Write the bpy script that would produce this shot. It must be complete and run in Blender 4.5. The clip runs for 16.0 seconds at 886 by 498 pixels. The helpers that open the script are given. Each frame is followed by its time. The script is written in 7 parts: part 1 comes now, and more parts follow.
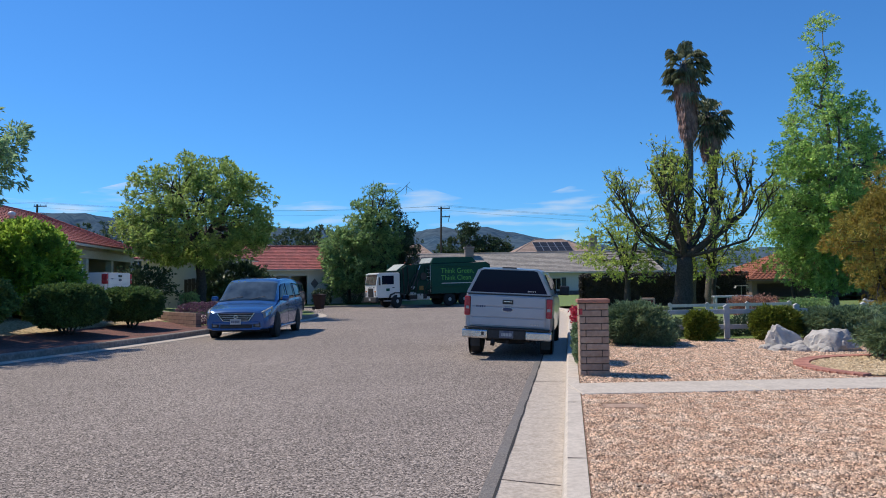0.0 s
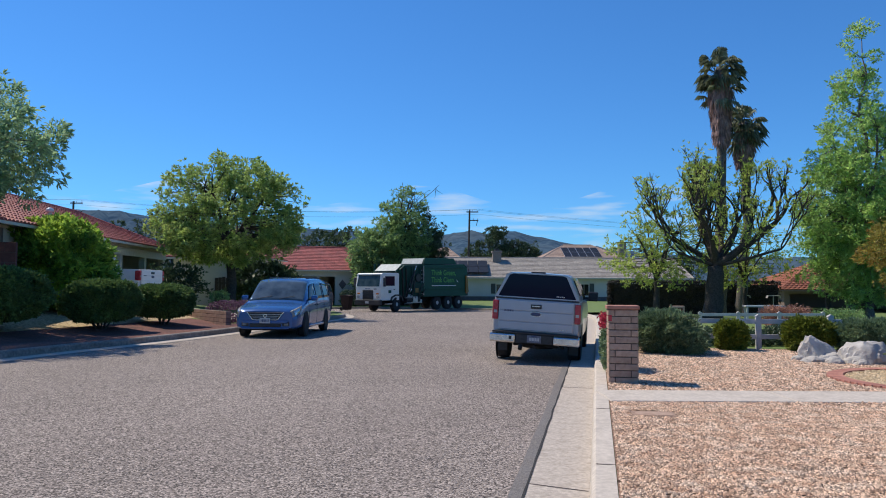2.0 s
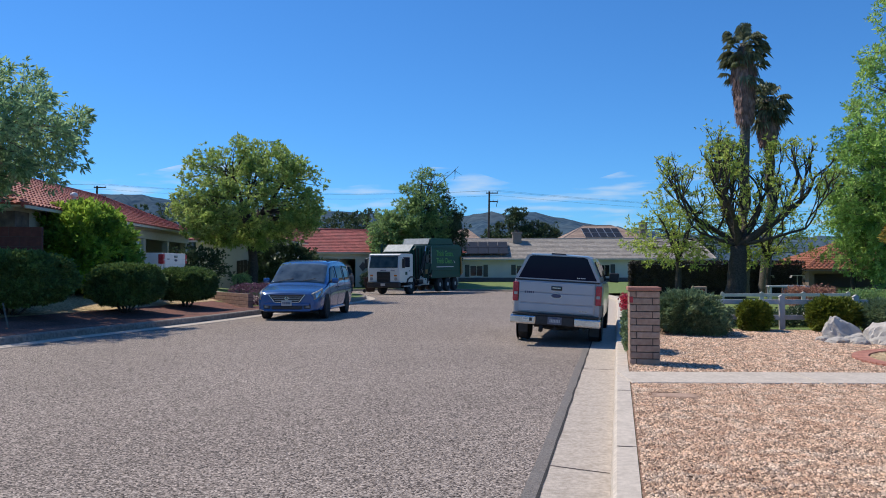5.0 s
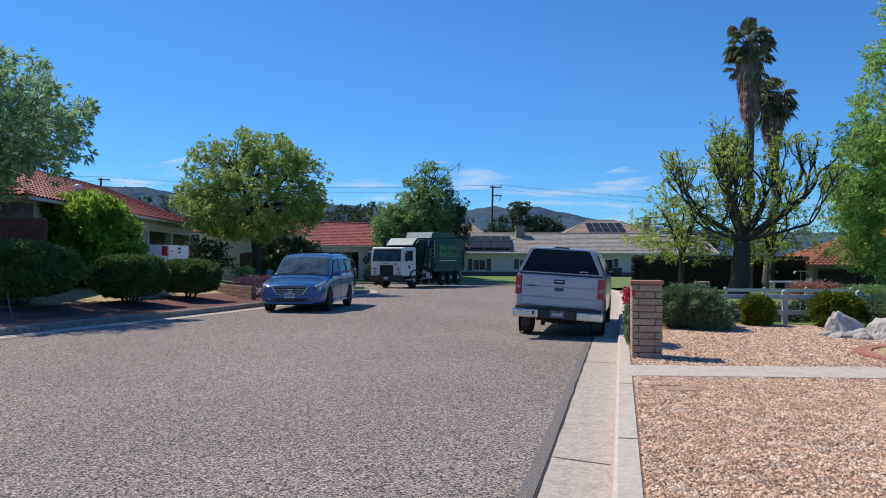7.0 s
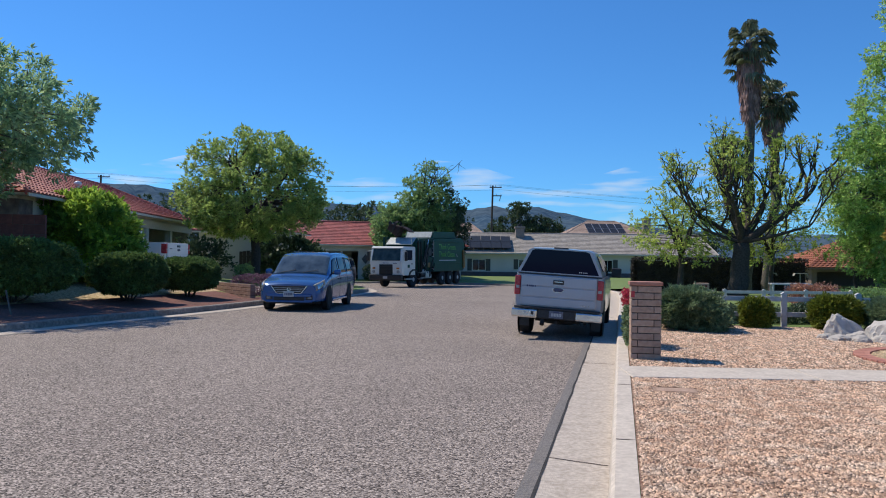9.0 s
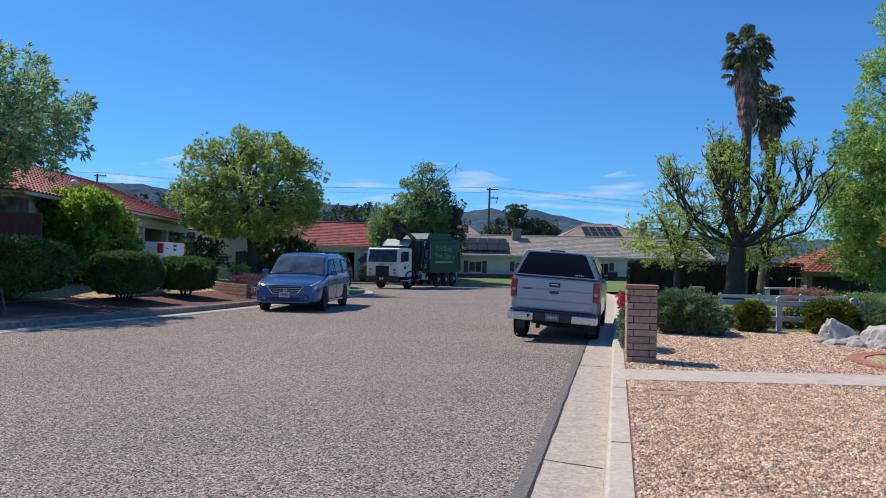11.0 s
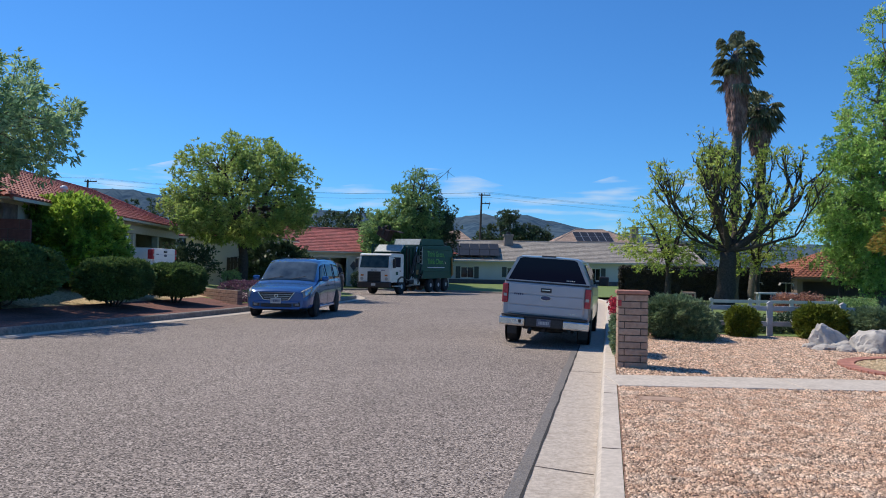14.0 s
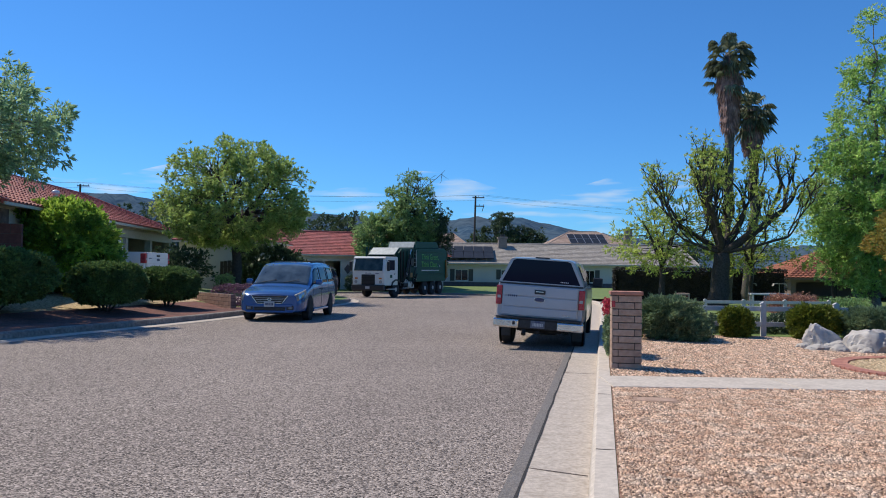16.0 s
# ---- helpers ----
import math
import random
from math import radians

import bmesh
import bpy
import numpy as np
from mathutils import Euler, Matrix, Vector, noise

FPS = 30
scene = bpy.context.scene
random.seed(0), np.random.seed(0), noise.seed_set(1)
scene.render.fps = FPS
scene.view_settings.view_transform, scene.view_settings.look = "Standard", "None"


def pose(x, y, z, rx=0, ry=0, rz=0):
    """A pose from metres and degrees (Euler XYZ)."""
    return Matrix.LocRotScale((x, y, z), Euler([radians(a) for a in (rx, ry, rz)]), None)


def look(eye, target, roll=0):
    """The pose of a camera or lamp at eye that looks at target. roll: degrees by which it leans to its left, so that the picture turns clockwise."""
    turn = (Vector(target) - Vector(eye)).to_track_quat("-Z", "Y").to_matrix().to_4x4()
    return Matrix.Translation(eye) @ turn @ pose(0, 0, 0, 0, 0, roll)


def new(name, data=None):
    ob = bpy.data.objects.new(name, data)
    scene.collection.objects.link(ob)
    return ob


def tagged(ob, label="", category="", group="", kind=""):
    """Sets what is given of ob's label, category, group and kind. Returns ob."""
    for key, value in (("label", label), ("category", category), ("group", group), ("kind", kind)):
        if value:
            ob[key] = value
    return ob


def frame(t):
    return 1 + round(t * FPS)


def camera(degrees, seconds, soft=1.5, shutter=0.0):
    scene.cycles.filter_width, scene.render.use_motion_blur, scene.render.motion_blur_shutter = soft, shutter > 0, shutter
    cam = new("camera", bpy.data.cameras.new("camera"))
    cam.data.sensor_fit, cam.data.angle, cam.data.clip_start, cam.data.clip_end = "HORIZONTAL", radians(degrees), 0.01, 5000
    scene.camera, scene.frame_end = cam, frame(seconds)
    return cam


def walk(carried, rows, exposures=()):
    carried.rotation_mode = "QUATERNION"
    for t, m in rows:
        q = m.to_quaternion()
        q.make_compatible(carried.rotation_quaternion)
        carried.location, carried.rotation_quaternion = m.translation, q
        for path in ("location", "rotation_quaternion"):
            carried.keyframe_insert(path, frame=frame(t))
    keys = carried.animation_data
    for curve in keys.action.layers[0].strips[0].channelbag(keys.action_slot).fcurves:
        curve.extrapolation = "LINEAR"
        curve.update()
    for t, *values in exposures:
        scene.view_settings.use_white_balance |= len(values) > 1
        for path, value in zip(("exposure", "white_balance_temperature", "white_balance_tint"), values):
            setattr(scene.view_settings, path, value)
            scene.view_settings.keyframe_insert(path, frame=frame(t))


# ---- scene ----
cam = camera(61.8, 16.0, soft=1.0)

# camera held by hand at the kerb; seconds, x, y, z, tilt, turn, roll
PATH = [
    (0.0, 0.032, 0.029, 1.605, 92.550, 9.622, -0.911),
    (0.5, 0.023, 0.006, 1.596, 92.696, 10.195, -0.639),
    (1.0, 0.014, 0.009, 1.600, 92.720, 10.748, -0.255),
    (1.5, 0.000, 0.000, 1.600, 92.797, 11.184, 0.000),
    (2.0, 0.002, -0.009, 1.599, 92.823, 11.745, 0.280),
    (2.5, -0.001, -0.001, 1.598, 92.834, 12.176, 0.327),
    (3.0, -0.017, -0.008, 1.583, 92.784, 12.232, -0.269),
    (3.5, -0.019, -0.017, 1.594, 92.486, 12.085, -0.307),
    (4.0, -0.013, -0.030, 1.595, 92.221, 12.258, -0.405),
    (4.2, -0.009, 0.007, 1.625, 92.001, 12.851, -0.448),
    (6.5, 0.006, -0.025, 1.582, 91.018, 13.427, 0.192),
    (7.0, 0.007, -0.006, 1.590, 90.925, 13.529, 0.275),
    (7.5, 0.005, -0.015, 1.588, 90.912, 13.554, 0.424),
    (8.0, 0.010, 0.001, 1.583, 90.931, 13.525, 0.449),
    (8.5, 0.002, -0.001, 1.589, 90.926, 13.537, 0.573),
    (9.0, 0.009, 0.002, 1.590, 90.900, 13.497, 0.702),
    (11.5, 0.007, -0.006, 1.587, 91.067, 13.163, 1.226),
    (12.0, 0.004, -0.011, 1.599, 91.078, 13.066, 1.230),
    (12.5, 0.006, -0.001, 1.585, 91.146, 13.012, 1.225),
    (13.0, 0.007, 0.003, 1.585, 91.212, 12.957, 1.226),
    (13.5, 0.004, 0.002, 1.587, 91.281, 12.752, 1.218),
    (14.0, 0.021, 0.010, 1.593, 91.482, 12.627, 1.068),
    (14.5, 0.021, 0.009, 1.588, 91.618, 12.492, 0.920),
    (15.0, 0.043, 0.024, 1.594, 91.745, 12.443, 0.760),
    (15.5, 0.034, 0.027, 1.583, 91.785, 12.328, 0.710),
    (16.0, 0.031, 0.046, 1.579, 91.712, 12.192, 0.744),
]


def camera_rows():
    return [(t, pose(x, y, z) @ pose(0, 0, 0, tilt, 0, turn) @ pose(0, 0, 0, 0, 0, roll)) for t, x, y, z, tilt, turn, roll in PATH]


walk(cam, camera_rows())

# ---- light ----
SUN_TURN, SUN_UP = radians(70), radians(52)  # left of the street's direction, above the horizon
sun_way = Vector((-math.sin(SUN_TURN) * math.cos(SUN_UP), math.cos(SUN_TURN) * math.cos(SUN_UP), math.sin(SUN_UP)))
world = bpy.data.worlds.new("sky")
scene.world = world
world.use_nodes = True
wt = world.node_tree
wt.nodes.clear()
sky = wt.nodes.new("ShaderNodeTexSky")
sky.sky_type = "NISHITA"
sky.sun_disc = False
sky.sun_elevation = SUN_UP
sky.sun_rotation = -SUN_TURN
sky.altitude = 400
sky.air_density, sky.dust_density, sky.ozone_density = 1.0, 0.0, 1.5
bg = wt.nodes.new("ShaderNodeBackground")
bg.inputs["Strength"].default_value = 0.148
wo = wt.nodes.new("ShaderNodeOutputWorld")
even = wt.nodes.new("ShaderNodeGamma")  # the phone's softer, deeper blue
even.inputs["Gamma"].default_value = 0.90
deep = wt.nodes.new("ShaderNodeMix")
deep.data_type, deep.blend_type = "RGBA", "MULTIPLY"
deep.inputs["Factor"].default_value = 1.0
deep.inputs["B"].default_value = (0.28, 0.665, 1.13, 1)
wt.links.new(sky.outputs[0], even.inputs["Color"])
wt.links.new(even.outputs[0], deep.inputs["A"])
wt.links.new(deep.outputs["Result"], bg.inputs[0])
wt.links.new(bg.outputs[0], wo.inputs[0])
sun = new("sun", bpy.data.lights.new("sun", "SUN"))
sun.data.energy, sun.data.angle, sun.data.color = 4.4, radians(0.53), (1.0, 0.91, 0.77)
sun.matrix_world = look(sun_way * 100, (0, 0, 0))
scene.view_settings.exposure = 0.0


# ---- materials ----
def mat(name, c1, c2=None, scale=8.0, rough=0.7, bump=0.0, bump_scale=40.0, metal=0.0, c3=None, scale3=0.6, mix3=0.35, detail=6.0, vary=0.0, coat=0.0, spec=0.5, island=False):
    """Two colours mixed by a fine noise, a third by a coarse one, a bump, and a change of value from piece to piece."""
    m = bpy.data.materials.new(name)
    m.use_nodes = True
    n, l = m.node_tree.nodes, m.node_tree.links
    b = n["Principled BSDF"]
    b.inputs["Roughness"].default_value, b.inputs["Metallic"].default_value = rough, metal
    b.inputs["Specular IOR Level"].default_value = spec
    b.inputs["Coat Weight"].default_value = coat
    b.inputs["Coat Roughness"].default_value = 0.05
    co = n.new("ShaderNodeTexCoord")
    src = None
    b.inputs["Base Color"].default_value = (*c1, 1)
    if c2:
        t = n.new("ShaderNodeTexNoise")
        t.inputs["Scale"].default_value, t.inputs["Detail"].default_value = scale, detail
        l.new(co.outputs["Object"], t.inputs["Vector"])
        r = n.new("ShaderNodeValToRGB")
        r.color_ramp.elements[0].position, r.color_ramp.elements[1].position = 0.35, 0.65
        r.color_ramp.elements[0].color, r.color_ramp.elements[1].color = (*c1, 1), (*c2, 1)
        l.new(t.outputs["Fac"], r.inputs[0])
        src = r.outputs[0]
    if c3 and src:
        t = n.new("ShaderNodeTexNoise")
        t.inputs["Scale"].default_value, t.inputs["Detail"].default_value = scale3, 4.0
        l.new(co.outputs["Object"], t.inputs["Vector"])
        r = n.new("ShaderNodeValToRGB")
        r.color_ramp.elements[0].position, r.color_ramp.elements[1].position = 0.45, 0.7
        r.color_ramp.elements[0].color, r.color_ramp.elements[1].color = (0, 0, 0, 1), (mix3, mix3, mix3, 1)
        l.new(t.outputs["Fac"], r.inputs[0])
        x = n.new("ShaderNodeMix")
        x.data_type = "RGBA"
        l.new(r.outputs[0], x.inputs["Factor"])
        l.new(src, x.inputs["A"])
        x.inputs["B"].default_value = (*c3, 1)
        src = x.outputs["Result"]
    if vary:
        g = n.new("ShaderNodeNewGeometry") if island else n.new("ShaderNodeObjectInfo")
        k = n.new("ShaderNodeMapRange")
        k.inputs["To Min"].default_value, k.inputs["To Max"].default_value = 1 - vary, 1 + vary
        l.new(g.outputs["Random Per Island" if island else "Random"], k.inputs["Value"])
        h = n.new("ShaderNodeHueSaturation")
        if src:
            l.new(src, h.inputs["Color"])
        else:
            h.inputs["Color"].default_value = (*c1, 1)
        l.new(k.outputs[0], h.inputs["Value"])
        src = h.outputs[0]
    if src:
        l.new(src, b.inputs["Base Color"])
    if bump:
        t = n.new("ShaderNodeTexNoise")
        t.inputs["Scale"].default_value, t.inputs["Detail"].default_value = bump_scale, 5.0
        l.new(co.outputs["Object"], t.inputs["Vector"])
        u = n.new("ShaderNodeBump")
        u.inputs["Strength"].default_value, u.inputs["Distance"].default_value = bump, 0.02
        l.new(t.outputs["Fac"], u.inputs["Height"])
        l.new(u.outputs[0], b.inputs["Normal"])
    return m


def leaf_mat(name, c1, c2, through_light=0.35, vary=0.35):
    """Leaves: light passes through them, each leaf a little different."""
    m = mat(name, c1, c2, scale=1.2, rough=0.5, vary=vary, island=True, spec=0.3)
    n, l = m.node_tree.nodes, m.node_tree.links
    b, out = n["Principled BSDF"], n["Material Output"]
    tr = n.new("ShaderNodeBsdfTranslucent")
    src = b.inputs["Base Color"].links[0].from_socket
    l.new(src, tr.inputs["Color"])
    mx = n.new("ShaderNodeMixShader")
    mx.inputs[0].default_value = through_light
    l.new(b.outputs[0], mx.inputs[1])
    l.new(tr.outputs[0], mx.inputs[2])
    l.new(mx.outputs[0], out.inputs["Surface"])
    return m


def stone_field_mat(name, stops, cell, rough=0.9, bump=0.6, patch=(0.75, 1.15), patch_scale=0.25):
    """A bed of small stones: each cell its own colour, with larger worn patches."""
    m = bpy.data.materials.new(name)
    m.use_nodes = True
    n, l = m.node_tree.nodes, m.node_tree.links
    b = n["Principled BSDF"]
    b.inputs["Roughness"].default_value = rough
    b.inputs["Specular IOR Level"].default_value = 0.25
    co = n.new("ShaderNodeTexCoord")
    v = n.new("ShaderNodeTexVoronoi")
    v.inputs["Scale"].default_value = 1 / cell
    l.new(co.outputs["Object"], v.inputs["Vector"])
    s = n.new("ShaderNodeSeparateColor")
    l.new(v.outputs["Color"], s.inputs[0])
    r = n.new("ShaderNodeValToRGB")
    e = r.color_ramp.elements
    while len(e) < len(stops):
        e.new(0.5)
    for i, c in enumerate(stops):
        e[i].position = i / (len(stops) - 1)
        e[i].color = (*c, 1)
    l.new(s.outputs[0], r.inputs[0])
    t = n.new("ShaderNodeTexNoise")
    t.inputs["Scale"].default_value, t.inputs["Detail"].default_value = patch_scale, 5.0
    l.new(co.outputs["Object"], t.inputs["Vector"])
    k = n.new("ShaderNodeMapRange")
    k.inputs["From Min"].default_value, k.inputs["From Max"].default_value = 0.3, 0.7
    k.inputs["To Min"].default_value, k.inputs["To Max"].default_value = patch
    l.new(t.outputs["Fac"], k.inputs["Value"])
    h = n.new("ShaderNodeHueSaturation")
    l.new(r.outputs[0], h.inputs["Color"])
    l.new(k.outputs[0], h.inputs["Value"])
    l.new(h.outputs[0], b.inputs["Base Color"])
    u = n.new("ShaderNodeBump")
    u.inputs["Strength"].default_value, u.inputs["Distance"].default_value = bump, cell * 0.5
    u.invert = True
    l.new(v.outputs["Distance"], u.inputs["Height"])
    l.new(u.outputs[0], b.inputs["Normal"])
    return m


ASPHALT = stone_field_mat("chip_seal", [(0.024, 0.020, 0.018), (0.123, 0.100, 0.085), (0.261, 0.217, 0.186), (0.328, 0.275, 0.236), (0.60, 0.50, 0.43)], 0.0145, bump=0.7, patch=(0.88, 1.1))
TAR = mat("tar_edge", (0.106, 0.096, 0.088), (0.250, 0.219, 0.194), 70, 0.85, 0.5, 120, c3=(0.188, 0.181, 0.175), scale3=3)
CONCRETE = mat("concrete", (0.43, 0.365, 0.30), (0.60, 0.52, 0.435), 26, 0.9, 0.5, 110, c3=(0.30, 0.24, 0.185), scale3=7, mix3=0.42)
CONCRETE_KERB = mat("kerb_concrete", (0.51, 0.44, 0.365), (0.64, 0.56, 0.47), 22, 0.88, 0.35, 120, c3=(0.38, 0.32, 0.26), scale3=5, mix3=0.4)
# Kerb concrete darkened to paint in the tree's shade along the left side
CONCRETE_SHADED = mat("shaded_kerb_concrete", (0.17, 0.145, 0.125), (0.30, 0.26, 0.225), 14, 0.9, 0.4, 100, c3=(0.12, 0.10, 0.085), scale3=1.6, mix3=0.6)
# Bed colours darkened to stand in for shade between the loose stones
GRAVEL = stone_field_mat("shade_dark_gravel", [(0.101, 0.058, 0.040), (0.216, 0.130, 0.086), (0.331, 0.216, 0.151), (0.259, 0.144, 0.097), (0.374, 0.274, 0.202)], 0.03, bump=0.9, patch=(0.85, 1.1))
TAN_GRAVEL = stone_field_mat("tan_gravel", [(0.25, 0.17, 0.09), (0.48, 0.36, 0.20), (0.58, 0.46, 0.29)], 0.05, bump=0.8)
MULCH = mat("red_mulch", (0.101, 0.041, 0.033), (0.248, 0.101, 0.078), 22, 0.95, 1.0, 45, c3=(0.046, 0.028, 0.024), scale3=1.2, mix3=0.7)
GRASS = mat("lawn", (0.09, 0.15, 0.03), (0.19, 0.26, 0.06), 14, 0.8, 0.8, 90, c3=(0.20, 0.20, 0.06), scale3=0.5)
DIRT = mat("dry_ground", (0.16, 0.13, 0.08), (0.26, 0.21, 0.13), 0.4, 0.95, 0.4, 3, c3=(0.10, 0.12, 0.05), scale3=0.05, mix3=0.7)


# ---- building blocks ----
def mesh_of(name, verts, faces, material=None, smooth=False):
    me = bpy.data.meshes.new(name)
    me.from_pydata([tuple(v) for v in verts], [], faces)
    if material:
        me.materials.append(material)
    if smooth:
        me.polygons.foreach_set("use_smooth", [True] * len(me.polygons))
    me.update()
    return me


def link(name, bm, material, parent=None, label="", smooth=False, at=None):
    """Links a bmesh as one mesh object, under a parent or on its own."""
    me = bpy.data.meshes.new(name)
    bm.normal_update()
    bm.to_mesh(me)
    bm.free()
    me.materials.append(material)
    if smooth:
        me.polygons.foreach_set("use_smooth", [True] * len(me.polygons))
        if smooth == "edges":
            me.set_sharp_from_angle(angle=radians(32))
    ob = new(name, me)
    if parent:
        ob.parent = parent
    if at is not None:
        ob.matrix_basis = at
    if label:
        ob["label"] = label
    return ob


part = link


def shared(name, me, parent, m):
    ob = new(name, me)
    ob.parent = parent
    ob.matrix_basis = m
    return ob


def empty(name, m=None):
    ob = new(name)
    if m is not None:
        ob.matrix_basis = m
    return ob


def add_box(bm, x0, x1, y0, y1, z0, z1, bevel=0.0):
    r = bmesh.ops.create_cube(bm, size=1.0)
    vs = r["verts"]
    for v in vs:
        v.co = Vector((x0 + (v.co.x + 0.5) * (x1 - x0), y0 + (v.co.y + 0.5) * (y1 - y0), z0 + (v.co.z + 0.5) * (z1 - z0)))
    if bevel:
        es = list({e for v in vs for e in v.link_edges})
        bmesh.ops.bevel(bm, geom=es, offset=bevel, segments=2, affect="EDGES", profile=0.5)
    return vs


def box(x0, x1, y0, y1, z0, z1, bevel=0.0):
    bm = bmesh.new()
    add_box(bm, x0, x1, y0, y1, z0, z1, bevel)
    return bm


def add_cyl(bm, a, b, r0, r1=None, seg=12):
    """A tapered rod from a to b."""
    a, b = Vector(a), Vector(b)
    r1 = r0 if r1 is None else r1
    q = (b - a).to_track_quat("Z", "Y")
    ring0 = [bm.verts.new(a + q @ Vector((r0 * math.cos(i * 2 * math.pi / seg), r0 * math.sin(i * 2 * math.pi / seg), 0))) for i in range(seg)]
    ring1 = [bm.verts.new(b + q @ Vector((r1 * math.cos(i * 2 * math.pi / seg), r1 * math.sin(i * 2 * math.pi / seg), 0))) for i in range(seg)]
    for i in range(seg):
        bm.faces.new((ring0[i], ring0[(i + 1) % seg], ring1[(i + 1) % seg], ring1[i]))
    bm.faces.new(ring0[::-1])
    bm.faces.new(ring1)


def cyl(a, b, r0, r1=None, seg=12):
    bm = bmesh.new()
    add_cyl(bm, a, b, r0, r1, seg)
    return bm


def add_prism(bm, pts, y0, y1, axis="y"):
    """A side view (u, z) drawn out from y0 to y1."""
    def p(u, z, w):
        return Vector((u, w, z)) if axis == "y" else Vector((w, u, z))
    a = [bm.verts.new(p(u, z, y0)) for u, z in pts]
    b = [bm.verts.new(p(u, z, y1)) for u, z in pts]
    n = len(pts)
    fs = [bm.faces.new(a), bm.faces.new(b[::-1])]
    for i in range(n):
        fs.append(bm.faces.new((a[i], b[i], b[(i + 1) % n], a[(i + 1) % n])))
    bmesh.ops.recalc_face_normals(bm, faces=fs)
    return a + b


def prism(pts, y0, y1, axis="y", bevel=0.0):
    bm = bmesh.new()
    add_prism(bm, pts, y0, y1, axis)
    if bevel:
        bmesh.ops.bevel(bm, geom=list(bm.edges), offset=bevel, segments=2, affect="EDGES", profile=0.5)
    return bm


def tube(bm, pts, radii, seg=7):
    """A bent, tapered limb through some points."""
    rings = []
    q = last = None
    for i, p in enumerate(pts):
        t = (pts[min(i + 1, len(pts) - 1)] - pts[max(i - 1, 0)]).normalized()
        q = last.rotation_difference(t) @ q if last else t.to_track_quat("Z", "Y")
        last = t
        rings.append([bm.verts.new(p + q @ Vector((radii[i] * math.cos(k * 2 * math.pi / seg), radii[i] * math.sin(k * 2 * math.pi / seg), 0))) for k in range(seg)])
    for a, b in zip(rings, rings[1:]):
        for k in range(seg):
            bm.faces.new((a[k], a[(k + 1) % seg], b[(k + 1) % seg], b[k]))
    bm.faces.new(rings[0][::-1])
    bm.faces.new(rings[-1])


def limb(bm, a, b, r0, r1, rnd, bend=0.12, n=5, seg=6):
    a, b = Vector(a), Vector(b)
    L = (b - a).length
    off = Vector((rnd.gauss(0, 1), rnd.gauss(0, 1), rnd.gauss(0, 0.5))) * L * bend
    pts = []
    for i in range(n + 1):
        t = i / n
        pts.append(a.lerp(b, t) + off * (4 * t * (1 - t)) * 0.5 + Vector((rnd.gauss(0, 1), rnd.gauss(0, 1), 0)) * L * 0.012 * (0 < i < n))
    tube(bm, pts, [r0 + (r1 - r0) * i / n for i in range(n + 1)], seg)
    return pts


# ---- ground ----
def road_z(x, y):
    """The street falls a little beyond the parked cars."""
    return -0.012 * min(max(0.0, y - 25.0), 35.0)


def catmull(pts, step=1.0):
    out = []
    for i in range(len(pts) - 1):
        p0, p1, p2, p3 = [Vector(pts[min(max(j, 0), len(pts) - 1)]) for j in (i - 1, i, i + 1, i + 2)]
        n = max(1, int((p2 - p1).length / step))
        for k in range(n):
            t = k / n
            out.append(0.5 * ((2 * p1) + (p2 - p0) * t + (2 * p0 - 5 * p1 + 4 * p2 - p3) * t * t + (3 * p1 - p0 - 3 * p2 + p3) * t ** 3))
    out.append(Vector(pts[-1]))
    return out


# the kerb's foot, from behind the camera on one side round the end of the street to the other side
LEFT_KERB = catmull([(-12.4, -60), (-12.4, -20), (-12.4, 8), (-12.35, 14), (-12.0, 18), (-11.85, 22.5), (-12.1, 29), (-13.2, 37.5), (-15.2, 43), (-18.2, 48.5), (-21.0, 54), (-21.8, 58), (-20.0, 60.6), (-16, 61.4), (-12, 61.2), (-8.4, 59.8), (-4.5, 56), (-1.5, 50)], 1.0)
RIGHT_KERB = catmull([(-0.06, -60), (-0.06, 0), (-0.06, 20), (-0.06, 36), (-0.4, 44), (-1.5, 50)], 1.0)[::-1]


def ribbon(name, line, profile, material, parent=None, lift=None, ragged=0.0):
    """A strip along a line of the plan; profile: (offset outward from the road, height over the road)."""
    n = len(line)
    verts, faces = [], []
    for i, p in enumerate(line):
        t = (line[min(i + 1, n - 1)] - line[max(i - 1, 0)]).normalized()
        out = Vector((-t.y, t.x))
        for j, (o, z) in enumerate(profile):
            q = p + out * (o + ragged * noise.noise((p.x * 1.7, p.y * 1.7, j * 5.0)))
            verts.append((q.x, q.y, road_z(q.x, q.y) + z + (lift(q.x, q.y, o) if lift else 0.0)))
    k = len(profile)
    for i in range(n - 1):
        for j in range(k - 1):
            faces.append((i * k + j, i * k + j + 1, (i + 1) * k + j + 1, (i + 1) * k + j))
    ob = new(name, mesh_of(name, verts, faces, material))
    return ob


def grid(name, x0, x1, y0, y1, nx, ny, height, material, smooth=True):
    verts = [(x0 + (x1 - x0) * i / nx, y0 + (y1 - y0) * j / ny, height(x0 + (x1 - x0) * i / nx, y0 + (y1 - y0) * j / ny)) for j in range(ny + 1) for i in range(nx + 1)]
    faces = [(j * (nx + 1) + i, j * (nx + 1) + i + 1, (j + 1) * (nx + 1) + i + 1, (j + 1) * (nx + 1) + i) for j in range(ny) for i in range(nx)]
    return new(name, mesh_of(name, verts, faces, material, smooth))


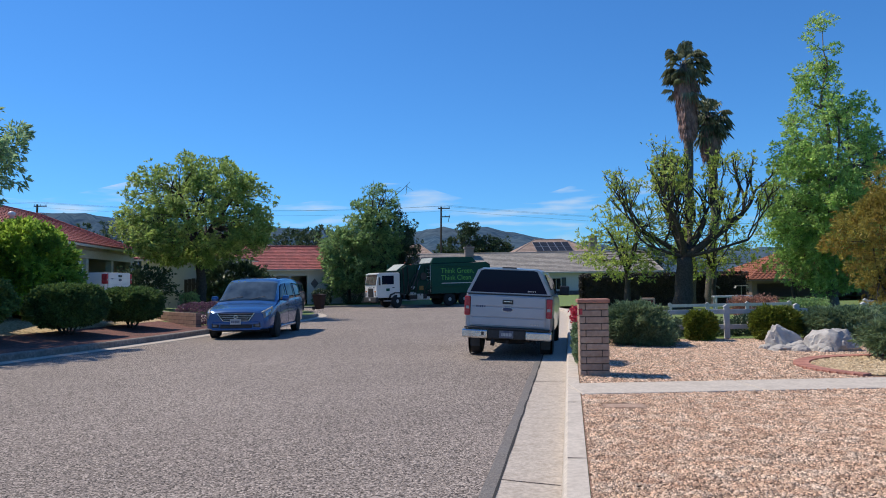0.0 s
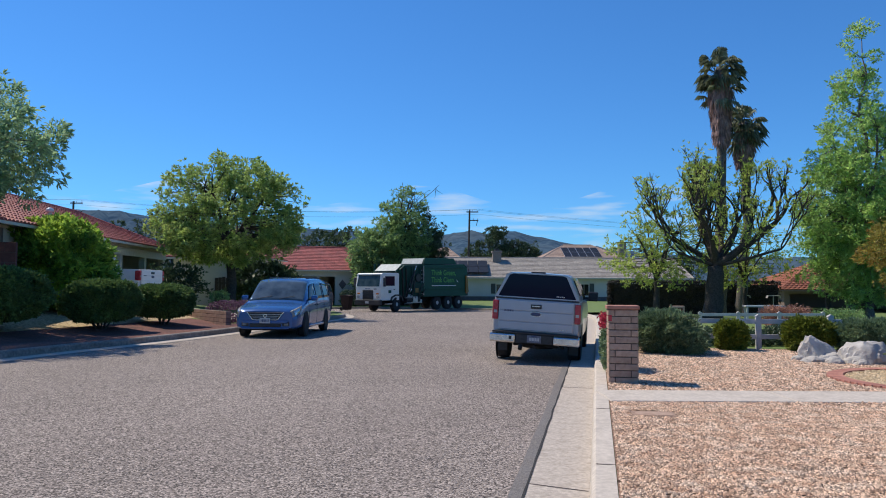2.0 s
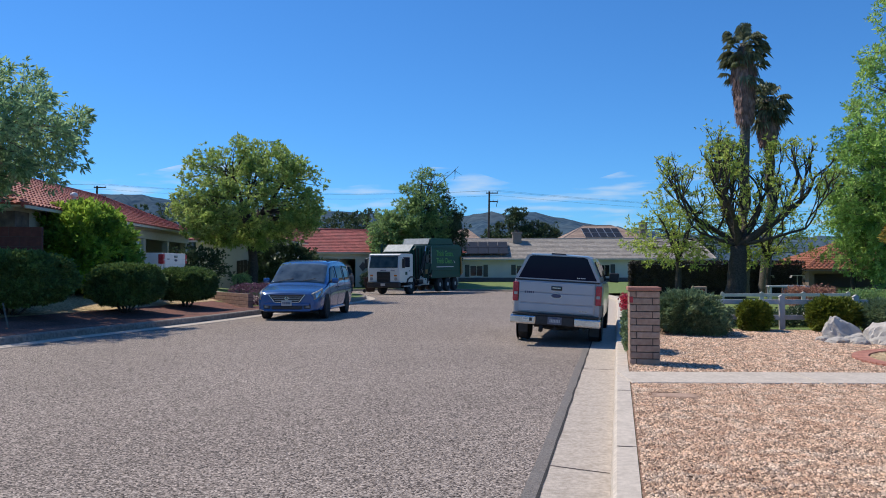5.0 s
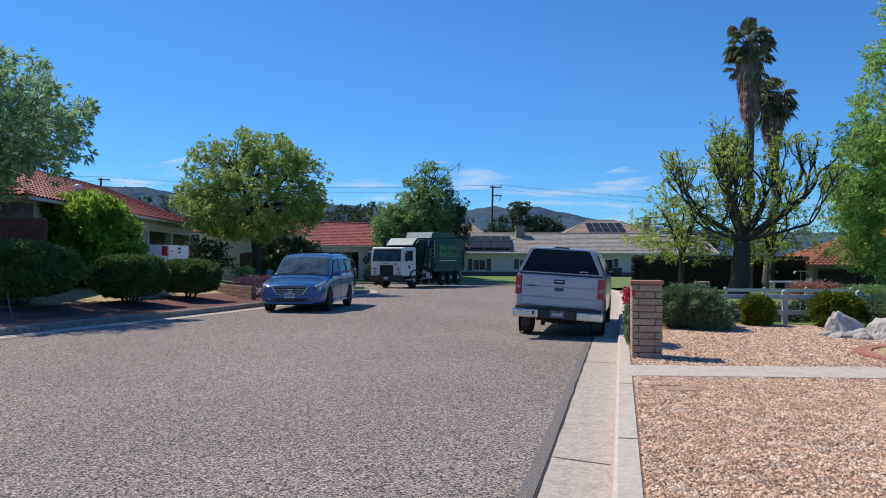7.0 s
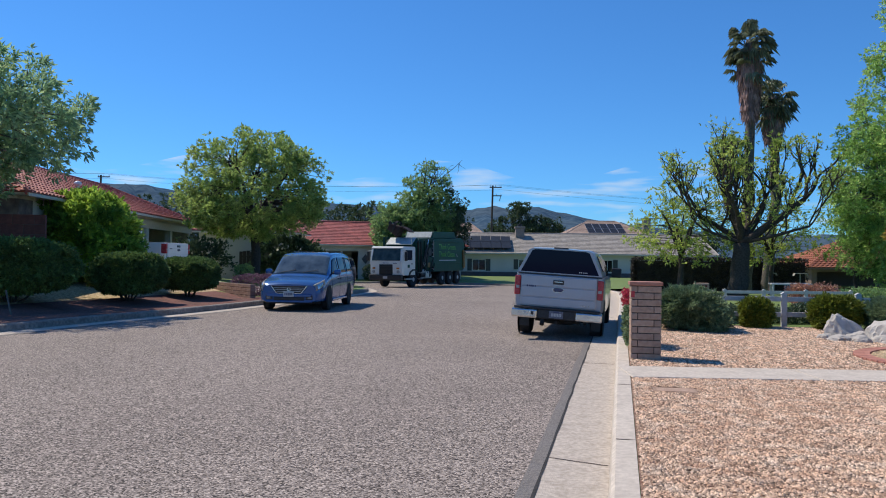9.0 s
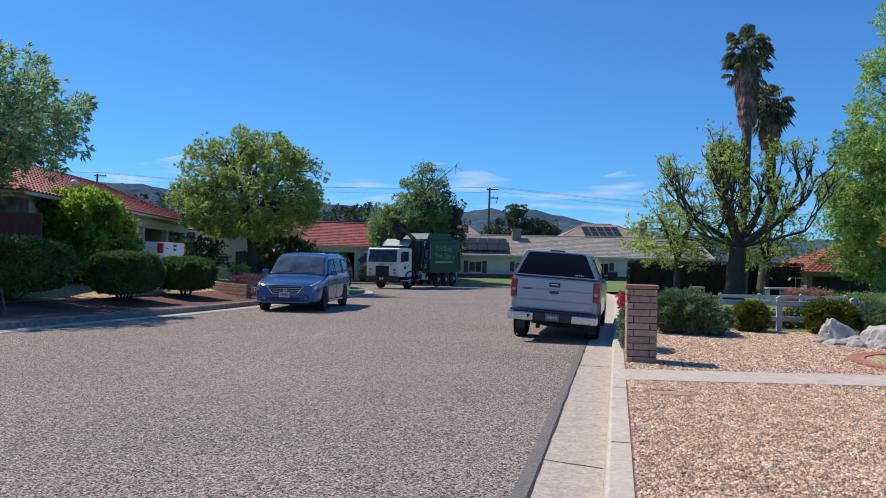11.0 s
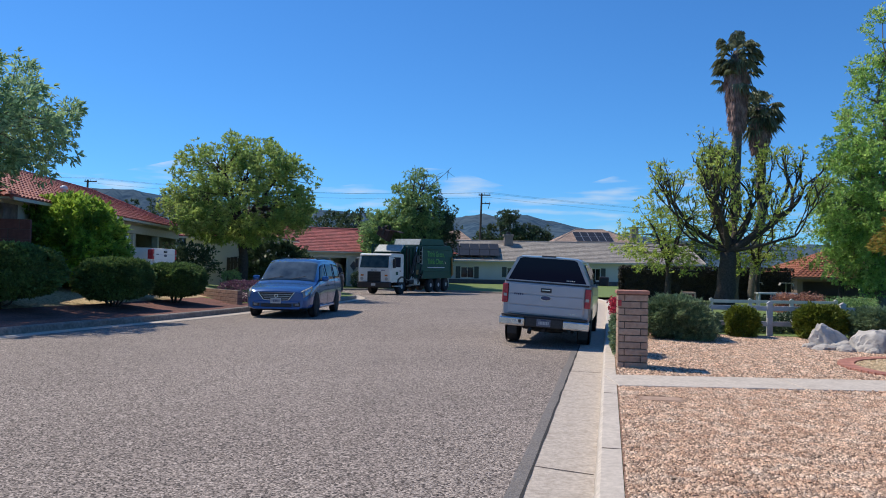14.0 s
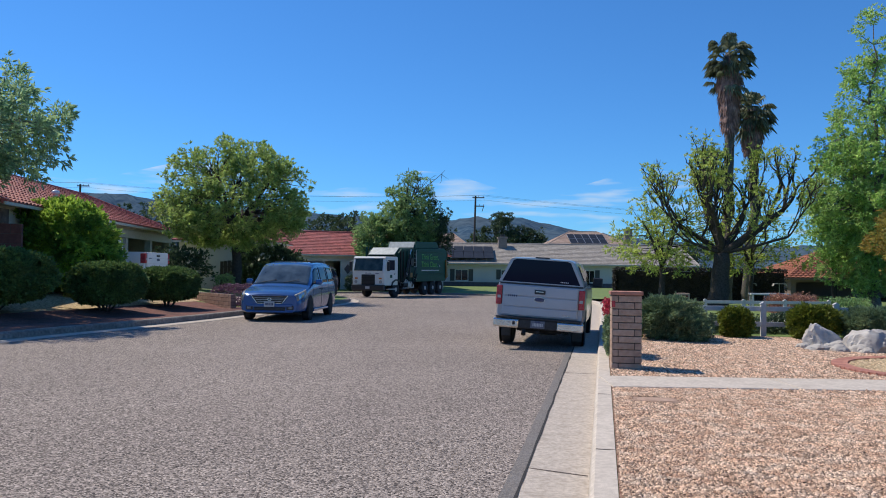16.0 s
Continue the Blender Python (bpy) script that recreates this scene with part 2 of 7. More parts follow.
ground = new("ground", mesh_of("ground", [(-4500, -4500, -1.6), (4500, -4500, -1.6), (4500, 4500, -1.6), (-4500, 4500, -1.6)], [(0, 1, 2, 3)], DIRT))
tagged(ground, "dry open ground reaching the hills", "ground", kind="structure")
road = grid("road", -40, 14, -62, 68, 27, 65, road_z, ASPHALT)
tagged(road, "worn grey chip-seal residential street", "road", kind="structure")


def left_rise(x, y, o):
    """The yards across the street climb away from the kerb; those at the street's end lie flat."""
    k = min(1.0, max(0.0, (44.0 - y) / 14.0))
    return k * 0.105 * min(max(0.0, o - 1.5), 9.0) + (1 - k) * 0.03 * min(max(0.0, o - 1.0), 10.0)


def left_yard_z(x, y):
    """Height of the yard over there, by its nearest place on the kerb."""
    p = Vector((x, y))
    o = min((p - q).length for q in LEFT_KERB)
    return road_z(x, y) + 0.15 + left_rise(x, y, o)


KERB = [(0.0, 0.0), (0.02, 0.13), (0.045, 0.155), (0.20, 0.16), (0.20, 0.0)]
for line, nm in ((LEFT_KERB, "kerb_left"), (RIGHT_KERB, "kerb_right")):
    tagged(ribbon(nm, line, KERB, CONCRETE_SHADED if line is LEFT_KERB else CONCRETE_KERB), "cast concrete kerb with worn edge", "kerb", kind="structure")
    tagged(ribbon(nm.replace("kerb", "gutter"), line, [(-0.49, 0.008), (-0.25, 0.004), (0.0, 0.006)], CONCRETE), "pale concrete gutter with hairline joints", "gutter", kind="structure")
    tagged(ribbon(nm.replace("kerb", "tar_strip"), line, [(-0.61, 0.004), (-0.49, 0.010)], TAR, ragged=0.03), "dark tar strip sealing the asphalt edge", "road edge", kind="structure")
SEAL = mat("dark_crack", (0.02, 0.019, 0.018), (0.04, 0.036, 0.033), 30, 0.95)
tagged(ribbon("gutter_crack", catmull([(p.x, p.y) for p in RIGHT_KERB if -2 < p.y < 32], 0.25), [(-0.503, 0.0115), (-0.482, 0.0115)], SEAL, ragged=0.018), "dark crack between asphalt and gutter", "crack", kind="structure")
yard_left = ribbon("yard_left", LEFT_KERB, [(0.20, 0.15), (0.8, 0.155), (1.5, 0.15), (2.5, 0.15), (4, 0.15), (6, 0.15), (8, 0.15), (10.5, 0.15), (14, 0.15), (20, 0.15), (32, 0.15), (60, 0.1)], GRASS, lift=left_rise)
tagged(yard_left, "front yards with lawn climbing gently from the kerb", "yard", kind="structure")


yard_right = grid("yard_right", 0.14, 60, -60, 66, 30, 63, lambda x, y: 0.15 - 0.010 * min(max(0.0, y - 20.0), 45.0), GRASS)
tagged(yard_right, "front yard and lawn behind the white fence", "yard", kind="structure")

# ---- front yard by the camera ----
def right_z(x, y):
    return 0.15 - 0.010 * min(max(0.0, y - 20.0), 45.0)


gravel = grid("gravel_bed", 0.145, 14, -6, 18.6, 14, 25, lambda x, y: 0.156, GRAVEL)
tagged(gravel, "pink and tan gravel bed darkened for shade between stones", "gravel", kind="structure")


def path_strip():
    """A concrete garden path of slabs with open joints."""
    holder = tagged(empty("path"), "pale concrete garden path between gravel beds", "path", kind="structure")
    x, way = 0.15, Vector((1.0, 0.20)).normalized()
    side = Vector((-way.y, way.x))
    start = Vector((0.16, 9.58))
    for i in range(7):
        a, b = i * 2.35 + 0.01, (i + 1) * 2.35 - 0.01
        bm = box(a, b, 0.0, 0.95, 0.0, 0.06, 0.012)
        part("slab", bm, CONCRETE_KERB, holder, at=Matrix.Translation((start.x, start.y, 0.112)) @ pose(0, 0, 0, 0, 0, math.degrees(math.atan2(way.y, way.x))))
    return holder


path_strip()

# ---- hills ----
# Scrub colour with the blue of distant haze painted into it
HILL = mat("hazy_hill_scrub", (0.03, 0.065, 0.11), (0.085, 0.135, 0.18), 0.035, 1.0, 0, c3=(0.09, 0.115, 0.13), scale3=0.006, mix3=0.5, spec=0.0)


def hills():
    """A far ridge: heights over the eye, by the angle left of the street's direction."""
    nx, ny = 220, 10
    verts, faces = [], []
    R = 2600.0
    for i in range(nx + 1):
        a = radians(75 - 150 * i / nx)
        d = math.degrees(a)
        top = float(np.interp(d, (-75, -30, -12, -4.5, -1.9, 1.8, 4.6, 6.6, 8.0, 9.4, 12.2, 16, 21, 28, 36, 50, 75), (90, 100, 95, 108, 123, 149, 176, 197, 184, 190, 181, 176, 196, 200, 238, 220, 180)))
        top += 5 * noise.noise((d * 0.9, 0, 3)) + 3 * noise.noise((d * 3.1, 0, 9))
        for j in range(ny + 1):
            s = j / ny
            h = top * (1 - (1 - s) ** 1.6)
            h += (1 - s) * s * 130 * noise.noise((d * 1.1, s * 3, 1)) if 0 < s < 1 else 0
            rr = R - 700 * (1 - s)
            verts.append((-math.sin(a) * rr, math.cos(a) * rr, -1.6 + h))
    for i in range(nx):
        for j in range(ny):
            k = i * (ny + 1) + j
            faces.append((k, k + 1, k + ny + 2, k + ny + 1))
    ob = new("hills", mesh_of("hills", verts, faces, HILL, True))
    return tagged(ob, "far scrub-covered hills with haze painted blue", "hills", kind="structure")


hills()



def cirrus():
    """A thin streak of high cloud low over the hills, bright by its own glow."""
    m = bpy.data.materials.new("glowing_cloud")
    m.use_nodes = True
    n, l = m.node_tree.nodes, m.node_tree.links
    n.remove(n["Principled BSDF"])
    co = n.new("ShaderNodeTexCoord")
    mp = n.new("ShaderNodeMapping")
    mp.inputs["Scale"].default_value = (0.0016, 0.0016, 0.011)
    mp.inputs["Rotation"].default_value = (0, radians(-4), 0)
    l.new(co.outputs["Object"], mp.inputs["Vector"])
    t = n.new("ShaderNodeTexNoise")
    t.inputs["Scale"].default_value, t.inputs["Detail"].default_value = 1.6, 7.0
    l.new(mp.outputs[0], t.inputs["Vector"])
    r = n.new("ShaderNodeMapRange")
    r.inputs["From Min"].default_value, r.inputs["From Max"].default_value, r.inputs["To Max"].default_value = 0.50, 0.78, 0.75
    l.new(t.outputs["Fac"], r.inputs["Value"])
    # Emission stands in for sunlight on the cloud
    em, tr, mx = n.new("ShaderNodeEmission"), n.new("ShaderNodeBsdfTransparent"), n.new("ShaderNodeMixShader")
    em.inputs["Color"].default_value, em.inputs["Strength"].default_value = (0.80, 0.90, 1.0, 1), 0.85
    l.new(r.outputs[0], mx.inputs[0])
    l.new(tr.outputs[0], mx.inputs[1])
    l.new(em.outputs[0], mx.inputs[2])
    l.new(mx.outputs[0], n["Material Output"].inputs["Surface"])
    verts, faces = [], []
    for i in range(41):
        a = radians(52 - 76 * i / 40)
        for z in (120, 470 + 60 * math.sin(i * 0.7)):
            verts.append((-math.sin(a) * 3900, math.cos(a) * 3900, z))
    for i in range(40):
        faces.append((2 * i, 2 * i + 1, 2 * i + 3, 2 * i + 2))
    ob = new("thin_clouds", mesh_of("thin_clouds", verts, faces, m))
    ob.visible_shadow = False
    return tagged(ob, "thin white streaks of high cloud", "clouds", kind="structure")


cirrus()

# ---- houses ----
RED_TILE = mat("red_tile", (0.264, 0.054, 0.048), (0.408, 0.102, 0.084), 9, 0.75, 0.3, 60, c3=(0.240, 0.096, 0.090), scale3=0.8, vary=0.22, island=True)
ORANGE_TILE = mat("orange_tile", (0.27, 0.085, 0.038), (0.37, 0.13, 0.06), 9, 0.75, 0.3, 60, vary=0.2, island=True)
GREY_SHINGLE = mat("grey_shingle", (0.27, 0.24, 0.205), (0.37, 0.33, 0.285), 5, 0.85, 0.3, 40, vary=0.15, island=True)
TAN_SHINGLE = mat("tan_shingle", (0.33, 0.225, 0.17), (0.43, 0.31, 0.24), 5, 0.85, 0.3, 40, vary=0.12, island=True)
STUCCO = mat("cream_stucco", (0.60, 0.55, 0.47), (0.68, 0.63, 0.54), 30, 0.9, 0.4, 90, c3=(0.42, 0.38, 0.33), scale3=0.7)
STUCCO_GREY = mat("grey_stucco", (0.544, 0.535, 0.493), (0.612, 0.595, 0.552), 30, 0.9, 0.4, 90, c3=(0.476, 0.459, 0.425), scale3=0.7)
TRIM = mat("cream_trim", (0.62, 0.58, 0.50), (0.70, 0.66, 0.58), 12, 0.6, 0.1, 60)
WAINSCOT = mat("dark_wainscot", (0.10, 0.085, 0.085), (0.16, 0.13, 0.125), 7, 0.85, 0.4, 40)
WAINSCOT_STONE = mat("shaded_field_stone", (0.117, 0.085, 0.072), (0.260, 0.195, 0.163), 4, 0.85, 0.8, 9, c3=(0.078, 0.065, 0.065), scale3=1.5, mix3=0.7)
DARK_GLASS = mat("window_glass", (0.012, 0.014, 0.017), rough=0.05, spec=0.6)
SHUTTER = mat("dark_shutter", (0.05, 0.055, 0.05), (0.07, 0.075, 0.07), 20, 0.6)
BROWN_WALL = mat("brown_block_wall", (0.10, 0.035, 0.028), (0.15, 0.05, 0.04), 8, 0.9, 0.4, 50)
CHIMNEY = mat("chimney_stucco", (0.25, 0.20, 0.165), (0.32, 0.26, 0.215), 9, 0.9, 0.4, 50)
PANEL = mat("solar_panel", (0.018, 0.021, 0.028), (0.028, 0.032, 0.04), 3, 0.5, spec=0.12)
PANEL_FRAME = mat("panel_frame", (0.55, 0.56, 0.58), rough=0.4, metal=0.8)
# Brown with the bungalow's deep porch shade put into its colour
SHADED_BROWN = mat("shaded_brown_stucco", (0.17, 0.115, 0.09), (0.23, 0.16, 0.125), 20, 0.9, 0.3, 60)
WOOD_DARK = mat("dark_wood", (0.05, 0.035, 0.028), (0.09, 0.06, 0.045), 12, 0.8, 0.3, 50)


def slope_tiles(parent, a, b, c, d, material, row=0.36, col=0.30, tile=True, name="roof_covering"):
    """A roof slope a-b (eave) to d-c (ridge) laid with rows of tiles or shingles, each with its own lower edge."""
    a, b, c, d = Vector(a), Vector(b), Vector(c), Vector(d)
    nrm = (b - a).cross(d - a).normalized()
    if nrm.z < 0:
        nrm = -nrm
    up = ((c + d) / 2 - (a + b) / 2)
    n = max(2, int(up.length / row))
    verts, faces = [], []

    def q(u, v):
        return a.lerp(b, u).lerp(d.lerp(c, u), v)
    for i in range(n):
        v0, v1 = i / n, min(1.0, (i + 1.12) / n)
        m = max(1, int((q(1, v0) - q(0, v0)).length / col))
        for k in range(m):
            u0, u1 = (k + 0.02) / m, (k + 0.98) / m
            if tile:
                us, hs = (u0, u0 + (u1 - u0) * 0.3, u0 + (u1 - u0) * 0.7, u1), (0.0, 0.05, 0.05, 0.0)
            else:
                us, hs = (u0, u1), (0.0, 0.0)
            lift = 0.035 + (0.012 * random.random())
            s = len(verts)
            for u, h in zip(us, hs):
                verts.append(q(u, v0) + nrm * (h + lift))
            for u, h in zip(us, hs):
                verts.append(q(u, v1) + nrm * (h * 0.8 + 0.008))
            for u in us:
                verts.append(q(u, v0) - nrm * 0.01)
            w = len(us)
            for j in range(w - 1):
                faces.append((s + j, s + j + 1, s + w + j + 1, s + w + j))
                faces.append((s + 2 * w + j, s + 2 * w + j + 1, s + j + 1, s + j))
    me = mesh_of(name, verts, faces, material)
    ob = new(name, me)
    ob.parent = parent
    ob["kind"] = "stuff"
    return ob


def slab(parent, name, a, b, c, d, thick, material):
    """A flat sheet of some thickness under four corners."""
    vs = [Vector(p) for p in (a, b, c, d)]
    low = [p - Vector((0, 0, thick)) for p in vs]
    fs = [(0, 1, 2, 3), (7, 6, 5, 4), (0, 4, 5, 1), (1, 5, 6, 2), (2, 6, 7, 3), (3, 7, 4, 0)]
    ob = new(name, mesh_of(name, vs + low, fs, material))
    ob.parent = parent
    return ob


def house(label, at, turn, length, depth, eave, ridge, tile, wall, tiled=True, hip=2.5, over=0.5, openings=(), foot=None, base=-0.6, col=0.35, row=0.36):
    """A one-storey house: its front runs along local x from 0 to length at y=0, its back at y=depth.
    openings on the front: (kind, x0, x1, z0, z1)."""
    h = tagged(empty("house", Matrix.Translation(at) @ pose(0, 0, 0, 0, 0, turn)), label, "house")
    t = 0.22
    ops = sorted(openings, key=lambda o: o[1])
    x = 0.0
    for kind, x0, x1, z0, z1 in ops:
        if x0 - x > 0.01:
            part("wall_section", box(x, x0, 0, t, base, eave), wall, h)
        if z0 > base + 0.01:
            part("wall_section", box(x0, x1, 0, t, base, z0), wall, h)
        if z1 < eave - 0.01:
            part("wall_section", box(x0, x1, 0, t, z1, eave), wall, h)
        x = x1
    if length - x > 0.01:
        part("wall_section", box(x, length, 0, t, base, eave), wall, h)
    part("side_wall", box(0, t, t, depth, base, eave), wall, h)
    part("side_wall", box(length - t, length, t, depth, base, eave), wall, h)
    part("back_wall", box(t, length - t, depth - t, depth, base, eave), wall, h)
    part("ceiling", box(t, length - t, t, depth - t, eave - 0.1, eave), wall, h)
    part("floor_slab", box(t, length - t, t, depth - t, base, base + 0.1), wall, h)
    if foot:
        z, m = foot
        x = 0.0
        for kind, x0, x1, z0, z1 in ops:
            if z0 < z:
                part("wainscot", box(x, x0, -0.06, -0.002, base, z), m, h)
                x = x1
        part("wainscot", box(x, length, -0.06, -0.002, base, z), m, h)
    for kind, x0, x1, z0, z1 in ops:
        if kind == "window":
            w = part("window", bm_frame(x0, x1, z0, z1, 0.06, 0.02, 0.10), TRIM, h)
            part("pane", box(x0 + 0.05, x1 - 0.05, 0.05, 0.065, z0 + 0.05, z1 - 0.05), DARK_GLASS, w)
            part("muntin", box((x0 + x1) / 2 - 0.025, (x0 + x1) / 2 + 0.025, 0.02, 0.05, z0 + 0.06, z1 - 0.06), TRIM, w)
        elif kind == "shutter":
            w = part("window", bm_frame(x0, x1, z0, z1, 0.06, 0.02, 0.10), TRIM, h)
            part("pane", box(x0 + 0.05, x1 - 0.05, 0.05, 0.065, z0 + 0.05, z1 - 0.05), DARK_GLASS, w)
            part("muntin", box((x0 + x1) / 2 - 0.02, (x0 + x1) / 2 + 0.02, 0.02, 0.05, z0 + 0.06, z1 - 0.06), TRIM, w)
            for s0 in (x0 - 0.52, x1 + 0.04):
                part("shutter", box(s0, s0 + 0.48, -0.05, -0.004, z0 - 0.03, z1 + 0.03, 0.01), SHUTTER, h)
        elif kind == "door":
            part("door", box(x0 + 0.02, x1 - 0.02, 0.06, 0.11, z0, z1 - 0.02, 0.01), SHUTTER, h)
        elif kind == "garage":
            g = part("garage_door", box(x0 + 0.02, x1 - 0.02, 0.08, 0.12, z0, z1 - 0.02), TRIM, h)
            n = 4
            for i in range(n):
                part("door_panel", box(x0 + 0.08, x1 - 0.08, 0.06, 0.082, z0 + (z1 - z0) * (i + 0.06) / n, z0 + (z1 - z0) * (i + 0.94) / n, 0.008), TRIM, g)
        elif kind == "porch":
            part("porch_back", box(x0, x1, 3.3, 3.45, base, eave), wall, h)
    # roof
    o = over
    e, r = eave, ridge
    A, B, C, D = (-o, -o, e), (length + o, -o, e), (length + o, depth + o, e), (-o, depth + o, e)
    R0, R1 = (hip - o, depth / 2, r), (length - hip + o, depth / 2, r)
    roof = part("roof", box(-o, length + o, -o, depth + o, e + 0.002, e + 0.05), TRIM, h)
    part("fascia", box(-o - 0.02, length + o + 0.02, -o - 0.05, -o - 0.003, e - 0.05, e + 0.05), wall, h)
    vs = [A, B, C, D, R0, R1]
    deck = new("deck", mesh_of("deck", [(v[0], v[1], v[2] + 0.052) for v in vs], [(0, 1, 5, 4), (2, 3, 4, 5), (1, 2, 5), (3, 0, 4)], tile))
    deck.parent = roof
    z = Vector((0, 0, 0.055))
    V = [Vector(v) + z for v in vs]
    slope_tiles(roof, V[0], V[1], V[5], V[4], tile, row, col, tiled)
    slope_tiles(roof, V[3], V[0], V[4], V[4], tile, row, col, tiled)
    slope_tiles(roof, V[1], V[2], V[5], V[5], tile, row, col, tiled)
    rb = bmesh.new()
    add_cyl(rb, V[4], V[5], 0.11, seg=8)
    for p, q in ((V[0], V[4]), (V[1], V[5])):
        add_cyl(rb, p, q, 0.09, seg=8)
    part("ridge_cap", rb, tile, roof)
    return h


def bm_frame(x0, x1, z0, z1, w, y0, y1):
    bm = bmesh.new()
    add_box(bm, x0, x1, y0, y1, z0, z0 + w)
    add_box(bm, x0, x1, y0, y1, z1 - w, z1)
    add_box(bm, x0, x0 + w, y0, y1, z0 + w, z1 - w)
    add_box(bm, x1 - w, x1, y0, y1, z0 + w, z1 - w)
    return bm


def turned(a, b):
    """Degrees of turn that lay local x along the way from a to b."""
    return math.degrees(math.atan2(b[1] - a[1], b[0] - a[0]))


# red tiled house across the street, its front along the yard
A0, A1 = (-18.65, 19.7), (-24.3, 37.85)
house_a = house("long low cream stucco house with red tile roof and pillared porch", (*A0, 0.9), turned(A0, A1), 20.0, 7.0, 2.6, 4.4, RED_TILE, STUCCO, True, 4.2, 0.6,
                [("window", 0.9, 2.6, 0.9, 2.0), ("window", 5.2, 7.4, 0.9, 2.0), ("porch", 10.9, 19.9, -0.6, 2.2)], base=-0.9, col=0.26, row=0.31)
for x in (11.05, 12.4, 16.2, 19.7):
    part("porch_post", box(x - 0.16, x + 0.16, -0.05, 0.25, -0.6, 2.2, 0.015), TRIM, house_a)
part("porch_beam", box(10.9, 19.9, -0.12, -0.004, 2.08, 2.45, 0.01), TRIM, house_a)
for x0, x1 in ((11.2, 12.9), (13.0, 14.1), (15.3, 16.9), (17.0, 19.7)):
    w = part("window", bm_frame(x0, x1, -0.3, 2.1, 0.06, 3.2, 3.28), TRIM, house_a)
    part("pane", box(x0 + 0.05, x1 - 0.05, 3.22, 3.26, -0.25, 2.05), DARK_GLASS, w)
# Stone dark enough to carry the shade of the end wall in its colour
part("stone_cladding", box(-0.07, -0.003, 0.0, 7.0, -0.9, 2.5, 0.01), WAINSCOT_STONE, house_a, "stone cladding put on the end wall for its shade")
part("stone_cladding", box(2.7, 5.1, -0.07, -0.003, -0.9, 2.5, 0.01), WAINSCOT_STONE, house_a, "dark stone cladding")
part("stone_cladding", box(-0.07, 0.85, -0.075, -0.003, -0.9, 2.5, 0.01), WAINSCOT_STONE, house_a, "dark stone cladding")
part("curtain", box(14.2, 15.2, 3.14, 3.19, -0.3, 2.1, 0.01), SHADED_BROWN, house_a, "tan curtain behind the porch")

house_b = house("low cream stucco house with a red tile roof", (-32.5, 57.2, 0.1), turned((-32.5, 57.2), (-15.0, 68.0)), 21.0, 9.0, 2.75, 5.0, RED_TILE, STUCCO, False, 4.0, 0.6,
                [("window", 4, 6.2, 0.8, 2.0), ("porch", 6.7, 11.2, -0.55, 2.25), ("window", 15.2, 16.9, 0.9, 2.0), ("window", 18, 19.5, 0.9, 2.0)], base=-0.6)
dm = bmesh.new()
add_prism(dm, [(11.5, 1.55), (11.85, 2.0), (12.2, 1.55), (11.85, 1.1)], -0.05, -0.004)
part("wall_ornament", dm, WAINSCOT, house_b, "dark diamond-shaped wall ornament")
part("porch_post", box(9.6, 9.78, 0.02, 0.2, -0.55, 2.25), TRIM, house_b)
house_c = house("long low pale stucco house with grey shingle roof", (-24.0, 75.3, -0.15), turned((-16.04, 76.35), (2.95, 80.3)), 34.0, 11.0, 2.55, 4.85, GREY_SHINGLE, STUCCO_GREY, False, 0.3, 0.6,
                [("shutter", 8.9, 10.3, 0.75, 1.95), ("shutter", 13.8, 15.0, 0.95, 1.95), ("shutter", 22.6, 23.7, 0.7, 2.0), ("garage", 26.3, 29.0, -0.1, 2.0)], foot=(0.62, WAINSCOT), base=-0.7, col=0.5, row=0.42)
house_d = house("stucco bungalow with an orange tile roof and porch", (13.7, 59.4, -0.9), 10.0, 23.0, 9.0, 2.25, 4.3, ORANGE_TILE, SHADED_BROWN, True, 4.5, 0.6,
                [("porch", 0.4, 4.6, -0.6, 2.0), ("porch", 5.0, 9.4, -0.6, 2.0), ("porch", 9.8, 13.6, -0.6, 2.0), ("porch", 14.0, 18.0, -0.6, 2.0)], base=-0.6)
house_e = house("far two-storey house with a tan shingle roof and solar panels", (-7.6, 104.6, -0.6), turned((-8.4, 105.9), (3.9, 108.9)), 12.3, 10.5, 5.8, 8.2, TAN_SHINGLE, STUCCO, False, 4.6, 0.5,
                [("window", 9.2, 10.6, 4.3, 5.4)], base=-1.0, col=0.6, row=0.5)
house_f = house("far house with a tan gabled roof", (-24.0, 100.5, -0.6), 14.0, 6.5, 9.0, 5.0, 7.6, TAN_SHINGLE, STUCCO, False, 3.0, 0.4, [("window", 4, 5, 3.6, 4.6)], base=-1.0, col=0.6, row=0.5)


def solar(frame_paint, at, turn, tilt, nx, ny, w, h):
    s = tagged(empty("solar_array", Matrix.Translation(at) @ pose(0, 0, 0, 0, 0, turn) @ pose(0, 0, 0, tilt, 0, 0)), "dark blue solar panels in pale frames on a roof", "solar panel")
    for i in range(nx):
        for j in range(ny):
            p = part("solar_panel", box(i * w + 0.02, (i + 1) * w - 0.02, j * h + 0.02, (j + 1) * h - 0.02, 0, 0.04, 0.006), frame_paint, s)
            part("cell_sheet", box(i * w + 0.05, (i + 1) * w - 0.05, j * h + 0.05, (j + 1) * h - 0.05, 0.041, 0.048), PANEL, p)
    return s

# ---- vehicles ----
def paint(name, c, metal=0.35, rough=0.32, coat=0.6):
    return mat(name, c, tuple(v * 1.08 for v in c), 3, rough, metal=metal, coat=coat, c3=tuple(v * 0.85 for v in c), scale3=1.5, mix3=0.5)


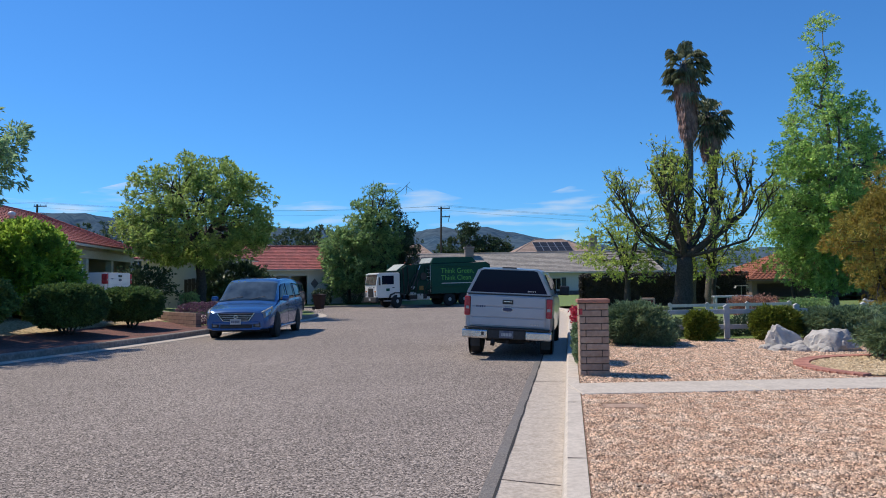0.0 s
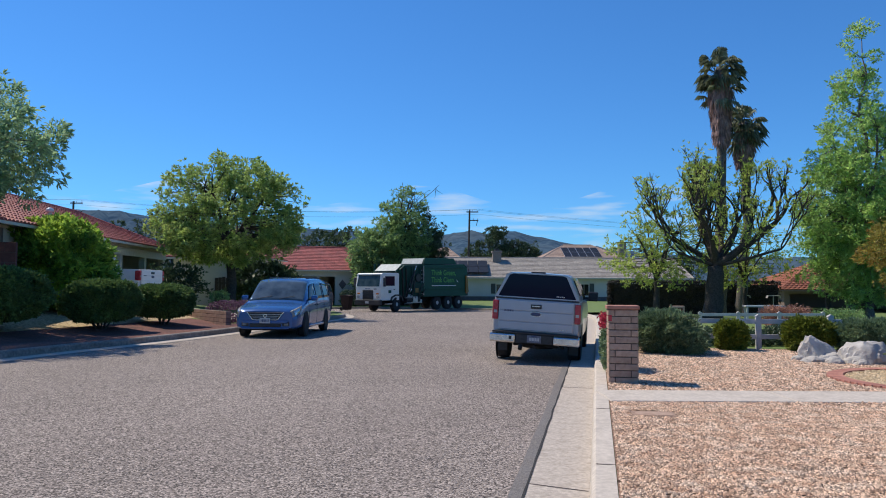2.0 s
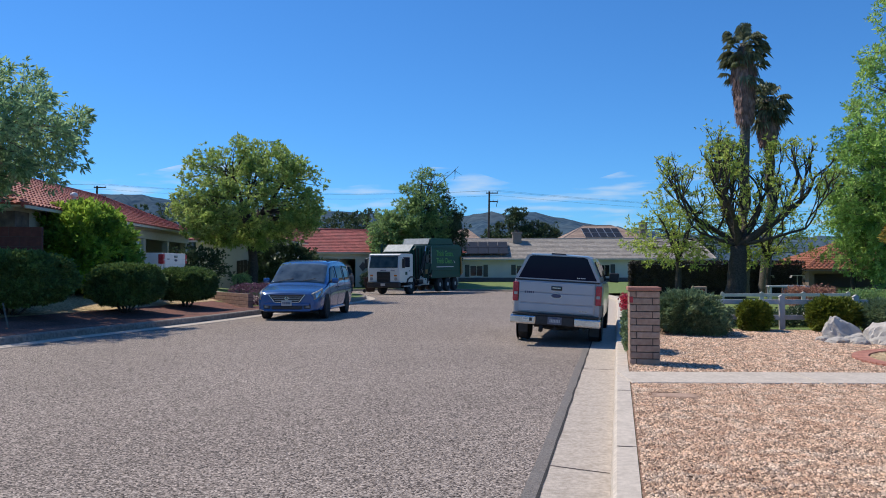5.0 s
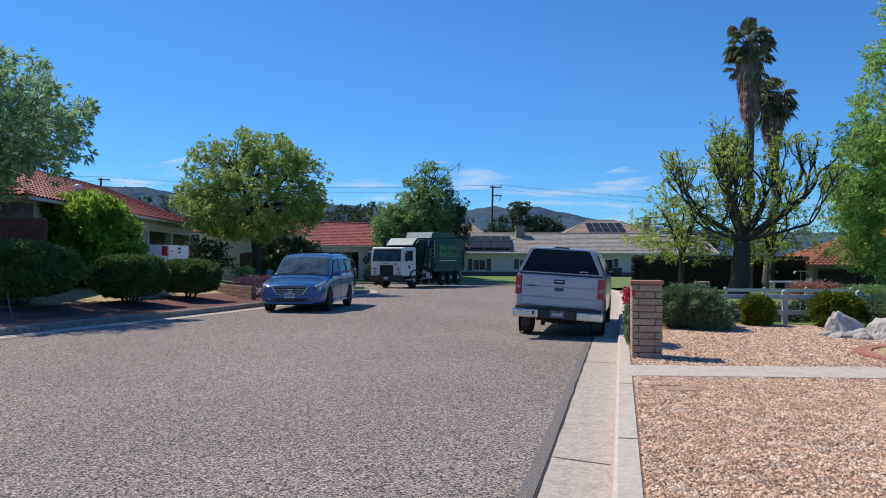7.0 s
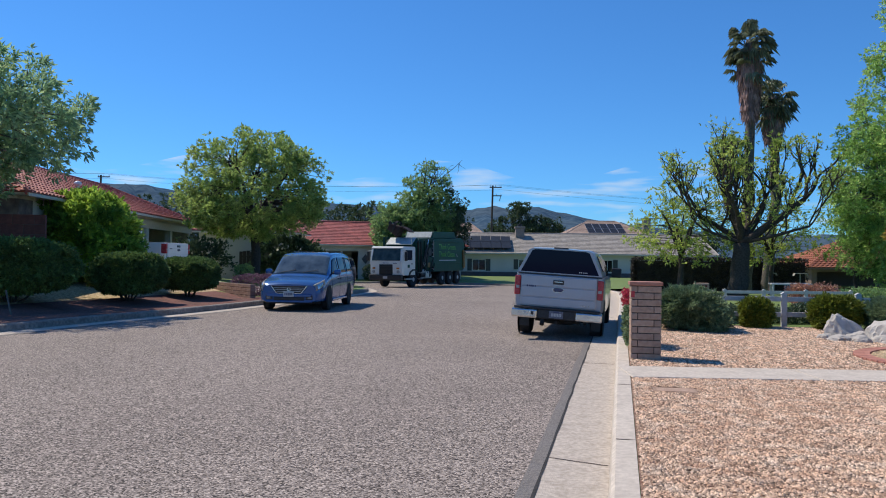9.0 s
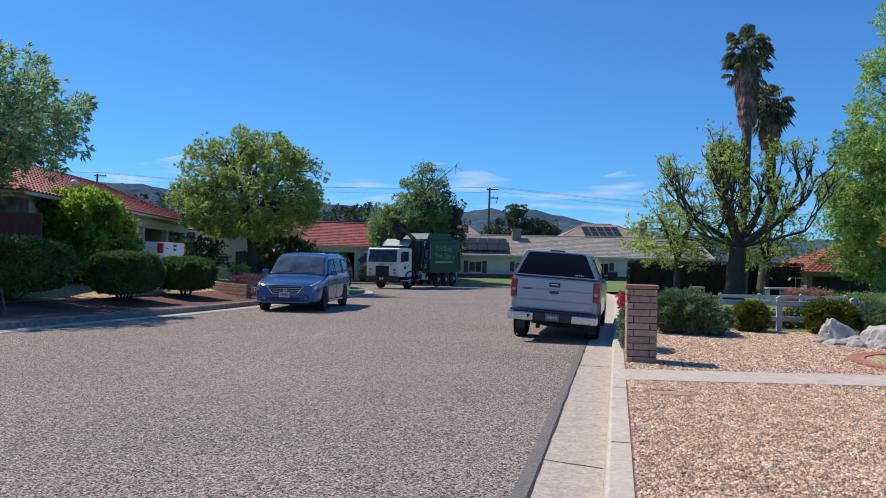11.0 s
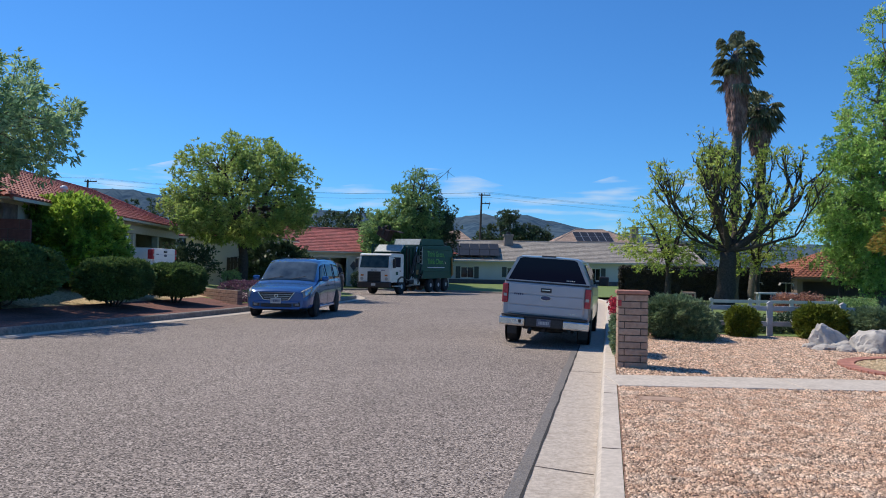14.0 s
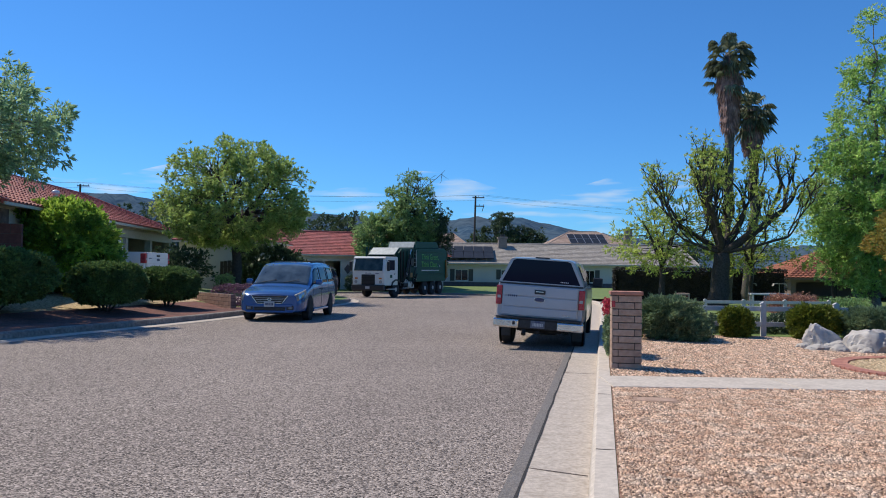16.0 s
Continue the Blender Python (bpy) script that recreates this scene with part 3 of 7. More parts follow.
BLUE_PAINT = paint("blue_paint", (0.026, 0.098, 0.27), 0.3, 0.25)
SILVER_PAINT = paint("silver_paint", (0.37, 0.38, 0.42), 0.55, 0.38)
SILVER_DARK = paint("grey_shell_paint", (0.34, 0.35, 0.39), 0.5, 0.4)
WHITE_PAINT = paint("white_paint", (0.72, 0.72, 0.70), 0.0, 0.35)
GREEN_PAINT = mat("green_paint", (0.006, 0.068, 0.046), (0.008, 0.078, 0.052), 3, 0.5, spec=0.25, c3=(0.01, 0.055, 0.04), scale3=1.5)
GREEN_DARK = mat("dark_green_paint", (0.004, 0.038, 0.027), (0.006, 0.046, 0.033), 3, 0.55, spec=0.2, c3=(0.012, 0.03, 0.022), scale3=1.5)
MAROON_PAINT = paint("maroon_paint", (0.075, 0.022, 0.022), 0.3, 0.35)
CHROME = mat("chrome", (0.72, 0.70, 0.67), (0.60, 0.58, 0.56), 6, 0.24, metal=0.9)
STEEL = mat("worn_steel", (0.42, 0.42, 0.42), (0.54, 0.54, 0.53), 8, 0.4, metal=0.6)
BLACK_PLASTIC = mat("black_plastic", (0.018, 0.018, 0.019), (0.03, 0.03, 0.031), 20, 0.55)
RUBBER = mat("tyre_rubber", (0.014, 0.014, 0.015), (0.03, 0.029, 0.028), 12, 0.85, 0.3, 60)
UNDER = mat("underbody", (0.012, 0.012, 0.012), (0.03, 0.027, 0.024), 6, 0.9)
TINTED = mat("tinted_glass", (0.007, 0.011, 0.028), rough=0.06, spec=0.10)
# Windscreen colour lightened to stand in for the sky's reflection
CAR_GLASS = mat("windscreen_glass_sheen", (0.085, 0.11, 0.125), (0.03, 0.042, 0.05), 2.2, 0.03, spec=0.9)
TRUCK_GLASS = mat("cab_glass", (0.014, 0.028, 0.024), (0.05, 0.07, 0.06), 2.5, 0.06, spec=0.35)
TAIL_RED = mat("red_lens", (0.38, 0.03, 0.04), (0.46, 0.06, 0.07), 20, 0.25, spec=0.4)
LENS = mat("clear_lens", (0.30, 0.30, 0.28), (0.42, 0.41, 0.38), 30, 0.35, spec=0.3)
AMBER = mat("amber_lens", (0.6, 0.2, 0.03), rough=0.2)
AMBER_PALE = mat("pale_amber_lens", (0.42, 0.30, 0.18), rough=0.3, spec=0.4)
PLATE_DARK = mat("dark_plate", (0.10, 0.11, 0.15), (0.16, 0.17, 0.21), 30, 0.4)
PLATE = mat("plate_white", (0.48, 0.48, 0.47), rough=0.4)
INK = mat("dark_ink", (0.05, 0.06, 0.12), rough=0.5)
WHITE_INK = mat("white_ink", (0.75, 0.75, 0.75), rough=0.5)
HEADLAMP = mat("headlamp_lens", (0.20, 0.20, 0.19), (0.32, 0.31, 0.29), 9, 0.45, spec=0.3)
CAB_WHITE = paint("cab_white_paint", (0.72, 0.72, 0.68), 0.0, 0.4)
SHIELD = mat("dusty_pale_steel", (0.30, 0.34, 0.33), (0.42, 0.45, 0.44), 5, 0.55, c3=(0.22, 0.26, 0.25), scale3=1.2)
LIME_INK = mat("lime_ink", (0.12, 0.42, 0.08), rough=0.5)
YELLOW_STEEL = mat("yellow_steel", (0.24, 0.13, 0.02), (0.17, 0.09, 0.02), 6, 0.5)
BIN_BROWN = mat("brown_bin_plastic", (0.032, 0.018, 0.015), (0.045, 0.026, 0.021), 9, 0.7, 0.1, 40, spec=0.2)
BIN_LID = mat("bin_lid_plastic", (0.035, 0.02, 0.017), (0.05, 0.029, 0.023), 9, 0.65, spec=0.2)


def loft(sections):
    """Half profiles (y, z), each listed from the bottom centre to the top centre, joined along x and mirrored."""
    bm = bmesh.new()
    rings = []
    for x, prof in sections:
        pts = [(y, z) for y, z in prof] + [(-y, z) for y, z in prof[::-1] if y > 1e-6]
        rings.append([bm.verts.new((x, y, z)) for y, z in pts])
    for a, b in zip(rings, rings[1:]):
        n = len(a)
        for i in range(n):
            bm.faces.new((a[i], a[(i + 1) % n], b[(i + 1) % n], b[i]))
    bm.faces.new(rings[0])
    bm.faces.new(rings[-1][::-1])
    bmesh.ops.recalc_face_normals(bm, faces=list(bm.faces))
    return bm


def quad_panel(pts, thick, bevel=0.0):
    """A flat panel of some thickness through four corners."""
    v = [Vector(p) for p in pts]
    n = (v[1] - v[0]).cross(v[3] - v[0]).normalized() * thick
    bm = bmesh.new()
    a = [bm.verts.new(p) for p in v]
    b = [bm.verts.new(p + n) for p in v]
    k = len(v)
    bm.faces.new(a[::-1])
    bm.faces.new(b)
    for i in range(k):
        bm.faces.new((a[i], a[(i + 1) % k], b[(i + 1) % k], b[i]))
    bmesh.ops.recalc_face_normals(bm, faces=list(bm.faces))
    return bm


def revolve(prof, seg=28):
    """A profile (radius, y) turned round the y axis."""
    bm = bmesh.new()
    rings = [[bm.verts.new((r * math.cos(2 * math.pi * i / seg), y, r * math.sin(2 * math.pi * i / seg))) for i in range(seg)] for r, y in prof]
    for a, b in zip(rings, rings[1:]):
        for i in range(seg):
            bm.faces.new((a[i], a[(i + 1) % seg], b[(i + 1) % seg], b[i]))
    bm.faces.new(rings[0])
    bm.faces.new(rings[-1][::-1])
    bmesh.ops.recalc_face_normals(bm, faces=list(bm.faces))
    return bm


def wheel(parent, at, r, w, rim, side, name="wheel", spokes=5):
    """A wheel with tyre, rim and hub; side +1 faces the left of the vehicle."""
    wh = empty(name, Matrix.Translation(at))
    wh.parent = parent
    rr = r * 0.62
    part("tyre", revolve([(rr, -w / 2 + 0.01), (r * 0.9, -w / 2), (r * 0.98, -w / 2 + 0.03), (r, -w / 4), (r, w / 4), (r * 0.98, w / 2 - 0.03), (r * 0.9, w / 2), (rr, w / 2 - 0.01)]), RUBBER, wh, smooth=True)
    part("rim", revolve([(rr + 0.004, -w / 2 + 0.02), (rr + 0.004, w / 2 - 0.02), (rr * 0.9, w / 2 - 0.03), (rr * 0.86, w / 2 - 0.09)] if side > 0 else [(rr * 0.86, -w / 2 + 0.09), (rr * 0.9, -w / 2 + 0.03), (rr + 0.004, -w / 2 + 0.02), (rr + 0.004, w / 2 - 0.02)]), rim, wh)
    bm = bmesh.new()
    y = side * (w / 2 - 0.055)
    for k in range(spokes):
        a = 2 * math.pi * k / spokes
        c, s = math.cos(a), math.sin(a)
        p = [(c * 0.03 * r - s * 0.10 * r, s * 0.03 * r + c * 0.10 * r), (c * rr * 0.95 - s * 0.07 * r, s * rr * 0.95 + c * 0.07 * r), (c * rr * 0.95 + s * 0.07 * r, s * rr * 0.95 - c * 0.07 * r), (c * 0.03 * r + s * 0.10 * r, s * 0.03 * r - c * 0.10 * r)]
        a4 = [bm.verts.new((u, y + side * 0.02, v)) for u, v in p]
        b4 = [bm.verts.new((u, y - side * 0.02, v)) for u, v in p]
        bm.faces.new(a4)
        bm.faces.new(b4[::-1])
        for i in range(4):
            bm.faces.new((a4[i], b4[i], b4[(i + 1) % 4], a4[(i + 1) % 4]))
    part("spokes", bm, rim, wh)
    part("hub", revolve([(0.16 * r, y - 0.03), (0.16 * r, y + 0.03)], 14), rim, wh)
    return wh


def text_part(name, words, size, material, parent, m):
    cu = bpy.data.curves.new(name, "FONT")
    cu.body, cu.size, cu.extrude = words, size, 0.003
    tmp = bpy.data.objects.new(name, cu)
    scene.collection.objects.link(tmp)
    dg = bpy.context.evaluated_depsgraph_get()
    me = bpy.data.meshes.new_from_object(tmp.evaluated_get(dg))
    bpy.data.objects.remove(tmp)
    me.materials.clear()
    me.materials.append(material)
    ob = new(name, me)
    ob.parent = parent
    ob.matrix_basis = m
    return ob


def bars(name, parent, material, x, y0, y1, z0, z1, n, seed=1):
    """Unreadable writing: a row of short upright bars on a face across x."""
    rnd = random.Random(seed)
    bm = bmesh.new()
    w = (y1 - y0) / n
    for i in range(n):
        a = y0 + w * i + w * 0.15
        add_box(bm, x - 0.002, x + 0.002, a, a + w * rnd.uniform(0.45, 0.75), z0, z1)
    return part(name, bm, material, parent)


def ring_bm(pts, width, x0, x1):
    """A closed frame in the y-z plane round the corners pts, drawn inwards by width."""
    c = Vector((sum(p[0] for p in pts) / len(pts), sum(p[1] for p in pts) / len(pts)))
    bm = bmesh.new()
    loops = []
    for x in (x0, x1):
        for k in (0, 1):
            row = []
            for y, z in pts:
                d = c - Vector((y, z))
                q = Vector((y, z)) + d.normalized() * width * k * 1.25
                row.append(bm.verts.new((x, q.x, q.y)))
            loops.append(row)
    n = len(pts)
    o0, i0, o1, i1 = loops
    for i in range(n):
        j = (i + 1) % n
        bm.faces.new((o0[i], o0[j], i0[j], i0[i]))
        bm.faces.new((o1[i], i1[i], i1[j], o1[j]))
        bm.faces.new((o0[i], o1[i], o1[j], o0[j]))
        bm.faces.new((i0[i], i0[j], i1[j], i1[i]))
    bmesh.ops.recalc_face_normals(bm, faces=list(bm.faces))
    return bm


def pickup_truck(name, label, m, body_paint, shell=True, shell_paint=None):
    """A crew-cab pickup, x forward from the rear bumper at 0, y to its left."""
    t = tagged(empty(name, m), label, "pickup truck")
    W = 0.98

    def prof(w, z0, z1, top):
        return [(0, z0), (w * 0.93, z0), (w, z0 + 0.12), (w, z1 - 0.10), (w * 0.985, z1), (w * 0.6, top), (0, top + 0.01)]
    # bed and cab sides, bonnet
    part("body", loft([(0.16, prof(0.945, 0.62, 1.38, 1.37)), (0.25, prof(W, 0.55, 1.40, 1.39)), (1.95, prof(W, 0.52, 1.40, 1.39)), (1.96, prof(W, 0.45, 1.36, 1.36)), (4.25, prof(W, 0.45, 1.34, 1.34)), (4.4, prof(W, 0.5, 1.32, 1.36)), (5.6, prof(0.97, 0.5, 1.22, 1.27)), (5.85, prof(0.90, 0.45, 1.05, 1.1))]), body_paint, t, smooth="edges")
    part("frame", box(0.3, 5.4, -0.5, 0.5, 0.38, 0.62), UNDER, t)
    # cab
    cab = part("cab", loft([(1.98, [(0, 1.34), (0.95, 1.34), (0.74, 1.90), (0.60, 1.93), (0, 1.95)]), (2.3, [(0, 1.34), (0.95, 1.34), (0.75, 1.91), (0.60, 1.95), (0, 1.97)]), (3.5, [(0, 1.34), (0.95, 1.34), (0.73, 1.90), (0.58, 1.94), (0, 1.96)]), (4.45, [(0, 1.34), (0.93, 1.34), (0.90, 1.37), (0.7, 1.38), (0, 1.40)])]), body_paint, t)
    for s in (1, -1):
        for x0, x1, k in ((2.15, 3.0, 0), (3.1, 3.75, 0.35)):
            part("side_glass", quad_panel([(x0, s * 0.936, 1.40), (x1 + k * 0.6, s * 0.936, 1.40), (x1 - k * 0.2, s * 0.785, 1.80), (x0, s * 0.785, 1.80)][:: 1 if s < 0 else -1], 0.012), TINTED, cab)
    part("windscreen", quad_panel([(3.66, -0.66, 1.90), (3.66, 0.66, 1.90), (4.42, 0.80, 1.42), (4.42, -0.80, 1.42)], 0.012), CAR_GLASS, cab)
    part("back_glass", quad_panel([(1.985, -0.78, 1.46), (1.985, 0.78, 1.46), (1.985, 0.66, 1.82), (1.985, -0.66, 1.82)], -0.012), TINTED, cab)
    # tailgate with its pressed ribs
    tg = part("tailgate", box(0.10, 0.17, -0.845, 0.845, 0.70, 1.385, 0.015), body_paint, t)
    for z0, z1 in ((0.73, 0.90), (0.915, 1.13), (1.145, 1.36)):
        part("pressing", box(0.082, 0.104, -0.825, 0.825, z0, z1, 0.009), body_paint, tg)
    hd = part("tailgate_handle", box(0.055, 0.085, -0.12, 0.12, 1.20, 1.29, 0.012), BLACK_PLASTIC, tg)
    part("chrome_pull", box(0.05, 0.058, -0.09, 0.09, 1.245, 1.262), CHROME, hd)
    bm = bmesh.new()
    bmesh.ops.create_uvsphere(bm, u_segments=20, v_segments=10, radius=1.0)
    for v in bm.verts:
        v.co = Vector((0.076 + v.co.x * 0.012, v.co.y * 0.115, 1.085 + v.co.z * 0.047))
    part("badge", bm, INK, tg, "dark oval badge with a chrome rim", smooth=True)
    part("badge_rim", ring_bm([(0.122 * math.cos(a), 1.085 + 0.053 * math.sin(a)) for a in [i * math.pi / 10 for i in range(20)]], 0.008, 0.066, 0.08), CHROME, tg)
    bars("model_badge", tg, INK, 0.079, 0.50, 0.72, 1.115, 1.155, 5)
    bars("trim_badge", tg, CHROME, 0.079, -0.70, -0.50, 0.775, 0.795, 6, 3)
    for s in (1, -1):
        lt = part("tail_light", box(0.09, 0.30, s * 0.855 if s > 0 else -0.985, 0.985 if s > 0 else -0.855, 0.93, 1.34, 0.02), TAIL_RED, t)
        part("reverse_lens", box(0.08, 0.092, s * 0.875 if s > 0 else -0.95, 0.95 if s > 0 else -0.875, 1.07, 1.13), LENS, lt)
    # bumper: chrome ends, black middle
    bp = part("rear_bumper", box(-0.02, 0.16, -0.42, 0.42, 0.46, 0.66, 0.02), BLACK_PLASTIC, t)
    for s in (1, -1):
        part("bumper_end", box(-0.05, 0.22, 0.42 if s > 0 else -1.0, 1.0 if s > 0 else -0.42, 0.46, 0.645, 0.035), CHROME, bp)
    part("step_pad", box(-0.04, 0.15, -0.95, 0.95, 0.66, 0.695, 0.008), BLACK_PLASTIC, bp)
    pl = part("number_plate", box(-0.035, -0.022, -0.155, 0.155, 0.485, 0.64, 0.004), PLATE_DARK, bp)
    bars("plate_bars", pl, PLATE, -0.038, -0.12, 0.12, 0.525, 0.59, 7, 5)
    part("plate_band", box(-0.0385, -0.0345, -0.06, 0.06, 0.605, 0.628), INK, pl)
    part("sticker", box(-0.053, -0.049, 0.50, 0.56, 0.53, 0.60), BLACK_PLASTIC, bp)
    bars("bumper_bars", bp, STEEL, -0.0525, 0.60, 0.72, 0.56, 0.59, 4, 6)
    bm = cyl((0.0, 0, 0.40), (0.4, 0, 0.40), 0.035)
    part("tow_hitch", bm, UNDER, t)
    part("hitch_ball", cyl((-0.05, 0.30, 0.34), (0.02, 0.30, 0.42), 0.05), UNDER, t)
    part("exhaust_pipe", cyl((0.25, -0.62, 0.40), (1.4, -0.60, 0.42), 0.035), UNDER, t)
    part("rear_axle", cyl((1.28, -0.75, 0.40), (1.28, 0.75, 0.40), 0.07), UNDER, t)
    part("spare_tyre", revolve([(0.2, -0.1), (0.36, -0.1), (0.38, 0), (0.36, 0.1), (0.2, 0.1)]), RUBBER, t, at=pose(0.85, 0, 0.42, 90, 0, 0))
    for x in (1.28, 4.95):
        for s in (1, -1):
            wheel(t, (x, s * 0.83, 0.40), 0.40, 0.27, STEEL, s)
            part("wheel_arch", revolve([(0.46, s * 0.985), (0.46, s * 0.988)], 24), BLACK_PLASTIC, t, at=pose(x, 0, 0.44))
    for s in (1, -1):
        mi = part("door_mirror", box(3.72, 3.84, s * 1.02 if s > 0 else -1.28, 1.28 if s > 0 else -1.02, 1.36, 1.60, 0.03), BLACK_PLASTIC, t)
        part("mirror_arm", box(3.74, 3.82, s * 0.93 if s > 0 else -1.03, 1.03 if s > 0 else -0.93, 1.40, 1.45), BLACK_PLASTIC, mi)
        part("mud_flap", box(0.86, 0.88, s * 0.72 if s > 0 else -0.94, 0.94 if s > 0 else -0.72, 0.2, 0.52), BLACK_PLASTIC, t)
    if shell:
        sp = shell_paint or body_paint
        sh = part("bed_shell", loft([(0.14, [(0, 1.41), (0.945, 1.41), (0.93, 1.47), (0.70, 1.90), (0.62, 1.945), (0, 1.965)]), (0.42, [(0, 1.41), (0.955, 1.41), (0.945, 1.47), (0.73, 1.92), (0.64, 1.965), (0, 1.985)]), (1.93, [(0, 1.41), (0.955, 1.41), (0.945, 1.47), (0.74, 1.92), (0.64, 1.97), (0, 1.99)])]), sp, t)
        pts = [(-0.90, 1.43), (0.90, 1.43), (0.68, 1.895), (0.60, 1.925), (-0.60, 1.925), (-0.68, 1.895)]
        part("rear_frame", ring_bm([(-0.935, 1.415), (0.935, 1.415), (0.705, 1.915), (0.62, 1.95), (-0.62, 1.95), (-0.705, 1.915)], 0.055, 0.115, 0.145), sp, sh)
        g = bmesh.new()
        a = [g.verts.new((0.118, y, z)) for y, z in pts]
        b = [g.verts.new((0.139, y, z)) for y, z in pts]
        g.faces.new(a)
        g.faces.new(b[::-1])
        for i in range(6):
            g.faces.new((a[i], b[i], b[(i + 1) % 6], a[(i + 1) % 6]))
        bmesh.ops.recalc_face_normals(g, faces=list(g.faces))
        gl = part("rear_glass", g, TINTED, sh)
        bars("window_sticker", gl, WHITE_INK, 0.114, -0.62, -0.42, 1.475, 1.492, 5, 9)
        part("seal", box(0.105, 0.13, -0.93, 0.93, 1.393, 1.416), BLACK_PLASTIC, sh)
        part("brake_lamp", box(0.15, 0.22, -0.16, 0.16, 1.963, 1.99, 0.008), BLACK_PLASTIC, sh)
        for s in (1, -1):
            part("side_window", quad_panel([(0.55, s * 0.925, 1.53), (1.75, s * 0.925, 1.53), (1.72, s * 0.775, 1.85), (0.58, s * 0.775, 1.85)][:: 1 if s < 0 else -1], 0.015), TINTED, sh)
    return t


silver_pickup = pickup_truck("pickup_truck", "silver crew-cab pickup with bed shell, parked by the kerb", Matrix.Translation((-1.29, 15.25, -0.03)) @ pose(0, 0, 0, 0, 0, 89.0) @ pose(0, 0, 0, 3.2, 0, 0) @ Matrix.Diagonal((1, 0.92, 0.965, 1)), SILVER_PAINT, True, SILVER_DARK)


class Skin:
    """A smooth shell through cross sections: each (x, [(y, z), ...]) from the sill up to the roof's middle; mirrored."""

    def __init__(self, sections):
        self.p = np.array([[(x, y, z) for y, z in prof] for x, prof in sections], float)

    def at(self, u, v):
        nu, nv = self.p.shape[:2]

        def four(t, n):
            k = min(max(int(t), 0), n - 2)
            f = t - k
            w = (-0.5 * f + f * f - 0.5 * f ** 3, 1 - 2.5 * f * f + 1.5 * f ** 3, 0.5 * f + 2 * f * f - 1.5 * f ** 3, -0.5 * f * f + 0.5 * f ** 3)
            return [(min(max(k - 1 + i, 0), n - 1), w[i]) for i in range(4)]
        q = np.zeros(3)
        for a, wa in four(u, nu):
            for b, wb in four(v, nv):
                q += wa * wb * self.p[a, b]
        return Vector(q)

    def u_of(self, x):
        xs = self.p[:, 0, 0]
        return float(np.interp(x, xs, np.arange(len(xs))))

    def normal(self, u, v):
        e = 0.05
        return (self.at(u + e, v) - self.at(u - e, v)).cross(self.at(u, v + e) - self.at(u, v - e)).normalized() * -1

    def shell(self, du=4, dv=3):
        nu, nv = (self.p.shape[0] - 1) * du + 1, (self.p.shape[1] - 1) * dv + 1
        bm = bmesh.new()
        rings = []
        for i in range(nu):
            half = [self.at(i / du, j / dv) for j in range(nv)]
            rings.append([bm.verts.new(q) for q in half] + [bm.verts.new((q.x, -q.y, q.z)) for q in half[-2::-1]])
        for a, b in zip(rings, rings[1:]):
            for k in range(len(a) - 1):
                bm.faces.new((a[k], a[k + 1], b[k + 1], b[k]))
            bm.faces.new((a[-1], a[0], b[0], b[-1]))
        bm.faces.new(rings[0])
        bm.faces.new(rings[-1][::-1])
        bmesh.ops.recalc_face_normals(bm, faces=list(bm.faces))
        return bm

    def patch(self, corners, side, lift=0.006, n=8, m=5, whole=False):
        """A flush pane over four corners (x, v); whole: drawn across the middle to both sides."""
        (x0, v0), (x1, v1), (x2, v2), (x3, v3) = corners
        bm = bmesh.new()
        rows = []
        for i in range(n + 1):
            f = i / n
            row = []
            for j in range(m + 1):
                g = j / m
                x = (x0 * (1 - f) + x1 * f) * (1 - g) + (x3 * (1 - f) + x2 * f) * g
                v = (v0 * (1 - f) + v1 * f) * (1 - g) + (v3 * (1 - f) + v2 * f) * g
                u = self.u_of(x)
                q, o = self.at(u, v), self.normal(u, v)
                if o.z < -0.2 or o.y < -0.05:
                    o = -o
                q = q + o * lift
                row.append((q.x, q.y, q.z))
            rows.append(row)
        if whole:
            rows = [r + [(x, -y, z) for x, y, z in r[-2::-1]] for r in rows]
        vs = [[bm.verts.new((x, y * side, z)) for x, y, z in r] for r in rows]
        for a, b in zip(vs, vs[1:]):
            for k in range(len(a) - 1):
                bm.faces.new((a[k], a[k + 1], b[k + 1], b[k]))
        bmesh.ops.recalc_face_normals(bm, faces=list(bm.faces))
        if sum(f.normal.z + f.normal.y * side for f in bm.faces) < 0:
            bmesh.ops.reverse_faces(bm, faces=list(bm.faces))
        bmesh.ops.solidify(bm, geom=list(bm.faces), thickness=0.012)
        return bm


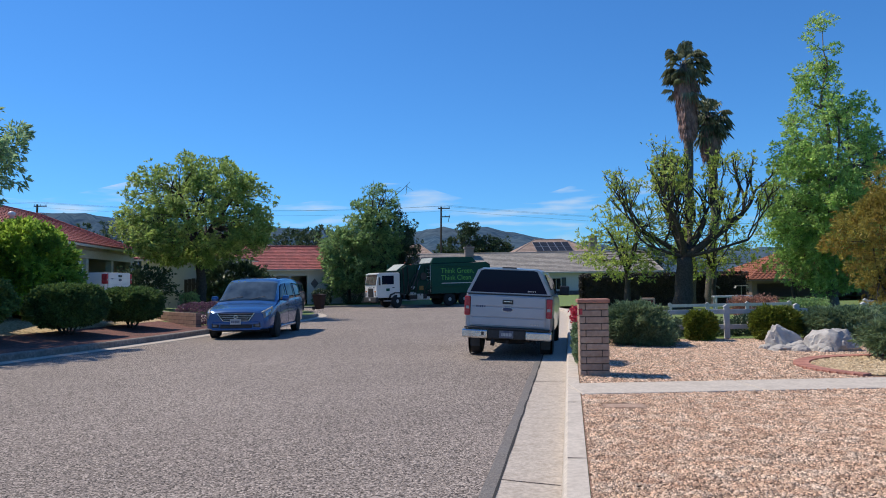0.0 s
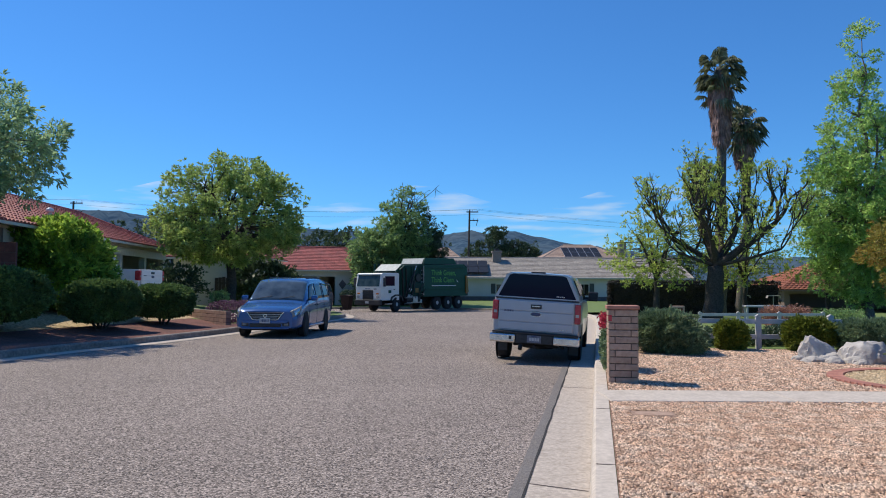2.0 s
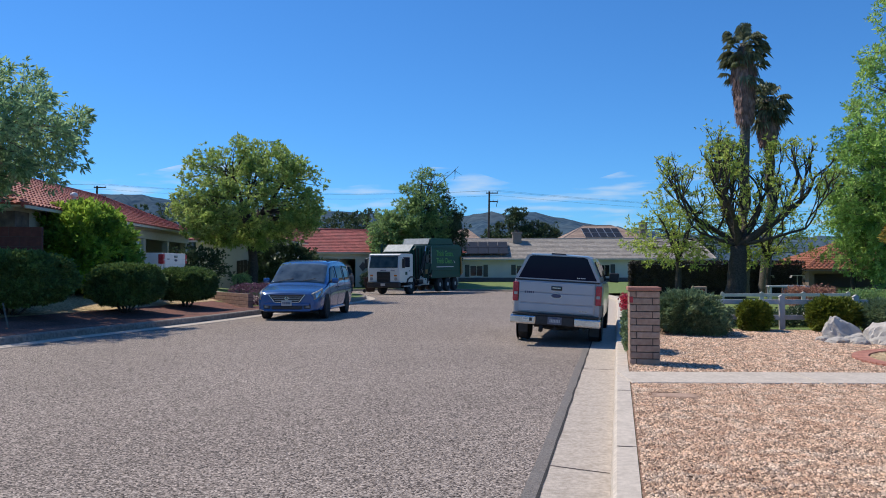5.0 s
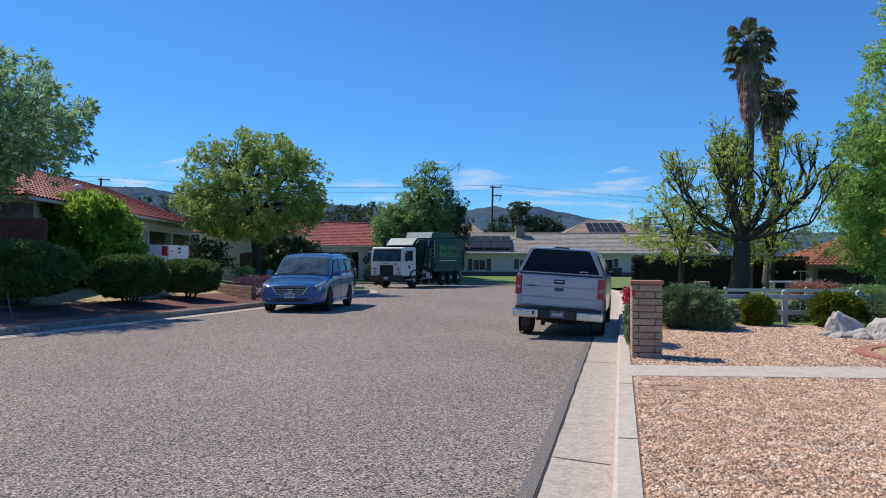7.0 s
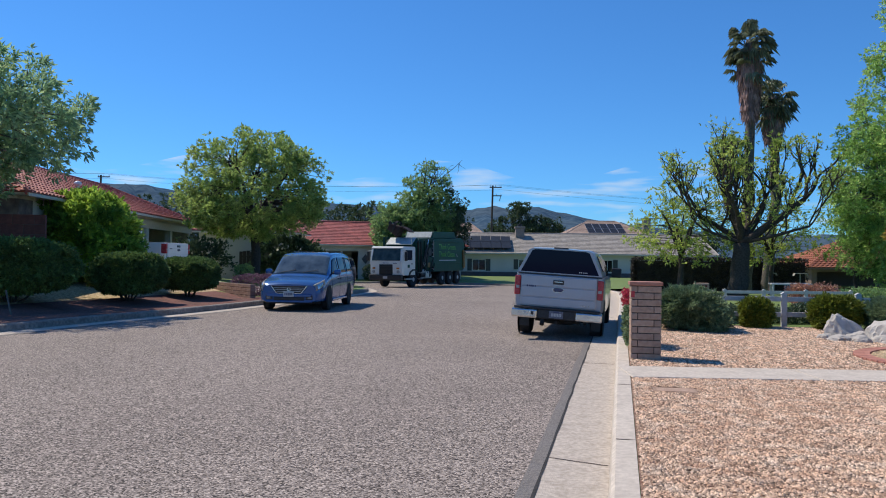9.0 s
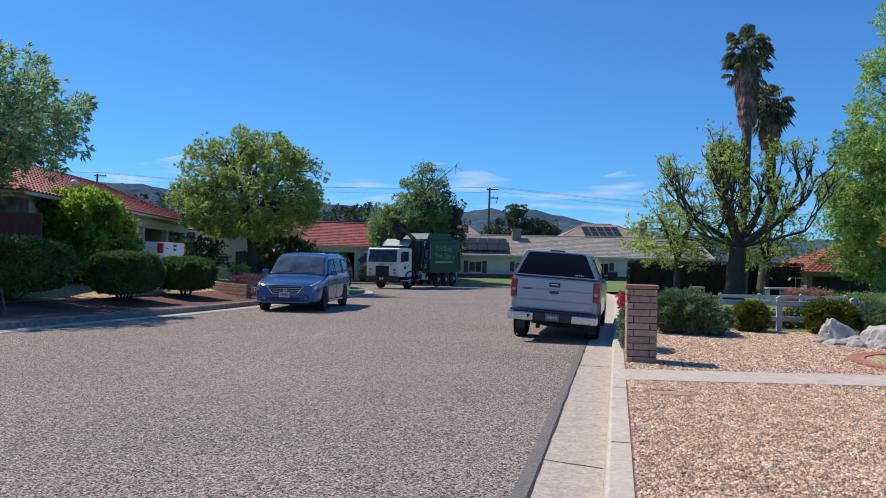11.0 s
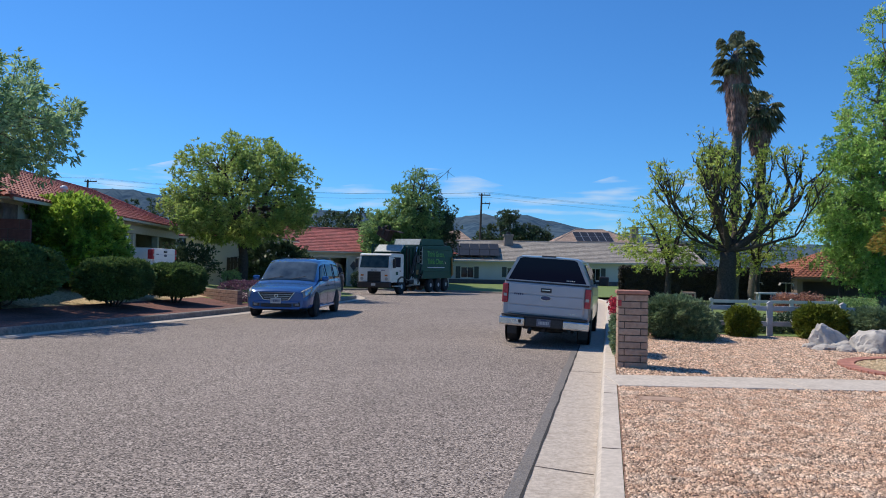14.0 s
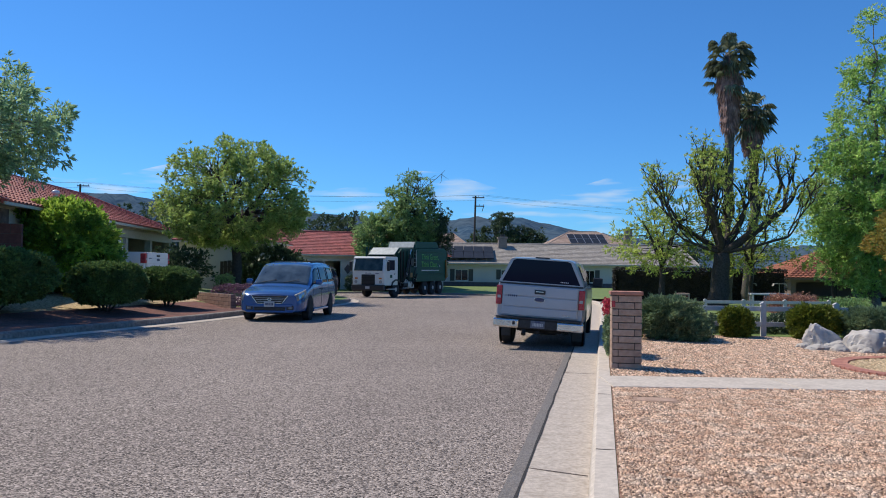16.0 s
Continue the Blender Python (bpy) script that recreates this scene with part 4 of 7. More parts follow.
VAN_SKIN = Skin([
    (-2.50, [(0.60, 0.42), (0.84, 0.47), (0.88, 0.62), (0.87, 0.90), (0.85, 1.03), (0.72, 1.48), (0.60, 1.58), (0.32, 1.62), (0, 1.63)]),
    (-2.36, [(0.80, 0.28), (0.93, 0.34), (0.965, 0.60), (0.955, 0.90), (0.93, 1.05), (0.77, 1.57), (0.65, 1.67), (0.35, 1.705), (0, 1.71)]),
    (-1.30, [(0.82, 0.24), (0.95, 0.30), (0.985, 0.60), (0.975, 0.90), (0.95, 1.05), (0.80, 1.61), (0.71, 1.715), (0.38, 1.745), (0, 1.75)]),
    (-0.10, [(0.82, 0.24), (0.95, 0.30), (0.985, 0.60), (0.975, 0.88), (0.95, 1.035), (0.795, 1.60), (0.71, 1.70), (0.38, 1.73), (0, 1.735)]),
    (0.50, [(0.82, 0.24), (0.95, 0.30), (0.985, 0.60), (0.975, 0.87), (0.95, 1.02), (0.795, 1.55), (0.72, 1.635), (0.39, 1.67), (0, 1.675)]),
    (0.98, [(0.82, 0.24), (0.95, 0.30), (0.985, 0.58), (0.97, 0.86), (0.945, 1.0), (0.83, 1.28), (0.76, 1.345), (0.41, 1.39), (0, 1.40)]),
    (1.45, [(0.82, 0.24), (0.95, 0.30), (0.98, 0.57), (0.965, 0.84), (0.935, 0.965), (0.86, 1.00), (0.76, 1.02), (0.40, 1.045), (0, 1.05)]),
    (1.85, [(0.80, 0.25), (0.945, 0.30), (0.975, 0.55), (0.96, 0.80), (0.92, 0.895), (0.84, 0.925), (0.70, 0.94), (0.38, 0.96), (0, 0.965)]),
    (2.18, [(0.78, 0.25), (0.925, 0.30), (0.955, 0.54), (0.94, 0.74), (0.90, 0.83), (0.81, 0.865), (0.66, 0.88), (0.36, 0.895), (0, 0.90)]),
    (2.42, [(0.72, 0.26), (0.87, 0.30), (0.90, 0.50), (0.88, 0.67), (0.84, 0.765), (0.75, 0.81), (0.60, 0.825), (0.34, 0.84), (0, 0.845)]),
    (2.54, [(0.62, 0.28), (0.77, 0.31), (0.80, 0.46), (0.785, 0.61), (0.75, 0.70), (0.66, 0.745), (0.53, 0.76), (0.30, 0.775), (0, 0.78)]),
])


def minivan(name, label, m, p):
    """A minivan, x forward, front bumper at 2.55."""
    t = tagged(empty(name, m), label, "minivan")
    k = VAN_SKIN
    body = part("body", k.shell(), p, t, smooth="edges")
    part("windscreen", k.patch([(0.54, 5.2), (1.41, 5.15), (1.41, 8.0), (0.54, 8.0)], 1, whole=True), CAR_GLASS, t, smooth=True)
    for s in (1, -1):
        part("side_glass", k.patch([(0.02, 4.12), (1.12, 4.25), (0.60, 4.88), (0.02, 4.92)], s), TINTED, t, smooth=True)
        part("side_glass", k.patch([(-1.12, 4.12), (-0.08, 4.12), (-0.08, 4.92), (-1.12, 4.92)], s), TINTED, t, smooth=True)
        part("side_glass", k.patch([(-2.25, 4.15), (-1.22, 4.12), (-1.22, 4.92), (-2.15, 4.88)], s), TINTED, t, smooth=True)
        hl = part("headlight", k.patch([(1.98, 3.1), (2.52, 2.75), (2.50, 4.75), (1.84, 4.35)], s, 0.008), HEADLAMP, t, smooth=True)
        part("lamp_bowl", k.patch([(2.20, 3.1), (2.46, 2.95), (2.45, 4.1), (2.16, 4.0)], s, 0.016), CHROME, hl)
        part("turn_lens", k.patch([(1.99, 3.2), (2.12, 3.15), (2.06, 4.15), (1.91, 4.15)], s, 0.015), AMBER_PALE, hl)
        mi = part("door_mirror", box(0.88, 1.04, s * 1.0 if s > 0 else -1.21, 1.21 if s > 0 else -1.0, 1.04, 1.20, 0.045), p, t, smooth="edges")
        part("mirror_foot", box(0.92, 1.01, s * 0.92 if s > 0 else -1.01, 1.01 if s > 0 else -0.92, 1.05, 1.10), BLACK_PLASTIC, mi)
        part("fog_lamp", box(2.42, 2.555, s * 0.56 if s > 0 else -0.68, 0.68 if s > 0 else -0.56, 0.36, 0.43, 0.012), HEADLAMP, t)
        part("intake", box(2.44, 2.55, s * 0.50 if s > 0 else -0.71, 0.71 if s > 0 else -0.50, 0.335, 0.45, 0.01), BLACK_PLASTIC, t)
        for x in (-0.25, 0.07):
            part("handle", box(x, x + 0.17, s * 0.972 if s > 0 else -1.0, 1.0 if s > 0 else -0.972, 0.89, 0.925, 0.008), BLACK_PLASTIC, t)
        part("door_rail", box(-2.2, -1.0, s * 0.965 if s > 0 else -0.985, 0.985 if s > 0 else -0.965, 0.86, 0.875), BLACK_PLASTIC, t)
        for x in (-1.17, -0.04, 1.10):
            part("door_gap", k.patch([(x, 0.9), (x + 0.012, 0.9), (x + 0.012, 4.1), (x, 4.1)], s, 0.004, 1, 9), UNDER, t)
        part("sill_trim", box(-1.05, 1.1, s * 0.955 if s > 0 else -0.99, 0.99 if s > 0 else -0.955, 0.24, 0.31, 0.012), p, t)
        part("roof_rail", cyl((-2.0, s * 0.60, 1.75), (0.0, s * 0.60, 1.735), 0.018), BLACK_PLASTIC, t)
        part("wiper", cyl((1.40, s * 0.35 - 0.25, 1.10), (1.28, s * 0.35 + 0.2, 1.19), 0.009, seg=5), BLACK_PLASTIC, t)
    # grille: a dark field under a chrome chevron
    gr = part("grille", prism([(-0.54, 0.735), (0.54, 0.735), (0.38, 0.53), (-0.38, 0.53)], 2.44, 2.57, "x", 0.01), BLACK_PLASTIC, t)
    for z in (0.57, 0.62, 0.67):
        part("grille_bar", box(2.565, 2.58, -0.36 - (z - 0.57), 0.36 + (z - 0.57), z, z + 0.012), STEEL, gr)
    for s in (1, -1):
        part("chrome_edge", quad_panel([(2.58, s * 0.38, 0.517), (2.575, s * 0.56, 0.745), (2.575, s * 0.54, 0.745), (2.58, s * 0.365, 0.532)], 0.008), CHROME, gr)
    part("chrome_edge", box(2.56, 2.58, -0.36, 0.36, 0.512, 0.532, 0.005), CHROME, gr)
    part("emblem", ring_bm([(0.06 * math.cos(a), 0.635 + 0.05 * math.sin(a)) for a in [i * math.pi / 6 for i in range(12)]], 0.014, 2.575, 2.59), CHROME, gr)
    part("bumper", prism([(-0.70, 0.50), (0.70, 0.50), (0.66, 0.42), (-0.66, 0.42)], 2.44, 2.60, "x", 0.02), p, t)
    part("lower_grille", box(2.46, 2.575, -0.46, 0.46, 0.32, 0.41, 0.015), BLACK_PLASTIC, t)
    part("lower_lip", box(2.42, 2.57, -0.70, 0.70, 0.255, 0.315, 0.02), p, t)
    pl = part("number_plate", box(2.60, 2.615, -0.155, 0.155, 0.425, 0.575, 0.004), PLATE, t)
    bars("plate_bars", pl, INK, 2.618, -0.12, 0.12, 0.465, 0.535, 7, 8)
    part("underbody", box(-2.2, 2.2, -0.8, 0.8, 0.20, 0.30), UNDER, t)
    for x in (1.55, -1.45):
        for s in (1, -1):
            wheel(t, (x, s * 0.89, 0.335), 0.335, 0.23, STEEL, s, spokes=7)
            part("wheel_arch", revolve([(0.385, s * 0.976), (0.385, s * 0.988)], 24), UNDER, t, at=pose(x, 0, 0.36))
    return t


van = minivan("minivan", "metallic blue minivan parked facing out by the far kerb", Matrix.Translation((-10.12, 23.2, 0.0)) @ pose(0, 0, 0, 0, 0, -81.0) @ Matrix.Diagonal((1.0, 1.02, 1.05, 1)), BLUE_PAINT)


def garbage_truck():
    """A side-loading refuse truck; x forward, its front bumper at 0, y to its left."""
    t = tagged(empty("garbage_truck"), "white-cabbed dark green side-loading garbage truck", "garbage truck")
    # cab
    cab = part("cab", prism([(-0.10, 0.80), (-0.06, 1.75), (-0.24, 2.62), (-0.34, 2.68), (-1.95, 2.68), (-2.02, 2.6), (-2.02, 0.80)], -1.19, 1.19, bevel=0.04), CAB_WHITE, t)
    part("windscreen", quad_panel([(-0.055, -1.06, 1.76), (-0.055, 1.06, 1.76), (-0.235, 1.02, 2.52), (-0.235, -1.02, 2.52)], 0.03), TRUCK_GLASS, cab)
    part("wiper", cyl((-0.05, 0.1, 1.75), (-0.10, 0.75, 2.0), 0.012, seg=5), BLACK_PLASTIC, cab)
    part("wiper", cyl((-0.05, -0.75, 1.75), (-0.10, -0.1, 2.0), 0.012, seg=5), BLACK_PLASTIC, cab)
    part("sun_visor", box(-0.30, -0.12, -1.15, 1.15, 2.54, 2.62, 0.02), CAB_WHITE, cab)
    gr = part("grille", box(-0.11, -0.035, -0.50, 0.50, 0.86, 1.52, 0.03), BLACK_PLASTIC, t)
    for i in range(6):
        part("grille_bar", box(-0.036, -0.022, -0.46, 0.46, 0.93 + 0.095 * i, 0.955 + 0.095 * i), UNDER, gr)
    bars("maker_badge", cab, INK, -0.03, -0.22, 0.22, 1.58, 1.63, 6, 2)
    bars("unit_bars", cab, INK, -0.045, 0.55, 0.85, 1.55, 1.63, 5, 4)
    part("front_bumper", box(-0.22, 0.03, -1.22, 1.22, 0.48, 0.86, 0.05), BLACK_PLASTIC, t)
    part("number_plate", box(0.03, 0.042, -0.16, 0.16, 0.60, 0.76), PLATE, t)
    for s in (1, -1):
        hl = part("headlight", cyl((-0.11, s * 0.92, 1.05), (-0.03, s * 0.92, 1.05), 0.10, seg=14), LENS, t)
        part("turn_lamp", box(-0.10, -0.035, s * 0.80 if s > 0 else -1.0, 1.0 if s > 0 else -0.80, 1.22, 1.32, 0.01), AMBER, t)
        # doors
        dr = part("cab_door", box(-1.65, -0.42, s * 1.19 if s > 0 else -1.205, 1.205 if s > 0 else -1.19, 1.0, 2.55, 0.005), CAB_WHITE, t)
        y0 = 1.206 if s > 0 else -1.218
        part("door_glass", box(-1.50, -0.52, y0, y0 + 0.012, 1.80, 2.45, 0.004), TINTED, dr)
        part("door_handle", box(-1.55, -1.38, y0, y0 + 0.012, 1.52, 1.58), BLACK_PLASTIC, dr)
        bars_ob = part("door_mark", box(-1.15, -0.85, y0, y0 + 0.011, 1.30, 1.50, 0.003), GREEN_PAINT, dr)
        mi = part("mirror", box(-0.28, -0.18, s * 1.32 if s > 0 else -1.52, 1.52 if s > 0 else -1.32, 1.75, 2.35, 0.03), BLACK_PLASTIC, t)
        part("mirror_bracket", cyl((-0.26, s * 1.15, 2.45), (-0.24, s * 1.42, 2.36), 0.02, seg=6), STEEL, mi)
        part("step", box(-1.6, -0.7, s * 1.0 if s > 0 else -1.2, 1.2 if s > 0 else -1.0, 0.52, 0.60, 0.01), STEEL, t)
        part("mud_guard", prism([(-2.45, 0.75), (-2.35, 1.05), (-1.95, 1.20), (-1.55, 1.20), (-1.15, 1.05), (-1.05, 0.80), (-1.2, 0.80), (-1.3, 0.97), (-1.6, 1.1), (-1.95, 1.1), (-2.25, 0.97), (-2.33, 0.75)], 0.85 if s > 0 else -1.23, 1.23 if s > 0 else -0.85), BLACK_PLASTIC, t)
    # chassis
    part("chassis", box(-9.6, -0.3, -0.45, 0.45, 0.60, 0.92), UNDER, t)
    # hopper behind the cab, with its pale wind shield
    hp = part("hopper", prism([(-2.12, 1.0), (-2.12, 2.95), (-2.55, 3.22), (-4.65, 3.30), (-4.65, 1.0)], -1.22, 1.22, bevel=0.03), GREEN_DARK, t)
    part("hopper_shield", quad_panel([(-1.85, -1.0, 2.82), (-1.85, 1.0, 2.82), (-2.52, 1.0, 3.28), (-2.52, -1.0, 3.28)], 0.04), SHIELD, hp, "pale sloping hopper wind shield")
    for s in (1, -1):
        part("shield_cheek", prism([(-1.76, 2.76), (-2.52, 3.31), (-2.52, 2.9)], s * 1.0 if s > 0 else -1.03, 1.03 if s > 0 else -1.0), GREEN_PAINT, hp)
        for x in (-2.4, -3.3, -4.2):
            part("hopper_rib", box(x - 0.06, x + 0.06, s * 1.22 if s > 0 else -1.29, 1.29 if s > 0 else -1.22, 1.1, 3.1, 0.01), GREEN_DARK, hp)
    # body
    bd = part("body", prism([(-4.70, 0.98), (-4.70, 3.28), (-9.55, 3.40), (-10.1, 3.05), (-10.1, 1.1), (-9.8, 0.98)], -1.25, 1.25, bevel=0.03), GREEN_PAINT, t)
    top = part("top_box", prism([(-4.75, 3.30), (-5.0, 3.78), (-8.5, 3.84), (-8.9, 3.40)], -1.12, 1.12, bevel=0.03), GREEN_PAINT, bd)
    part("top_box_front", quad_panel([(-4.74, -1.0, 3.36), (-4.74, 1.0, 3.36), (-4.99, 1.0, 3.76), (-4.99, -1.0, 3.76)], 0.02), SHIELD, top, "pale front plate of the roof box")
    part("tail_hatch", prism([(-9.9, 1.0), (-9.75, 3.42), (-10.15, 3.2), (-10.22, 1.2)], -1.2, 1.2, bevel=0.03), GREEN_DARK, t)
    part("tail_arm", prism([(-9.82, 1.2), (-9.78, 2.55), (-9.98, 2.5), (-10.16, 1.25)], 1.26, 1.34), YELLOW_STEEL, t, "yellow tailgate arm")
    part("tail_arm", prism([(-9.82, 1.2), (-9.78, 2.55), (-9.98, 2.5), (-10.16, 1.25)], -1.34, -1.26), YELLOW_STEEL, t, "yellow tailgate arm")
    for s in (1, -1):
        for z in (1.55, 3.1):
            part("side_rail", box(-9.7, -4.8, s * 1.25 if s > 0 else -1.30, 1.30 if s > 0 else -1.25, z - 0.035, z + 0.035, 0.008), GREEN_PAINT, bd)
        part("stripe", box(-8.6, -5.6, s * 1.252 if s > 0 else -1.256, 1.256 if s > 0 else -1.252, 1.75, 1.80), WHITE_INK, bd)
        part("skirt", box(-9.9, -5.2, s * 1.10 if s > 0 else -1.24, 1.24 if s > 0 else -1.10, 0.98, 1.10), UNDER, t)
        for i in range(14):
            part("reflector_strip", box(-9.6 + i * 0.32, -9.45 + i * 0.32, s * 1.242 if s > 0 else -1.246, 1.246 if s > 0 else -1.242, 1.02, 1.07), WHITE_INK if i % 2 else TAIL_RED, t)
    rot = Matrix(((-1, 0, 0, 0), (0, 0, 1, 0), (0, 1, 0, 0), (0, 0, 0, 1)))
    text_part("slogan", "Think Green,", 0.56, LIME_INK, bd, Matrix.Translation((-5.55, 1.262, 2.55)) @ rot)
    text_part("slogan", "Think Clean.", 0.56, LIME_INK, bd, Matrix.Translation((-5.55, 1.262, 2.02)) @ rot)
    part("company_mark", prism([(-8.85, 2.05), (-8.65, 2.25), (-8.75, 2.05), (-8.95, 2.25), (-9.2, 2.05), (-9.0, 2.30)][:3] + [(-8.95, 2.03)], 1.254, 1.26), WHITE_INK, bd)
    # gear between the axles
    tank = part("fuel_tank", cyl((-2.8, 0.95, 0.85), (-4.3, 0.95, 0.85), 0.30, seg=18), BLACK_PLASTIC, t)
    part("hydraulic_box", box(-4.6, -3.0, 1.22, 1.34, 1.35, 2.0, 0.02), GREEN_DARK, t)
    part("warning_sign", box(-3.95, -3.6, 1.342, 1.35, 1.3, 1.62), YELLOW_STEEL, t, at=pose(0, 0, 0))
    part("valve_block", box(-4.6, -3.3, 0.9, 1.15, 0.55, 0.80, 0.02), STEEL, t)
    part("pump", cyl((-2.9, 1.0, 0.65), (-3.4, 1.0, 0.65), 0.16), STEEL, t)
    part("hose_reel", revolve([(0.28, 1.23), (0.28, 1.31)], 20), BLACK_PLASTIC, t, at=pose(-4.0, 0, 2.35))
    # hoses, ladder and boxes behind the cab
    for x, r in ((-2.35, 0.05), (-2.75, 0.04), (-4.55, 0.05)):
        part("hydraulic_pipe", cyl((x, 1.27, 1.0), (x + 0.1, 1.27, 3.05), r, seg=8), UNDER, t)
    rnd = random.Random(4)
    hb = bmesh.new()
    for i in range(7):
        x = -2.5 - i * 0.3
        limb(hb, (x, 1.30, rnd.uniform(0.9, 1.2)), (x - rnd.uniform(0.1, 0.6), 1.36, rnd.uniform(1.5, 2.7)), 0.03, 0.03, rnd, 0.35, 6, 6)
    part("hoses", hb, BLACK_PLASTIC, t, "black hydraulic hoses", smooth=True)
    part("air_tank", cyl((-2.75, 1.15, 1.05), (-3.35, 1.15, 1.05), 0.15, seg=16), SHIELD, t)
    part("battery_box", box(-3.95, -3.45, 0.85, 1.28, 0.62, 1.02, 0.02), STEEL, t)
    part("lift_cylinder", cyl((-2.95, 1.33, 1.35), (-3.55, 1.33, 2.85), 0.07, seg=12), BLACK_PLASTIC, t)
    part("cylinder_rod", cyl((-3.55, 1.33, 2.85), (-3.72, 1.33, 3.2), 0.035, seg=10), CHROME, t)
    ld = part("ladder", box(-4.62, -4.58, 1.28, 1.32, 1.1, 3.2), STEEL, t)
    for i in range(7):
        part("rung", box(-4.58, -4.30, 1.29, 1.31, 1.2 + i * 0.28, 1.225 + i * 0.28), STEEL, ld)
    part("warning_diamond", quad_panel([(-3.05, 1.345, 1.35), (-2.87, 1.345, 1.53), (-3.05, 1.345, 1.71), (-3.23, 1.345, 1.53)], 0.006), PLATE, t, "white diamond warning sign")
    part("tail_reflector", box(-10.1, -9.9, 1.252, 1.262, 1.15, 1.3), TAIL_RED, t)
    # lift rail on the kerb side
    part("lift_rail", box(-2.62, -2.50, -1.36, -1.22, 0.55, 3.35, 0.02), GREEN_DARK, t)
    part("lift_rail", box(-2.18, -2.06, -1.36, -1.22, 0.55, 3.35, 0.02), GREEN_DARK, t)
    wheels = []
    for x in (-1.75, -6.35, -7.70, -9.05):
        for s in (1, -1):
            w = wheel(t, (x, s * 1.03, 0.52), 0.52, 0.32, SHIELD, s, spokes=8)
            part("wheel_disc", revolve([(0.30, s * 0.10), (0.29, s * 0.135), (0.16, s * 0.12), (0.13, s * 0.17)], 20), PLATE, w, "pale dusty wheel disc")
            wheels.append((w, x, s))
        part("axle", cyl((x, -0.95, 0.52), (x, 0.95, 0.52), 0.08), UNDER, t)
    # grabber that carries the bin up the rail; its origin is the bin's foot
    gb = empty("grabber")
    gb.parent = t
    part("carriage", box(-0.28, 0.28, 0.34, 0.48, 0.35, 0.95, 0.02), GREEN_DARK, gb)
    for s in (1, -1):
        part("claw", prism([(0.32, 0.45), (0.40, 0.2), (0.40, -0.30), (0.20, -0.42), (0.20, -0.36), (0.34, -0.27), (0.34, 0.18), (0.26, 0.45)] if s > 0 else [(-0.32, 0.45), (-0.26, 0.45), (-0.34, 0.18), (-0.34, -0.27), (-0.20, -0.36), (-0.20, -0.42), (-0.40, -0.30), (-0.40, 0.2)], 0.55, 0.72, "y"), UNDER, gb, at=Matrix(((1, 0, 0, 0), (0, 0, 1, 0), (0, 1, 0, 0), (0, 0, 0, 1))))
    return t, wheels, gb


truck, truck_wheels, grabber = garbage_truck()
truck.scale = (1.03, 1.03, 1.05)


def wheelie_bin(m, label):
    """A wheeled refuse bin: tapered tub, hinged lid, axle and two wheels. The lid's hinge is at +y."""
    b = tagged(empty("trash_bin", m), label, "trash bin", group="bins at the kerb")
    bm = bmesh.new()
    lo = [(-0.24, -0.26), (0.24, -0.26), (0.24, 0.24), (-0.24, 0.24)]
    hi = [(-0.32, -0.40), (0.32, -0.40), (0.32, 0.36), (-0.32, 0.36)]
    r0 = [bm.verts.new((x, y, 0.06)) for x, y in lo]
    r1 = [bm.verts.new((x, y, 1.02)) for x, y in hi]
    r2 = [bm.verts.new((x * 0.93, y * 0.93, 1.02)) for x, y in hi]
    r3 = [bm.verts.new((x * 0.92, y * 0.92, 0.10)) for x, y in lo]
    bm.faces.new(r0[::-1])
    bm.faces.new(r3)
    for a, c in ((r0, r1), (r1, r2), (r2, r3)):
        for i in range(4):
            bm.faces.new((a[i], a[(i + 1) % 4], c[(i + 1) % 4], c[i]))
    bmesh.ops.recalc_face_normals(bm, faces=list(bm.faces))
    bmesh.ops.bevel(bm, geom=[e for e in bm.edges if abs(e.verts[0].co.z - e.verts[1].co.z) > 0.5], offset=0.05, segments=2, affect="EDGES", profile=0.5)
    tub = part("tub", bm, BIN_BROWN, b)
    part("rim", box(-0.34, 0.34, -0.42, 0.38, 0.985, 1.02, 0.01), BIN_BROWN, b)
    lid = part("lid", prism([(-0.80, 0.0), (-0.78, 0.05), (-0.4, 0.10), (-0.05, 0.07), (0.0, 0.0)], -0.345, 0.345, "x", 0.012), BIN_LID, b, at=pose(0, 0.38, 1.03))
    part("handle_bar", cyl((-0.28, 0.44, 0.98), (0.28, 0.44, 0.98), 0.02), BIN_BROWN, b)
    part("axle", cyl((-0.30, 0.26, 0.13), (0.30, 0.26, 0.13), 0.015), STEEL, b)
    for s in (1, -1):
        part("bin_wheel", revolve([(0.13, -0.03), (0.13, 0.03)], 16), RUBBER, b, at=pose(s * 0.31, 0.26, 0.13, 0, 0, 90))
    return b, lid


kerb_bin, kerb_bin_lid = wheelie_bin(None, "brown plastic wheeled trash bin gripped by the truck")
van_bin, _ = wheelie_bin(Matrix.Translation((-13.0, 33.6, 0.07)) @ pose(0, 0, 0, 0, 0, 200), "brown plastic wheeled trash bin standing behind the minivan")

white_pickup = pickup_truck("pickup_truck", "white pickup parked in a driveway", Matrix.Translation((-18.45, 28.4, left_yard_z(-18.9, 27.5) + 0.13)) @ pose(0, 0, 0, 0, 0, 184.0) @ Matrix.Diagonal((1.13, 1, 1, 1)), WHITE_PAINT, False)
maroon_car = minivan("parked_car", "dark maroon family car parked behind the minivan", Matrix.Translation((-16.6, 41.3, road_z(0, 41) + 0.22)) @ pose(0, 0, 0, 0, 0, -80.0), MAROON_PAINT)


